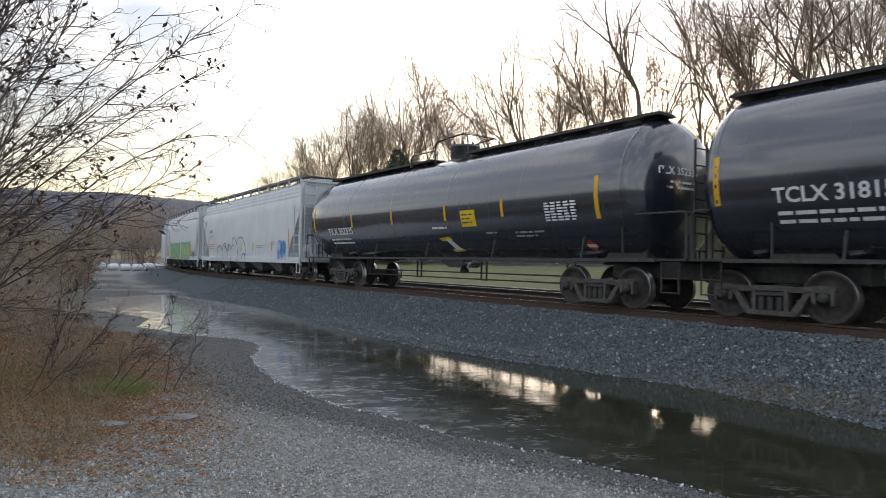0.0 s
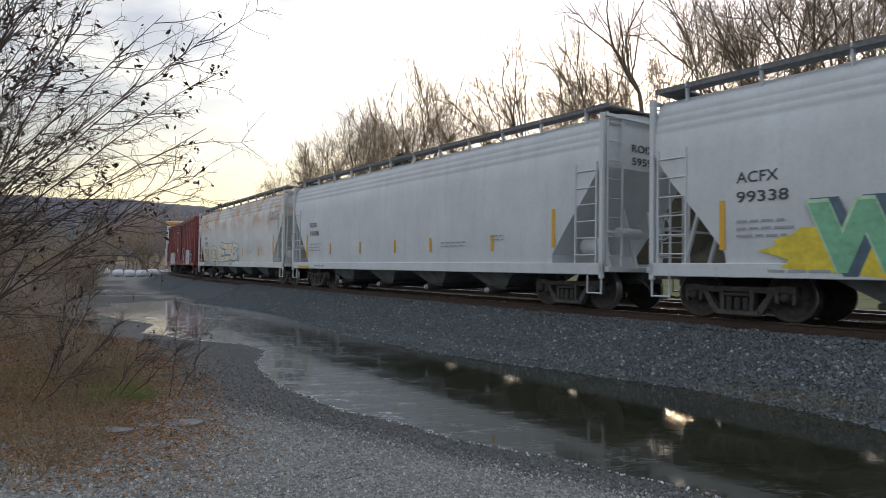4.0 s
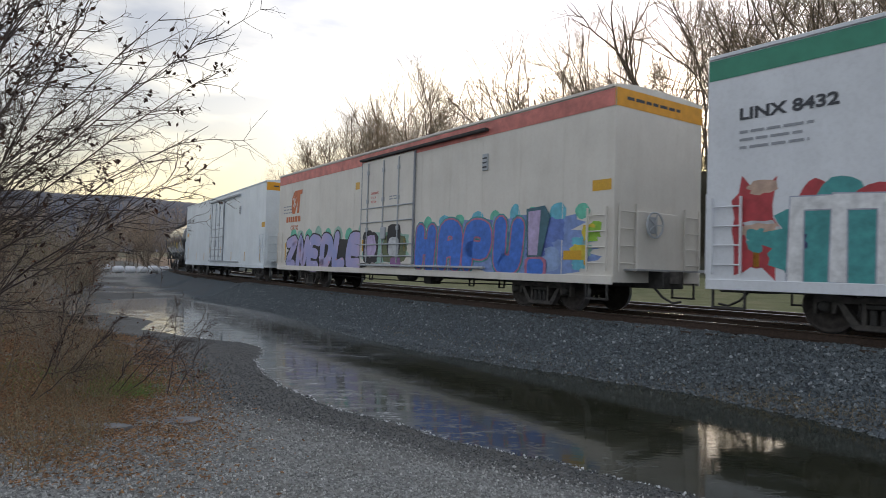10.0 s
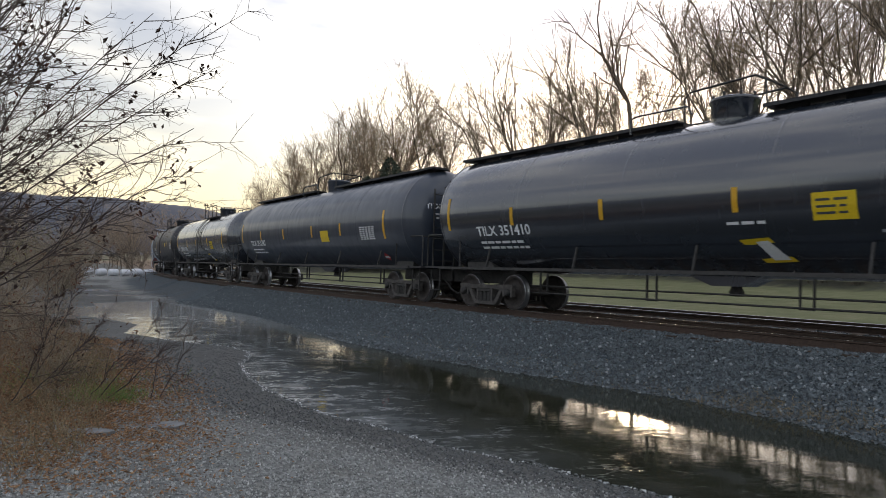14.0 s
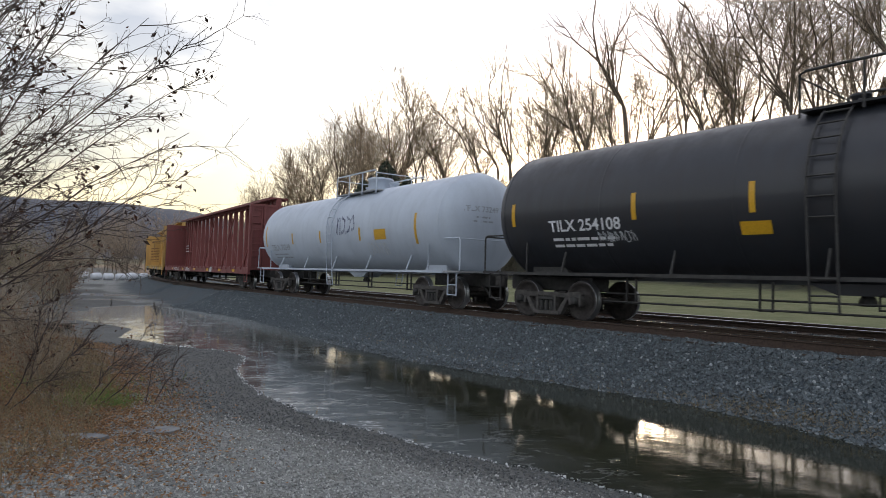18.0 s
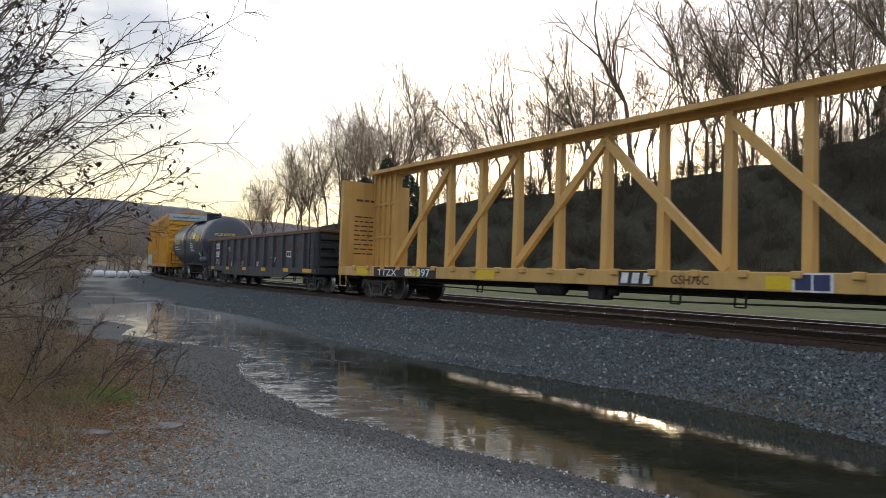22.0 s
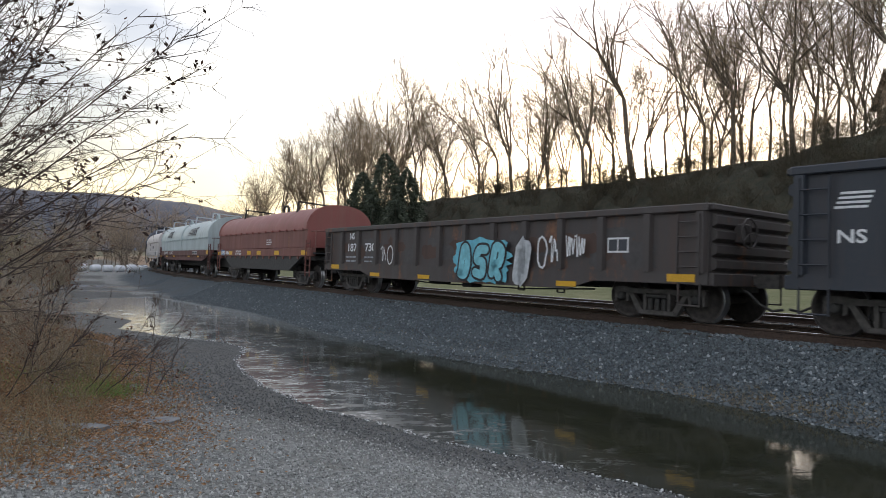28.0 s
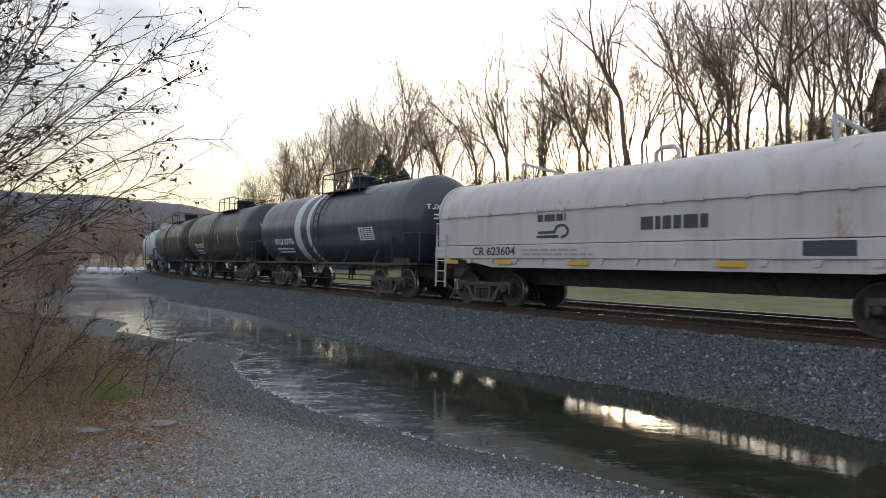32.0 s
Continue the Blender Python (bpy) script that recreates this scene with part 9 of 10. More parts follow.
def build_conifers():
    for k, (az, dist, h, w) in enumerate(((-3.6, 92, 14.2, 4.2), (-5.6, 94, 11.8, 3.7), (-1.7, 90, 11.2, 3.5), (-4.7, 91, 8.8, 3.9), (-2.7, 88, 8.4, 3.5))):
        x, y, z = azimuth_place(az, dist)
        r = np.random.RandomState(40 + k)
        n = 9000
        t = r.uniform(0, 1, n) ** 0.7
        zz = h * (0.08 + 0.92 * (1 - t)) + r.normal(0, 0.15, n)
        ring = w * t ** 0.6 * (0.35 + 0.65 * r.uniform(0, 1, n) ** 0.5)
        th = r.uniform(0, 2 * np.pi, n)
        ring *= 1 + 0.20 * np.sin(3 * th + k + 0.7 * zz) + 0.16 * np.sin(5 * th - 1.9 * zz + k) + 0.10 * np.sin(11 * th + 3.1 * zz)
        pts = np.stack([ring * np.cos(th), ring * np.sin(th), zz - 0.12 * ring], 1)
        d = np.stack([np.cos(th), np.sin(th), np.full(n, -0.25)], 1)
        tree = tagged(new("conifer"), "dark green evergreen tree among the bare trees", "tree", "evergreens on the bank")
        st = Sticks()
        st.stick([Vector((0, 0, -0.3)), Vector((0.05, 0, h * 0.5)), Vector((0, 0, h * 0.98))], 0.16, 0.02, 6)
        part("trunk", st.mesh("trunk", M_BARK), None, tree)
        part("crown", leaf_cloud(pts, 0.22, 50 + k, M_NEEDLE, "crown", 0.2, d), None, tree, "dense dark green needles")
        tree.matrix_basis = Matrix.Translation((x, y, z))


build_conifers()


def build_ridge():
    """The far wooded ridge, with distance haze put into its blue-grey colour."""
    k = Nodes("haze_tinted_ridge")
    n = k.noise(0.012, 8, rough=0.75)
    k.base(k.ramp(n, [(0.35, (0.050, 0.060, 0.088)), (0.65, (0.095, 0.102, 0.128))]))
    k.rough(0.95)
    # runs on unseen behind the lens, added as a dark band for reflections
    az = np.radians(np.linspace(-250, 12, 700))
    rows = []
    for dist, f in ((900, 0.0), (1050, 0.25), (1200, 0.55), (1400, 0.88), (1550, 1.0), (1700, 0.9)):
        deg = np.degrees(az)
        crest = np.interp(deg, [-250, -60, -45, -32, -26, -22, -20, -17, -12, -8, 12], [110, 130, 133, 135, 134, 127, 121, 106, 93, 86, 70])
        h = f * (crest + 1.5 * np.sin(deg * 0.9) + 0.8 * np.sin(deg * 6.1) + 0.7 * np.sin(deg * 17.0)) - 2
        rows.append(np.stack([dist * np.sin(az), dist * np.cos(az), h], 1))
    co = np.concatenate(rows)
    m = len(az)
    i = np.arange(5)[:, None] * m + np.arange(m - 1)[None]
    q = np.stack([i, i + 1, i + m + 1, i + m], -1).reshape(-1, 4)
    tagged(new("ridge", raw_mesh("ridge", co, q, k.mat, True)), "long wooded ridge on the horizon, tinted blue-grey for haze", "hill", kind="structure")


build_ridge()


def shrub_meshes(seed, h, stems, mat, red=0.0, leaf=None):
    rng = random.Random(seed)
    st, tips = Sticks(), []
    for i in range(stems):
        a = rng.uniform(0, 6.28)
        p = Vector((0.22 * math.cos(a) * rng.random(), 0.22 * math.sin(a) * rng.random(), -0.05))
        d = Vector((math.cos(a) * rng.uniform(0.1, 0.75), math.sin(a) * rng.uniform(0.1, 0.75), 1)).normalized()
        ln = h * rng.uniform(0.6, 1.1)
        pts, _ = bent(rng, p, d, ln, 6, 0.10, 0.0)
        st.stick(pts, 0.011 * rng.uniform(0.7, 1.4), 0.004, 4)
        for k in range(9):
            j = rng.randint(1, 6)
            b, _ = bent(rng, pts[j], side_way(rng, (pts[j] - pts[j - 1]).normalized(), rng.uniform(0.4, 1.1)), ln * rng.uniform(0.16, 0.42), 3, 0.16, 0.02)
            st.stick(b, 0.005, 0.002, 3)
            tips.append(b[-1])
            for m in range(4):
                c, _ = bent(rng, b[rng.randint(1, 3)], side_way(rng, (b[1] - b[0]).normalized(), rng.uniform(0.4, 1.1)), ln * rng.uniform(0.08, 0.22), 2, 0.18, 0.0)
                st.stick(c, 0.003, 0.0012, 3)
                tips.append(c[-1])
    pick = [tuple(t) for t in tips if rng.random() < red]
    return st.mesh("stems", mat), (leaf_cloud(np.array(pick), 0.035, seed, leaf or M_REDLEAF, "leaves") if pick else None)


def build_shrubs():
    kinds = [shrub_meshes(500, 2.6, 16, M_SHRUB, 0.16), shrub_meshes(501, 2.0, 18, M_SHRUB, 0.50, M_OLIVELEAF), shrub_meshes(502, 1.5, 20, M_SHRUB, 0.40), shrub_meshes(503, 2.3, 13, M_SHRUB, 0.30, M_OLIVELEAF)]
    kinds += [shrub_meshes(504, 2.2, 18, M_BRUSH, 0.55, M_EVERGREEN), shrub_meshes(505, 1.7, 20, M_BRUSH, 0.35, M_EVERGREEN)]
    rng = random.Random(12)

    def plant(kind, x, y, k, label, group):
        z = float(ground_z(np.array([x]), np.array([y]))[0])
        sh = tagged(new("shrub"), label, "shrub", group)
        part("crown", kinds[kind][0], None, sh)
        if kinds[kind][1] is not None:
            part("foliage", kinds[kind][1], None, sh, "dull evergreen leaves" if kind > 3 else "sparse rust-red leaves" if kind % 2 == 0 else "sparse yellowish olive leaves")
        sh.matrix_basis = Matrix.Translation((x, y, z)) @ Matrix.Rotation(rng.uniform(0, 6.28), 4, "Z") @ Matrix.Diagonal((k, k, k, 1))
    spots = [(-5.3, 7.6), (-6.0, 8.4), (-5.5, 9.3), (-6.6, 9.6), (-6.3, 10.8), (-7.4, 10.6), (-7.2, 12.0), (-8.2, 11.6), (-8.2, 13.2), (-9.2, 12.8), (-9.0, 14.6), (-10.2, 14.2), (-4.75, 7.7), (-4.9, 9.0),
             (-10.0, 16.0), (-11.3, 15.6), (-11.0, 17.6), (-12.4, 17.2), (-12.2, 19.4), (-13.6, 18.8), (-13.4, 21.2), (-14.8, 20.6), (-15.0, 23.2), (-16.4, 22.4), (-17.0, 26.0), (-18.5, 25.0), (-19.5, 29.0), (-21.0, 28.0)]
    for i, (x, y) in enumerate((1.1 * a, 1.1 * b) for a, b in spots):
        plant(i % 4, x + rng.uniform(-0.3, 0.3), y + rng.uniform(-0.3, 0.3), rng.uniform(0.6, 1.05) * (0.5 if i in (12, 13) else 0.8), "leafless brown shrub with a few rusty leaves", "shrubs beside the gravel")
    for i in range(34):
        f = rng.random()
        x, y = -21 - 18 * f + rng.uniform(-6, 4), 30 + 34 * f + rng.uniform(-4, 4)
        plant(rng.randrange(4), x, y, rng.uniform(1.2, 2.2), "tall brown thicket shrub at the wood's edge", "shrubs at the wood's edge")
    for i in range(300):
        az = rng.uniform(-8, 37)
        dist = float(np.interp(az, AZ, HILL_DIST)) - rng.uniform(2, 24)
        x, y = dist * math.sin(radians(az)), dist * math.cos(radians(az))
        plant(rng.choice((4, 5)), x, y, rng.uniform(0.7, 1.7), "dark leafy brush on the bank's slope", "brush on the bank")


build_shrubs()


def build_undergrowth():
    """Young growth along the crest, below the trees."""
    rng = random.Random(31)
    kinds = [tree_meshes(350 + i, 7.0, 0.05, 4 + i, 0.08) for i in range(2)]
    for i in range(44):
        az = -6 + 45 * (i + rng.uniform(-0.5, 0.5)) / 44
        if 17.6 < az < 19.8:
            continue
        x, y, z = azimuth_place(az, float(np.interp(az, AZ, HILL_DIST)) + rng.uniform(-2, 6))
        k = rng.uniform(0.35, 0.85)
        tree = tagged(new("young_tree"), "low bushy bare young tree on the bank's crest", "tree", "young growth on the bank")
        part("trunk", kinds[i % 2][0], None, tree)
        part("crown", kinds[i % 2][1], None, tree)
        tree.matrix_basis = Matrix.Translation((x, y, z)) @ Matrix.Rotation(rng.uniform(0, 6.28), 4, "Z") @ Matrix.Diagonal((k, k, k * 0.9, 1))


build_undergrowth()


def arch(rng, a, b, sag, k=14):
    """Points of an arching limb from a to b."""
    mid = a.lerp(b, 0.5) + sag
    pts = []
    for i in range(k + 1):
        t = i / k
        p = a * (1 - t) ** 2 + mid * (2 * t * (1 - t)) + b * t * t
        pts.append(p + Vector((rng.gauss(0, 0.016), rng.gauss(0, 0.016), rng.gauss(0, 0.016))))
    return pts


def sapling(seed, root, tips, sag, label, group, r=0.016, reach=1.0, count=24, leafy=0.17):
    rng = random.Random(seed)
    rx, ry = root
    rz = float(ground_z(np.array([rx]), np.array([ry]))[0]) - 0.05
    limbs, twigs, dead = [], Sticks(), []
    for tip in tips:
        stem = Sticks()
        limbs.append(stem)
        pts = arch(rng, Vector((rx + rng.uniform(-0.15, 0.15), ry + rng.uniform(-0.15, 0.15), rz)), Vector(tip), Vector(sag))
        stem.stick(pts, r, 0.003, 6)
        for k in range(count):
            f = rng.uniform(0.22, 0.99)
            j = min(int(f * 14), 13)
            p = pts[j].lerp(pts[j + 1], f * 14 - j)
            way = side_way(rng, (pts[j + 1] - pts[j]).normalized(), rng.uniform(0.3, 0.9))
            way = (way + Vector((0.45, 0, -0.12))).normalized()
            ln = rng.uniform(0.5, 1.5) * (1.15 - 0.6 * f) * reach
            c, _ = bent(rng, p, way, ln, 6, 0.13, 0.035)
            twigs.stick(c, 0.0062, 0.002, 4)
            for m in range(5):
                q = rng.randint(1, 6)
                e, _ = bent(rng, c[q], side_way(rng, (c[q] - c[q - 1]).normalized(), rng.uniform(0.35, 1.0)), ln * rng.uniform(0.18, 0.5), 3, 0.18, 0.03)
                twigs.stick(e, 0.0036, 0.0014, 3)
                if rng.random() < leafy:
                    for u in range(rng.randint(1, 4)):
                        dead.append(tuple(e[-1] + Vector((rng.gauss(0, 0.03), rng.gauss(0, 0.03), rng.gauss(-0.02, 0.03)))))
                for u in range(2):
                    g, _ = bent(rng, e[rng.randint(1, 3)], side_way(rng, (e[1] - e[0]).normalized(), 0.8), ln * rng.uniform(0.06, 0.2), 2, 0.2, 0.0)
                    twigs.stick(g, 0.0024, 0.0011, 3)
    sp = tagged(new("sapling"), label, "tree", group)
    for stem in limbs:
        part("stem", stem.mesh("stem", M_STEM), None, sp)
    part("crown", twigs.mesh("crown", M_STEM), None, sp)
    if dead:
        part("foliage", leaf_cloud(np.array(dead), 0.034 * (1 if reach > 0.6 else 0.8), seed, M_DEADLEAF, "foliage", 0.9), None, sp, "curled dark brown leaves")


def build_saplings():
    """Slender saplings that lean in over the gravel."""
    tall = "slender dark sapling leaning over the gravel, with withered leaves"
    roots = [(-6.9, 6.6), (-7.3, 7.2), (-6.3, 7.0), (-5.7, 6.6), (-7.8, 7.8)]
    tips = [[(-2.2, 6.5, 3.6), (-2.45, 6.7, 2.6), (-3.4, 6.5, 4.7), (-3.3, 6.0, 3.55)],
            [(-2.5, 6.8, 3.15), (-3.0, 7.0, 3.9), (-3.9, 6.8, 4.9), (-3.6, 6.6, 2.75)],
            [(-2.65, 6.7, 2.1), (-2.95, 6.6, 1.75), (-4.3, 6.4, 4.9), (-3.9, 6.2, 3.2)],
            [(-4.5, 6.2, 4.6), (-3.2, 6.2, 4.0), (-4.2, 6.1, 3.7), (-4.9, 6.3, 4.2), (-3.6, 6.0, 4.6), (-4.0, 5.8, 3.1), (-4.4, 6.0, 2.4)],
            [(-3.4, 7.4, 3.3), (-4.4, 7.2, 4.4), (-5.0, 7.0, 3.6), (-4.2, 7.2, 2.6), (-3.7, 7.0, 4.6), (-4.6, 7.2, 3.2), (-3.9, 7.0, 2.0)]]
    for i in range(5):
        sapling(770 + i, roots[i], tips[i], (-0.15, 0, 0.22), tall, "saplings beside the gravel")
    low = "thin dark shoots leaning out of the leaf litter"
    for i, (root, tp) in enumerate((((-4.05, 7.9), [(-2.95, 8.0, 0.50), (-3.35, 8.1, 0.62), (-3.6, 7.8, 0.35)]), ((-3.55, 8.4), [(-3.1, 8.5, 0.45), (-3.5, 8.5, 0.75)]),
                                    ((-4.6, 7.2), [(-3.7, 7.4, 0.55), (-4.1, 7.3, 0.85)]), ((-5.2, 8.6), [(-4.2, 8.8, 0.7), (-4.6, 8.6, 1.1), (-5.0, 8.6, 1.3)]))):
        sapling(790 + i, (1.12 * root[0], 1.12 * root[1]), [(1.12 * a, 1.12 * b, 1.12 * c - 0.15) for a, b, c in tp], (0.12, 0, -0.10), low, "shoots in the leaf litter", 0.009, 0.34, 11, 0.05)


build_saplings()


# ---- loose ground cover ----
def stones(name, x, y, size, mat, seed, label, category, sink=0.25):
    """Angular crushed stones resting on the ground."""
    r = np.random.RandomState(seed)
    n = len(x)
    z = ground_z(x, y)
    keep = z > WATER_Z - 0.05
    x, y, z, size = x[keep], y[keep], z[keep], size[keep]
    n = len(x)
    cube = np.array([(a, b, c) for a in (-1, 1) for b in (-1, 1) for c in (-1, 1)], float)
    v = cube[None] * (1 + r.uniform(-0.42, 0.22, (n, 8, 3)))
    v *= r.uniform(0.55, 1.0, (n, 1, 3))
    q = r.normal(size=(n, 4))
    q /= np.linalg.norm(q, axis=1)[:, None]
    w, a, b, c = q.T
    R = np.stack([np.stack([1 - 2 * (b * b + c * c), 2 * (a * b - w * c), 2 * (a * c + w * b)], -1), np.stack([2 * (a * b + w * c), 1 - 2 * (a * a + c * c), 2 * (b * c - w * a)], -1),
                  np.stack([2 * (a * c - w * b), 2 * (b * c + w * a), 1 - 2 * (a * a + b * b)], -1)], 1)
    v = np.einsum("nij,nkj->nki", R, v) * (size / 2)[:, None, None]
    v += np.stack([x, y, z + size * sink], 1)[:, None]
    f = np.array([(0, 1, 3, 2), (4, 6, 7, 5), (0, 4, 5, 1), (2, 3, 7, 6), (0, 2, 6, 4), (1, 5, 7, 3)])
    F = (np.arange(n)[:, None, None] * 8 + f[None]).reshape(-1, 4)
    tagged(new(name, raw_mesh(name, v.reshape(-1, 3), F, mat, False)), label, category, kind="stuff")


def build_cover():
    r = np.random.RandomState(3)
    # gravel by the lens, denser where it is near
    n = 90000
    y = 3.0 + 14.5 * r.uniform(0, 1, n) ** 1.5
    x = r.uniform(-1, 1, n) * (0.66 * y + 0.4) - 0.25
    size = r.uniform(0.010, 0.026, n) * np.where(r.uniform(size=n) < 0.02, 1.6, 1.0)
    damp = puddle_distance(x, y) + r.normal(0, 0.22, n) < damp_reach(y)
    stones("gravel", x[~damp], y[~damp], size[~damp], M_GRAVEL, 4, "loose grey crushed limestone gravel", "gravel")
    stones("wet_gravel", x[damp], y[damp], size[damp], M_WETGRAVEL, 14, "dark damp gravel along the puddle's shore", "gravel")
    n = 62000
    s = 25.0 - 36 * r.uniform(0, 1, n) ** 1.35
    lat = r.uniform(0.88, 4.0, n)
    px, py, _ = on_line(s, lat)
    stones("ballast", px, py, r.uniform(0.026, 0.066, n), M_BALLAST, 5, "loose blue-grey railway ballast stones", "ballast")
    n = 6000
    s = r.uniform(-25, 26, n)
    lat = r.uniform(-7.0, 0.62, n)
    px, py, _ = on_line(s, lat)
    stones("ballast_bed", px, py, r.uniform(0.03, 0.06, n), M_BALLAST, 6, "ballast stones between the rails", "ballast")
    # a crust of white ice along the flat shore
    n = 90000
    y = 4.0 + 15 * r.uniform(0, 1, n) ** 1.2
    x = r.uniform(-8.5, 6.0, n)
    d = puddle_distance(x, y) + 0.02 * r.normal(size=n)
    _, lat = to_line(x, y)
    on = (np.abs(d + 0.01) < 0.055) & (lat > 5.4) & (r.uniform(size=n) < 0.75)
    stones("ice_crust", x[on], y[on], r.uniform(0.012, 0.034, on.sum()), M_ICE, 24, "thin white ice crust broken along the puddle's rim", "ice", 0.12)
    # leaf litter
    n = 150000
    y = 4.8 + 14.5 * r.uniform(0, 1, n) ** 1.2
    edge = litter_edge(y)
    x = edge + 0.45 - 4.6 * r.uniform(0, 1, n) ** 0.75 + 0.45 * r.normal(size=n)
    keep = (x > -1.02 * y) & (r.uniform(size=len(y)) < np.interp(y, [4.8, 7.6], [0.12, 1.0]) * np.where(fbm(x, y, 0.9, 33) > -0.25, 1.0, 0.35))
    x, y = x[keep], y[keep]
    z = ground_z(x, y)
    ok = z > WATER_Z + 0.03
    pts = np.stack([x, y, z + 0.012 + r.uniform(0, 0.03, len(x))], 1)[ok]
    d = np.stack([r.normal(size=len(pts)), r.normal(size=len(pts)), 0.25 * r.normal(size=len(pts))], 1)
    d /= np.linalg.norm(d, axis=1)[:, None]
    tagged(new("leaf_litter", leaf_cloud(pts, 0.021, 9, M_LITTER, "leaf_litter", 0.5, d)), "fallen orange-brown leaves under the shrubs", "leaves", kind="stuff")

    def blades(name, x, y, h, mat, label, lean=0.5):
        st = Sticks()
        z = ground_z(x, y)
        rg = random.Random(15)
        for a, b, c in zip(x, y, z):
            if c < WATER_Z - 0.02:
                continue
            pts, _ = bent(rg, Vector((a, b, c - 0.01)), Vector((rg.gauss(0, lean), rg.gauss(0, lean), 1)).normalized(), h * rg.uniform(0.5, 1.3), 3, 0.2, -0.12)
            st.stick(pts, 0.004, 0.0012, 3)
        tagged(new(name, st.mesh(name, mat)), label, "grass", kind="stuff")
    n = 420
    blades("grass", np.concatenate([r.normal(-4.5, 0.22, n), r.normal(-5.8, 0.8, n)]), np.concatenate([r.normal(9.2, 0.29, n), r.normal(10.0, 0.8, n)]), 0.20, M_GRASS, "small green grass tufts among fallen leaves")
    n = 1500
    s = np.concatenate([r.normal(19.6, 0.7, n), r.normal(21.2, 0.5, n // 2), r.uniform(8, 23, n)])
    lat = np.concatenate([r.normal(2.75, 0.13, n), r.normal(2.85, 0.13, n // 2), r.normal(2.95, 0.25, n)])
    px, py, _ = on_line(s, lat)
    blades("dry_grass", px, py, 0.10, M_STRAW, "short dry straw-coloured grass at the water's edge", 1.2)
    n = 2600
    y = r.uniform(5, 17, n)
    x = litter_edge(y) - 0.5 - np.abs(r.normal(0, 1.4, n))
    blades("weeds", x, y, 0.42, M_STRAW, "dry brown weeds under the shrubs", 0.5)


build_cover()


def build_bales():
    """White wrapped bales in a row across the far gravel."""
    wrap = plain("white_plastic_wrap", (0.72, 0.74, 0.78), 0.45, 0.0, 0.10, 3.0, 0.5)
    rng = random.Random(2)
    x0, y0, x1, y1 = -44.2, 82.0, -38.0, 88.5
    for i in range(7):
        t = i / 6
        x, y = x0 + (x1 - x0) * t, y0 + (y1 - y0) * t
        z = float(ground_z(np.array([x]), np.array([y]))[0])
        L, r = rng.uniform(0.50, 0.66), rng.uniform(0.42, 0.52)
        mb = MB().lathe([(-L, 0.0), (-L, r * 0.7), (-L + 0.07, r * 0.93), (-L + 0.2, r), (L - 0.2, r), (L - 0.07, r * 0.93), (L, r * 0.7), (L, 0.0)], "x", 18)
        ob = tagged(new("wrapped_bale", mb.mesh("wrapped_bale", wrap)), "white plastic-wrapped bale lying in a row", "bale", "row of white bales")
        ob.matrix_basis = Matrix.Translation((x, y, z + r * 0.96)) @ Matrix.Rotation(math.atan2(y1 - y0, x1 - x0) + rng.uniform(-0.1, 0.1), 4, "Z")


build_bales()


def build_debris():
    """Old timbers and flat stones in the litter."""
    rng = random.Random(6)
    old = plain("blackened_old_timber", (0.045, 0.038, 0.034), 0.9, 0.0, 0.4, 6.0, 0.6)
    for x, y, ln, rz in ((-12.0, 19.8, 2.6, 8), (-11.6, 19.3, 2.1, -4), (-12.7, 20.2, 1.9, 20)):
        z = float(ground_z(np.array([x]), np.array([y]))[0])
        mb = MB().box(-ln / 2, ln / 2, -0.10, 0.10, 0.0, 0.17, ch=0.02)
        ob = tagged(new("old_timber", mb.mesh("old_timber", old)), "blackened old timber lying by the shrubs", "timber", "old timbers")
        ob.matrix_basis = Matrix.Translation((x, y, z - 0.02)) @ Matrix.Rotation(radians(rz), 4, "Z") @ Matrix.Rotation(radians(rng.uniform(-3, 3)), 4, "Y")
    grey = plain("pale_grey_concrete", (0.20, 0.205, 0.21), 0.9, 0.0, 0.25, 9.0, 0.6)
    for x, y, a, b in ((-3.1, 7.7, 0.28, 0.13), (-3.65, 7.0, 0.30, 0.11)):
        z = float(ground_z(np.array([x]), np.array([y]))[0])
        ring = [(a * math.cos(t) * rng.uniform(0.8, 1.1), b * math.sin(t) * rng.uniform(0.8, 1.1)) for t in [2 * math.pi * i / 9 for i in range(9)]]
        mb = MB().prism(ring, "z", -0.06, 0.035)
        ob = tagged(new("flat_stone", mb.mesh("flat_stone", grey)), "pale grey flat stone half buried in leaf litter", "stone", "flat stones")
        ob.matrix_basis = Matrix.Translation((x, y, z)) @ Matrix.Rotation(rng.uniform(-0.2, 0.2), 4, "Z") @ Matrix.Rotation(0.06, 4, "X")


build_debris()


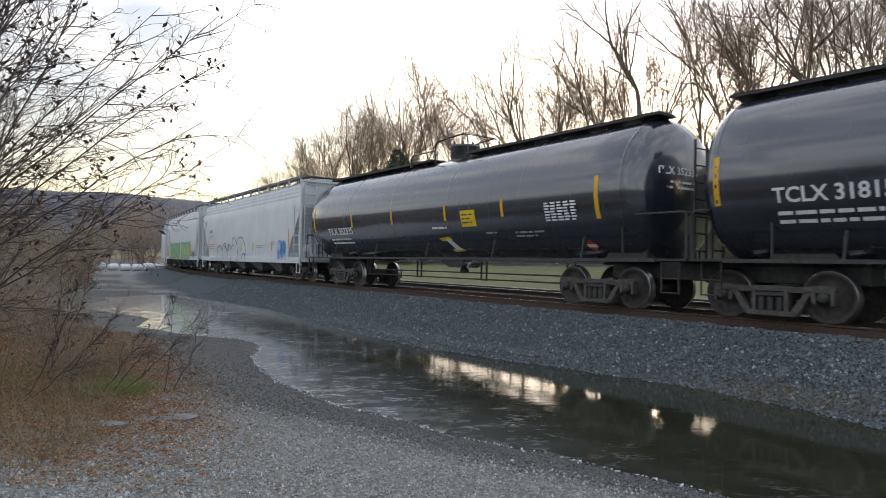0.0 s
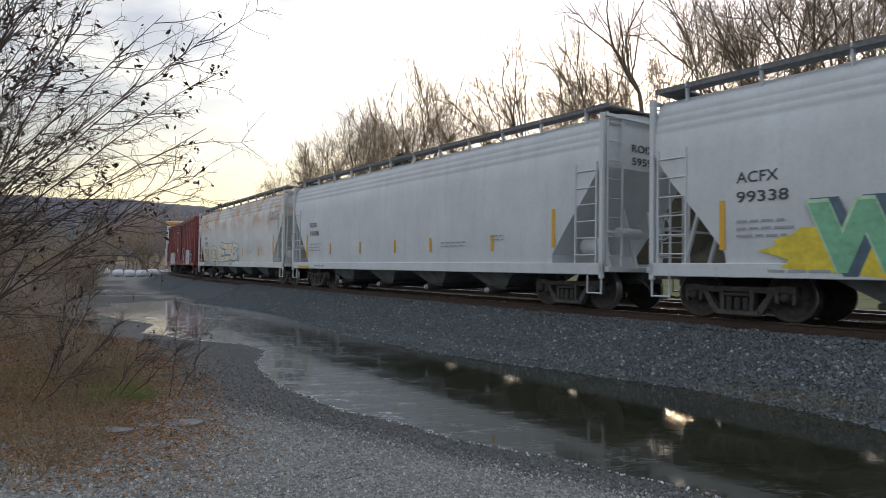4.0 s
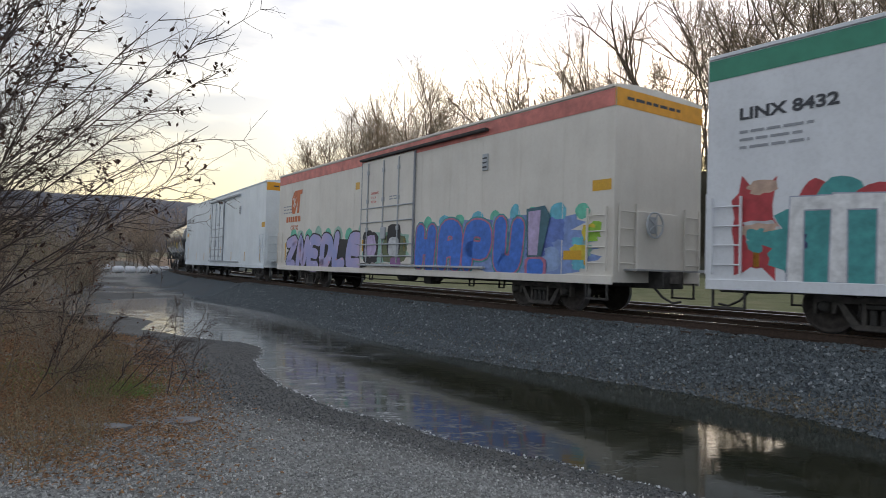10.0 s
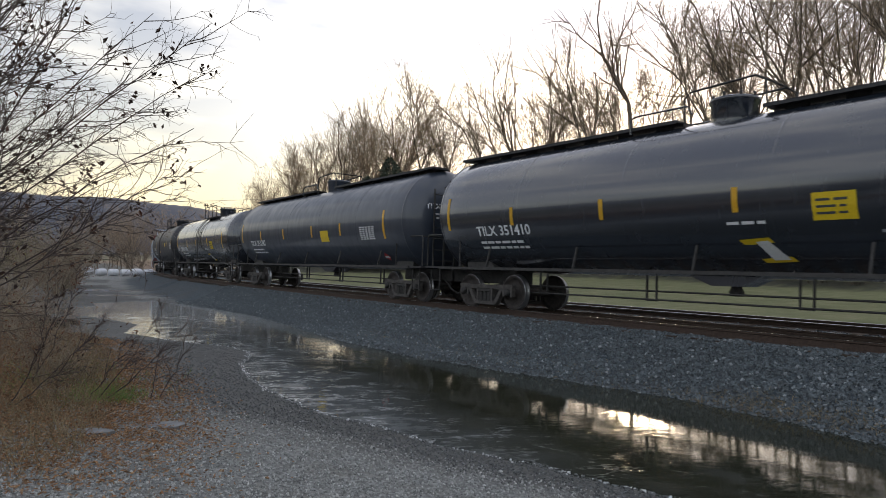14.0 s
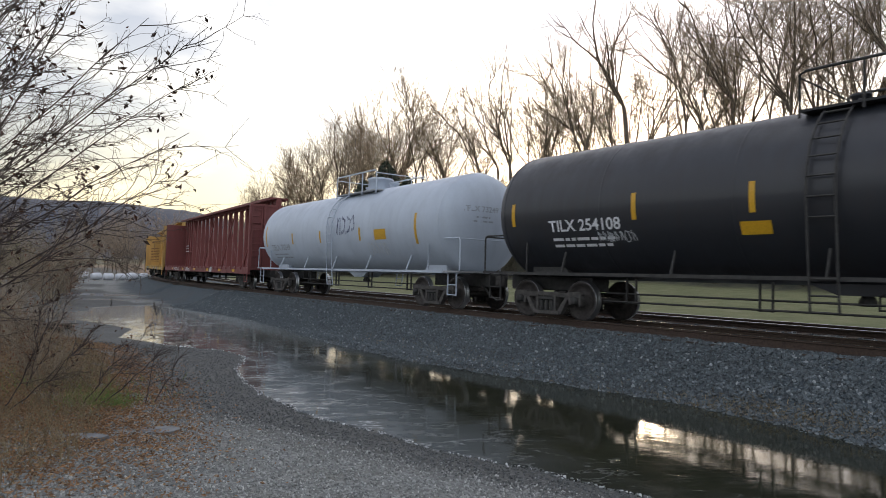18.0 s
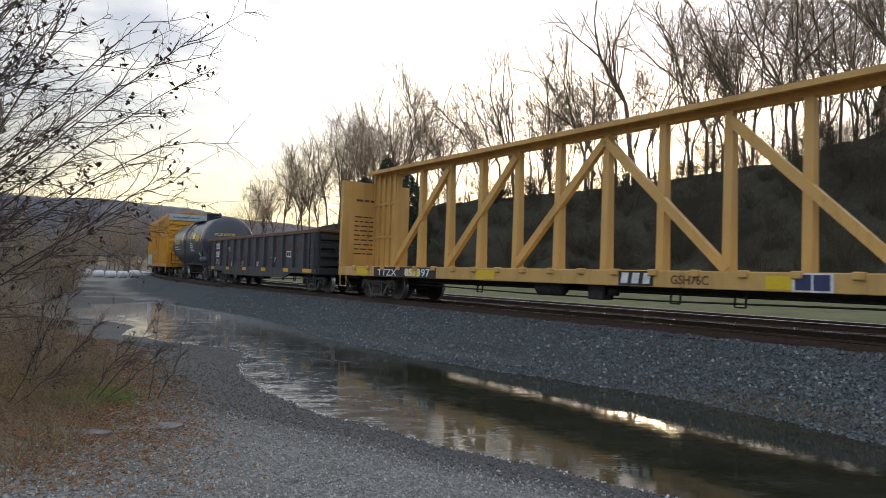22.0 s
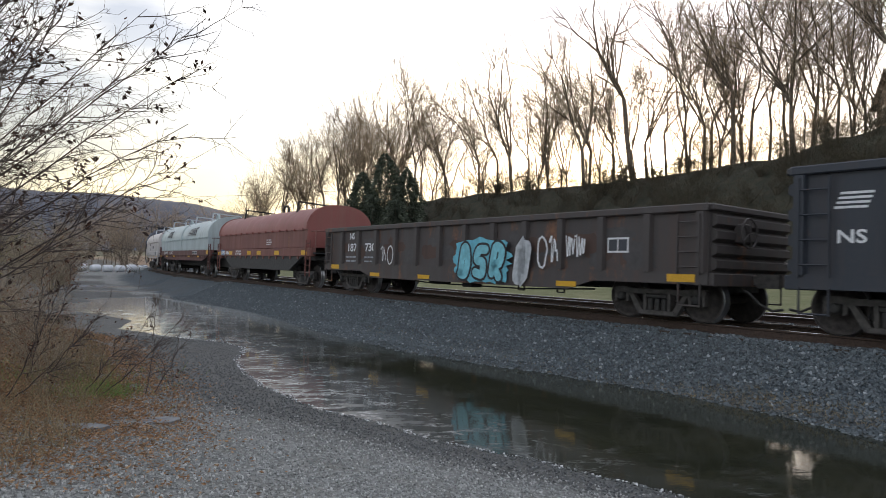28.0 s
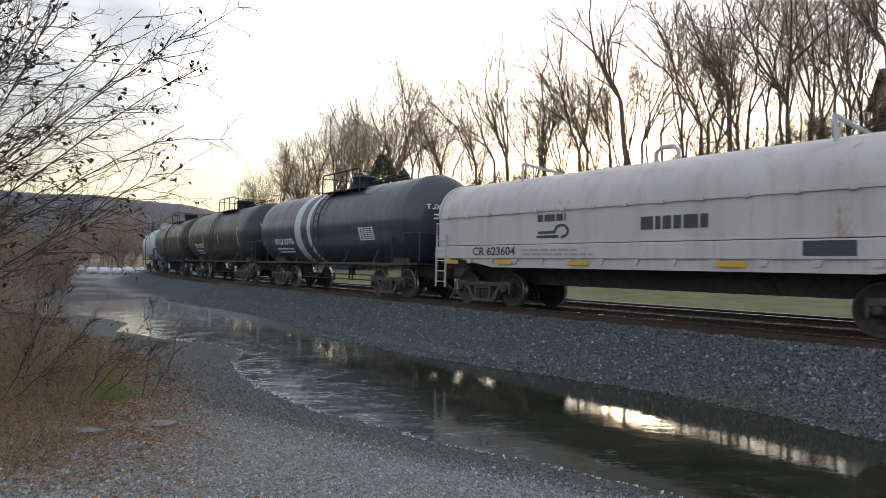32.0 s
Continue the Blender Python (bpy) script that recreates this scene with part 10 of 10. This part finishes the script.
def build_house():
    """The house at the top of the bank."""
    x, y, z = azimuth_place(38.4, 84)
    wall = plain("beige_siding", (0.42, 0.36, 0.29), 0.8, 0.0, 0.12, 2.0)
    roof = plain("brown_shingle_roof", (0.12, 0.095, 0.08), 0.9, 0.0, 0.3, 6.0)
    glass = plain("dark_window_glass", (0.03, 0.035, 0.04), 0.1, 0.0, 0.1)
    h = tagged(new("house"), "beige two-storey house with a brown gable roof on the bank", "house")
    part("wall", MB().prism([(-3.2, -1.0), (3.2, -1.0), (3.2, 4.2), (0, 6.4), (-3.2, 4.2)], "x", -4.5, 4.5), wall, h)
    for sy in (-1, 1):
        part("roof", MB().prism([(0, 6.45), (sy * 3.7, 3.95), (sy * 3.7, 4.13), (0, 6.65)], "x", -4.9, 4.9), roof, h)
    for u in (-1.6, 1.4):
        for v in (0.6, 2.9):
            w = part("window", MB().box(-4.53, -4.47, u - 0.45, u + 0.45, v, v + 1.1), glass, h)
            part("window_frame", MB().box(-4.56, -4.46, u - 0.52, u + 0.52, v - 0.08, v), plain("white_trim", (0.7, 0.7, 0.68)), w)
    h.matrix_basis = Matrix.Translation((x + 3.0, y, z - 0.6)) @ Matrix.Rotation(radians(-20), 4, "Z") @ Matrix.Diagonal((1.35, 1.35, 1.35, 1))


build_house()


def build_wire():
    st = MB()
    a, b = Vector((-80, 92, 9.5)), Vector((46, 104, 19.0))
    pts = [a.lerp(b, i / 24) - Vector((0, 0, 3.2 * (1 - (2 * i / 24 - 1) ** 2))) for i in range(25)]
    st.pipe(pts, 0.022, 5)
    ob = tagged(new("overhead_wire", st.mesh("overhead_wire", M_UNDER)), "thin black overhead wire crossing the valley", "wire")
    for p in (a, b):
        z = float(ground_z(np.array([p.x]), np.array([p.y]))[0])
        pole = MB().lathe([(z - 0.5, 0.16), (p.z + 0.6, 0.11), (p.z + 0.6, 0.0)], "z", 10, c=(p.x, p.y, 0))
        tagged(new("utility_pole", pole.mesh("utility_pole", M_BARK)), "weathered wooden utility pole", "pole")


build_wire()


# ---- what moves ----
SPEED_T = [0, 4, 8, 12, 16, 20, 24, 28, 32]
SPEED = [13.446, 13.464, 13.429, 13.495, 13.584, 13.606, 13.591, 13.593, 13.584]
_tt = np.arange(0, 32.01, 0.05)
_vv = np.interp(_tt, SPEED_T, SPEED)
_ss = np.concatenate([[0], np.cumsum((_vv[1:] + _vv[:-1]) / 2 * 0.05)])


def gone(t):
    """Metres the train has gone by t seconds."""
    return float(np.interp(t, _tt, _ss))


def car_pose(s, reach):
    """The pose of a car whose middle is s metres along, its trucks reach metres before and behind."""
    ax, ay, _ = on_line(s - reach)
    bx, by, _ = on_line(s + reach)
    turn = math.atan2(by - ay, bx - ax)
    return Matrix.Translation(((ax + bx) / 2, (ay + by) / 2, 0)) @ Matrix.Rotation(turn, 4, "Z") @ Matrix.Rotation(-BANK, 4, "X")


def motions():
    for car, mid, reach, wheels in TRAIN:
        walk(car, [(t / 2, car_pose(mid + gone(t / 2), reach)) for t in range(65)])
        for ws in wheels:
            place = ws.matrix_basis.translation.copy()
            far = mid + place.x + ws.parent.matrix_basis.translation.x
            # the wheels turn while they are in sight
            shown = [f for f in range(0, 961) if -34 < far + gone(f / 30) < 26]
            if not shown:
                continue
            fs = [0] * (shown[0] > 0) + shown + [960] * (shown[-1] < 960)
            lo, hi = shown[0], shown[-1]
            walk(ws, [(f / 30, Matrix.Translation(place) @ Matrix.Rotation(gone(min(max(f, lo), hi) / 30) / 0.457, 4, "Y")) for f in fs])


motions()
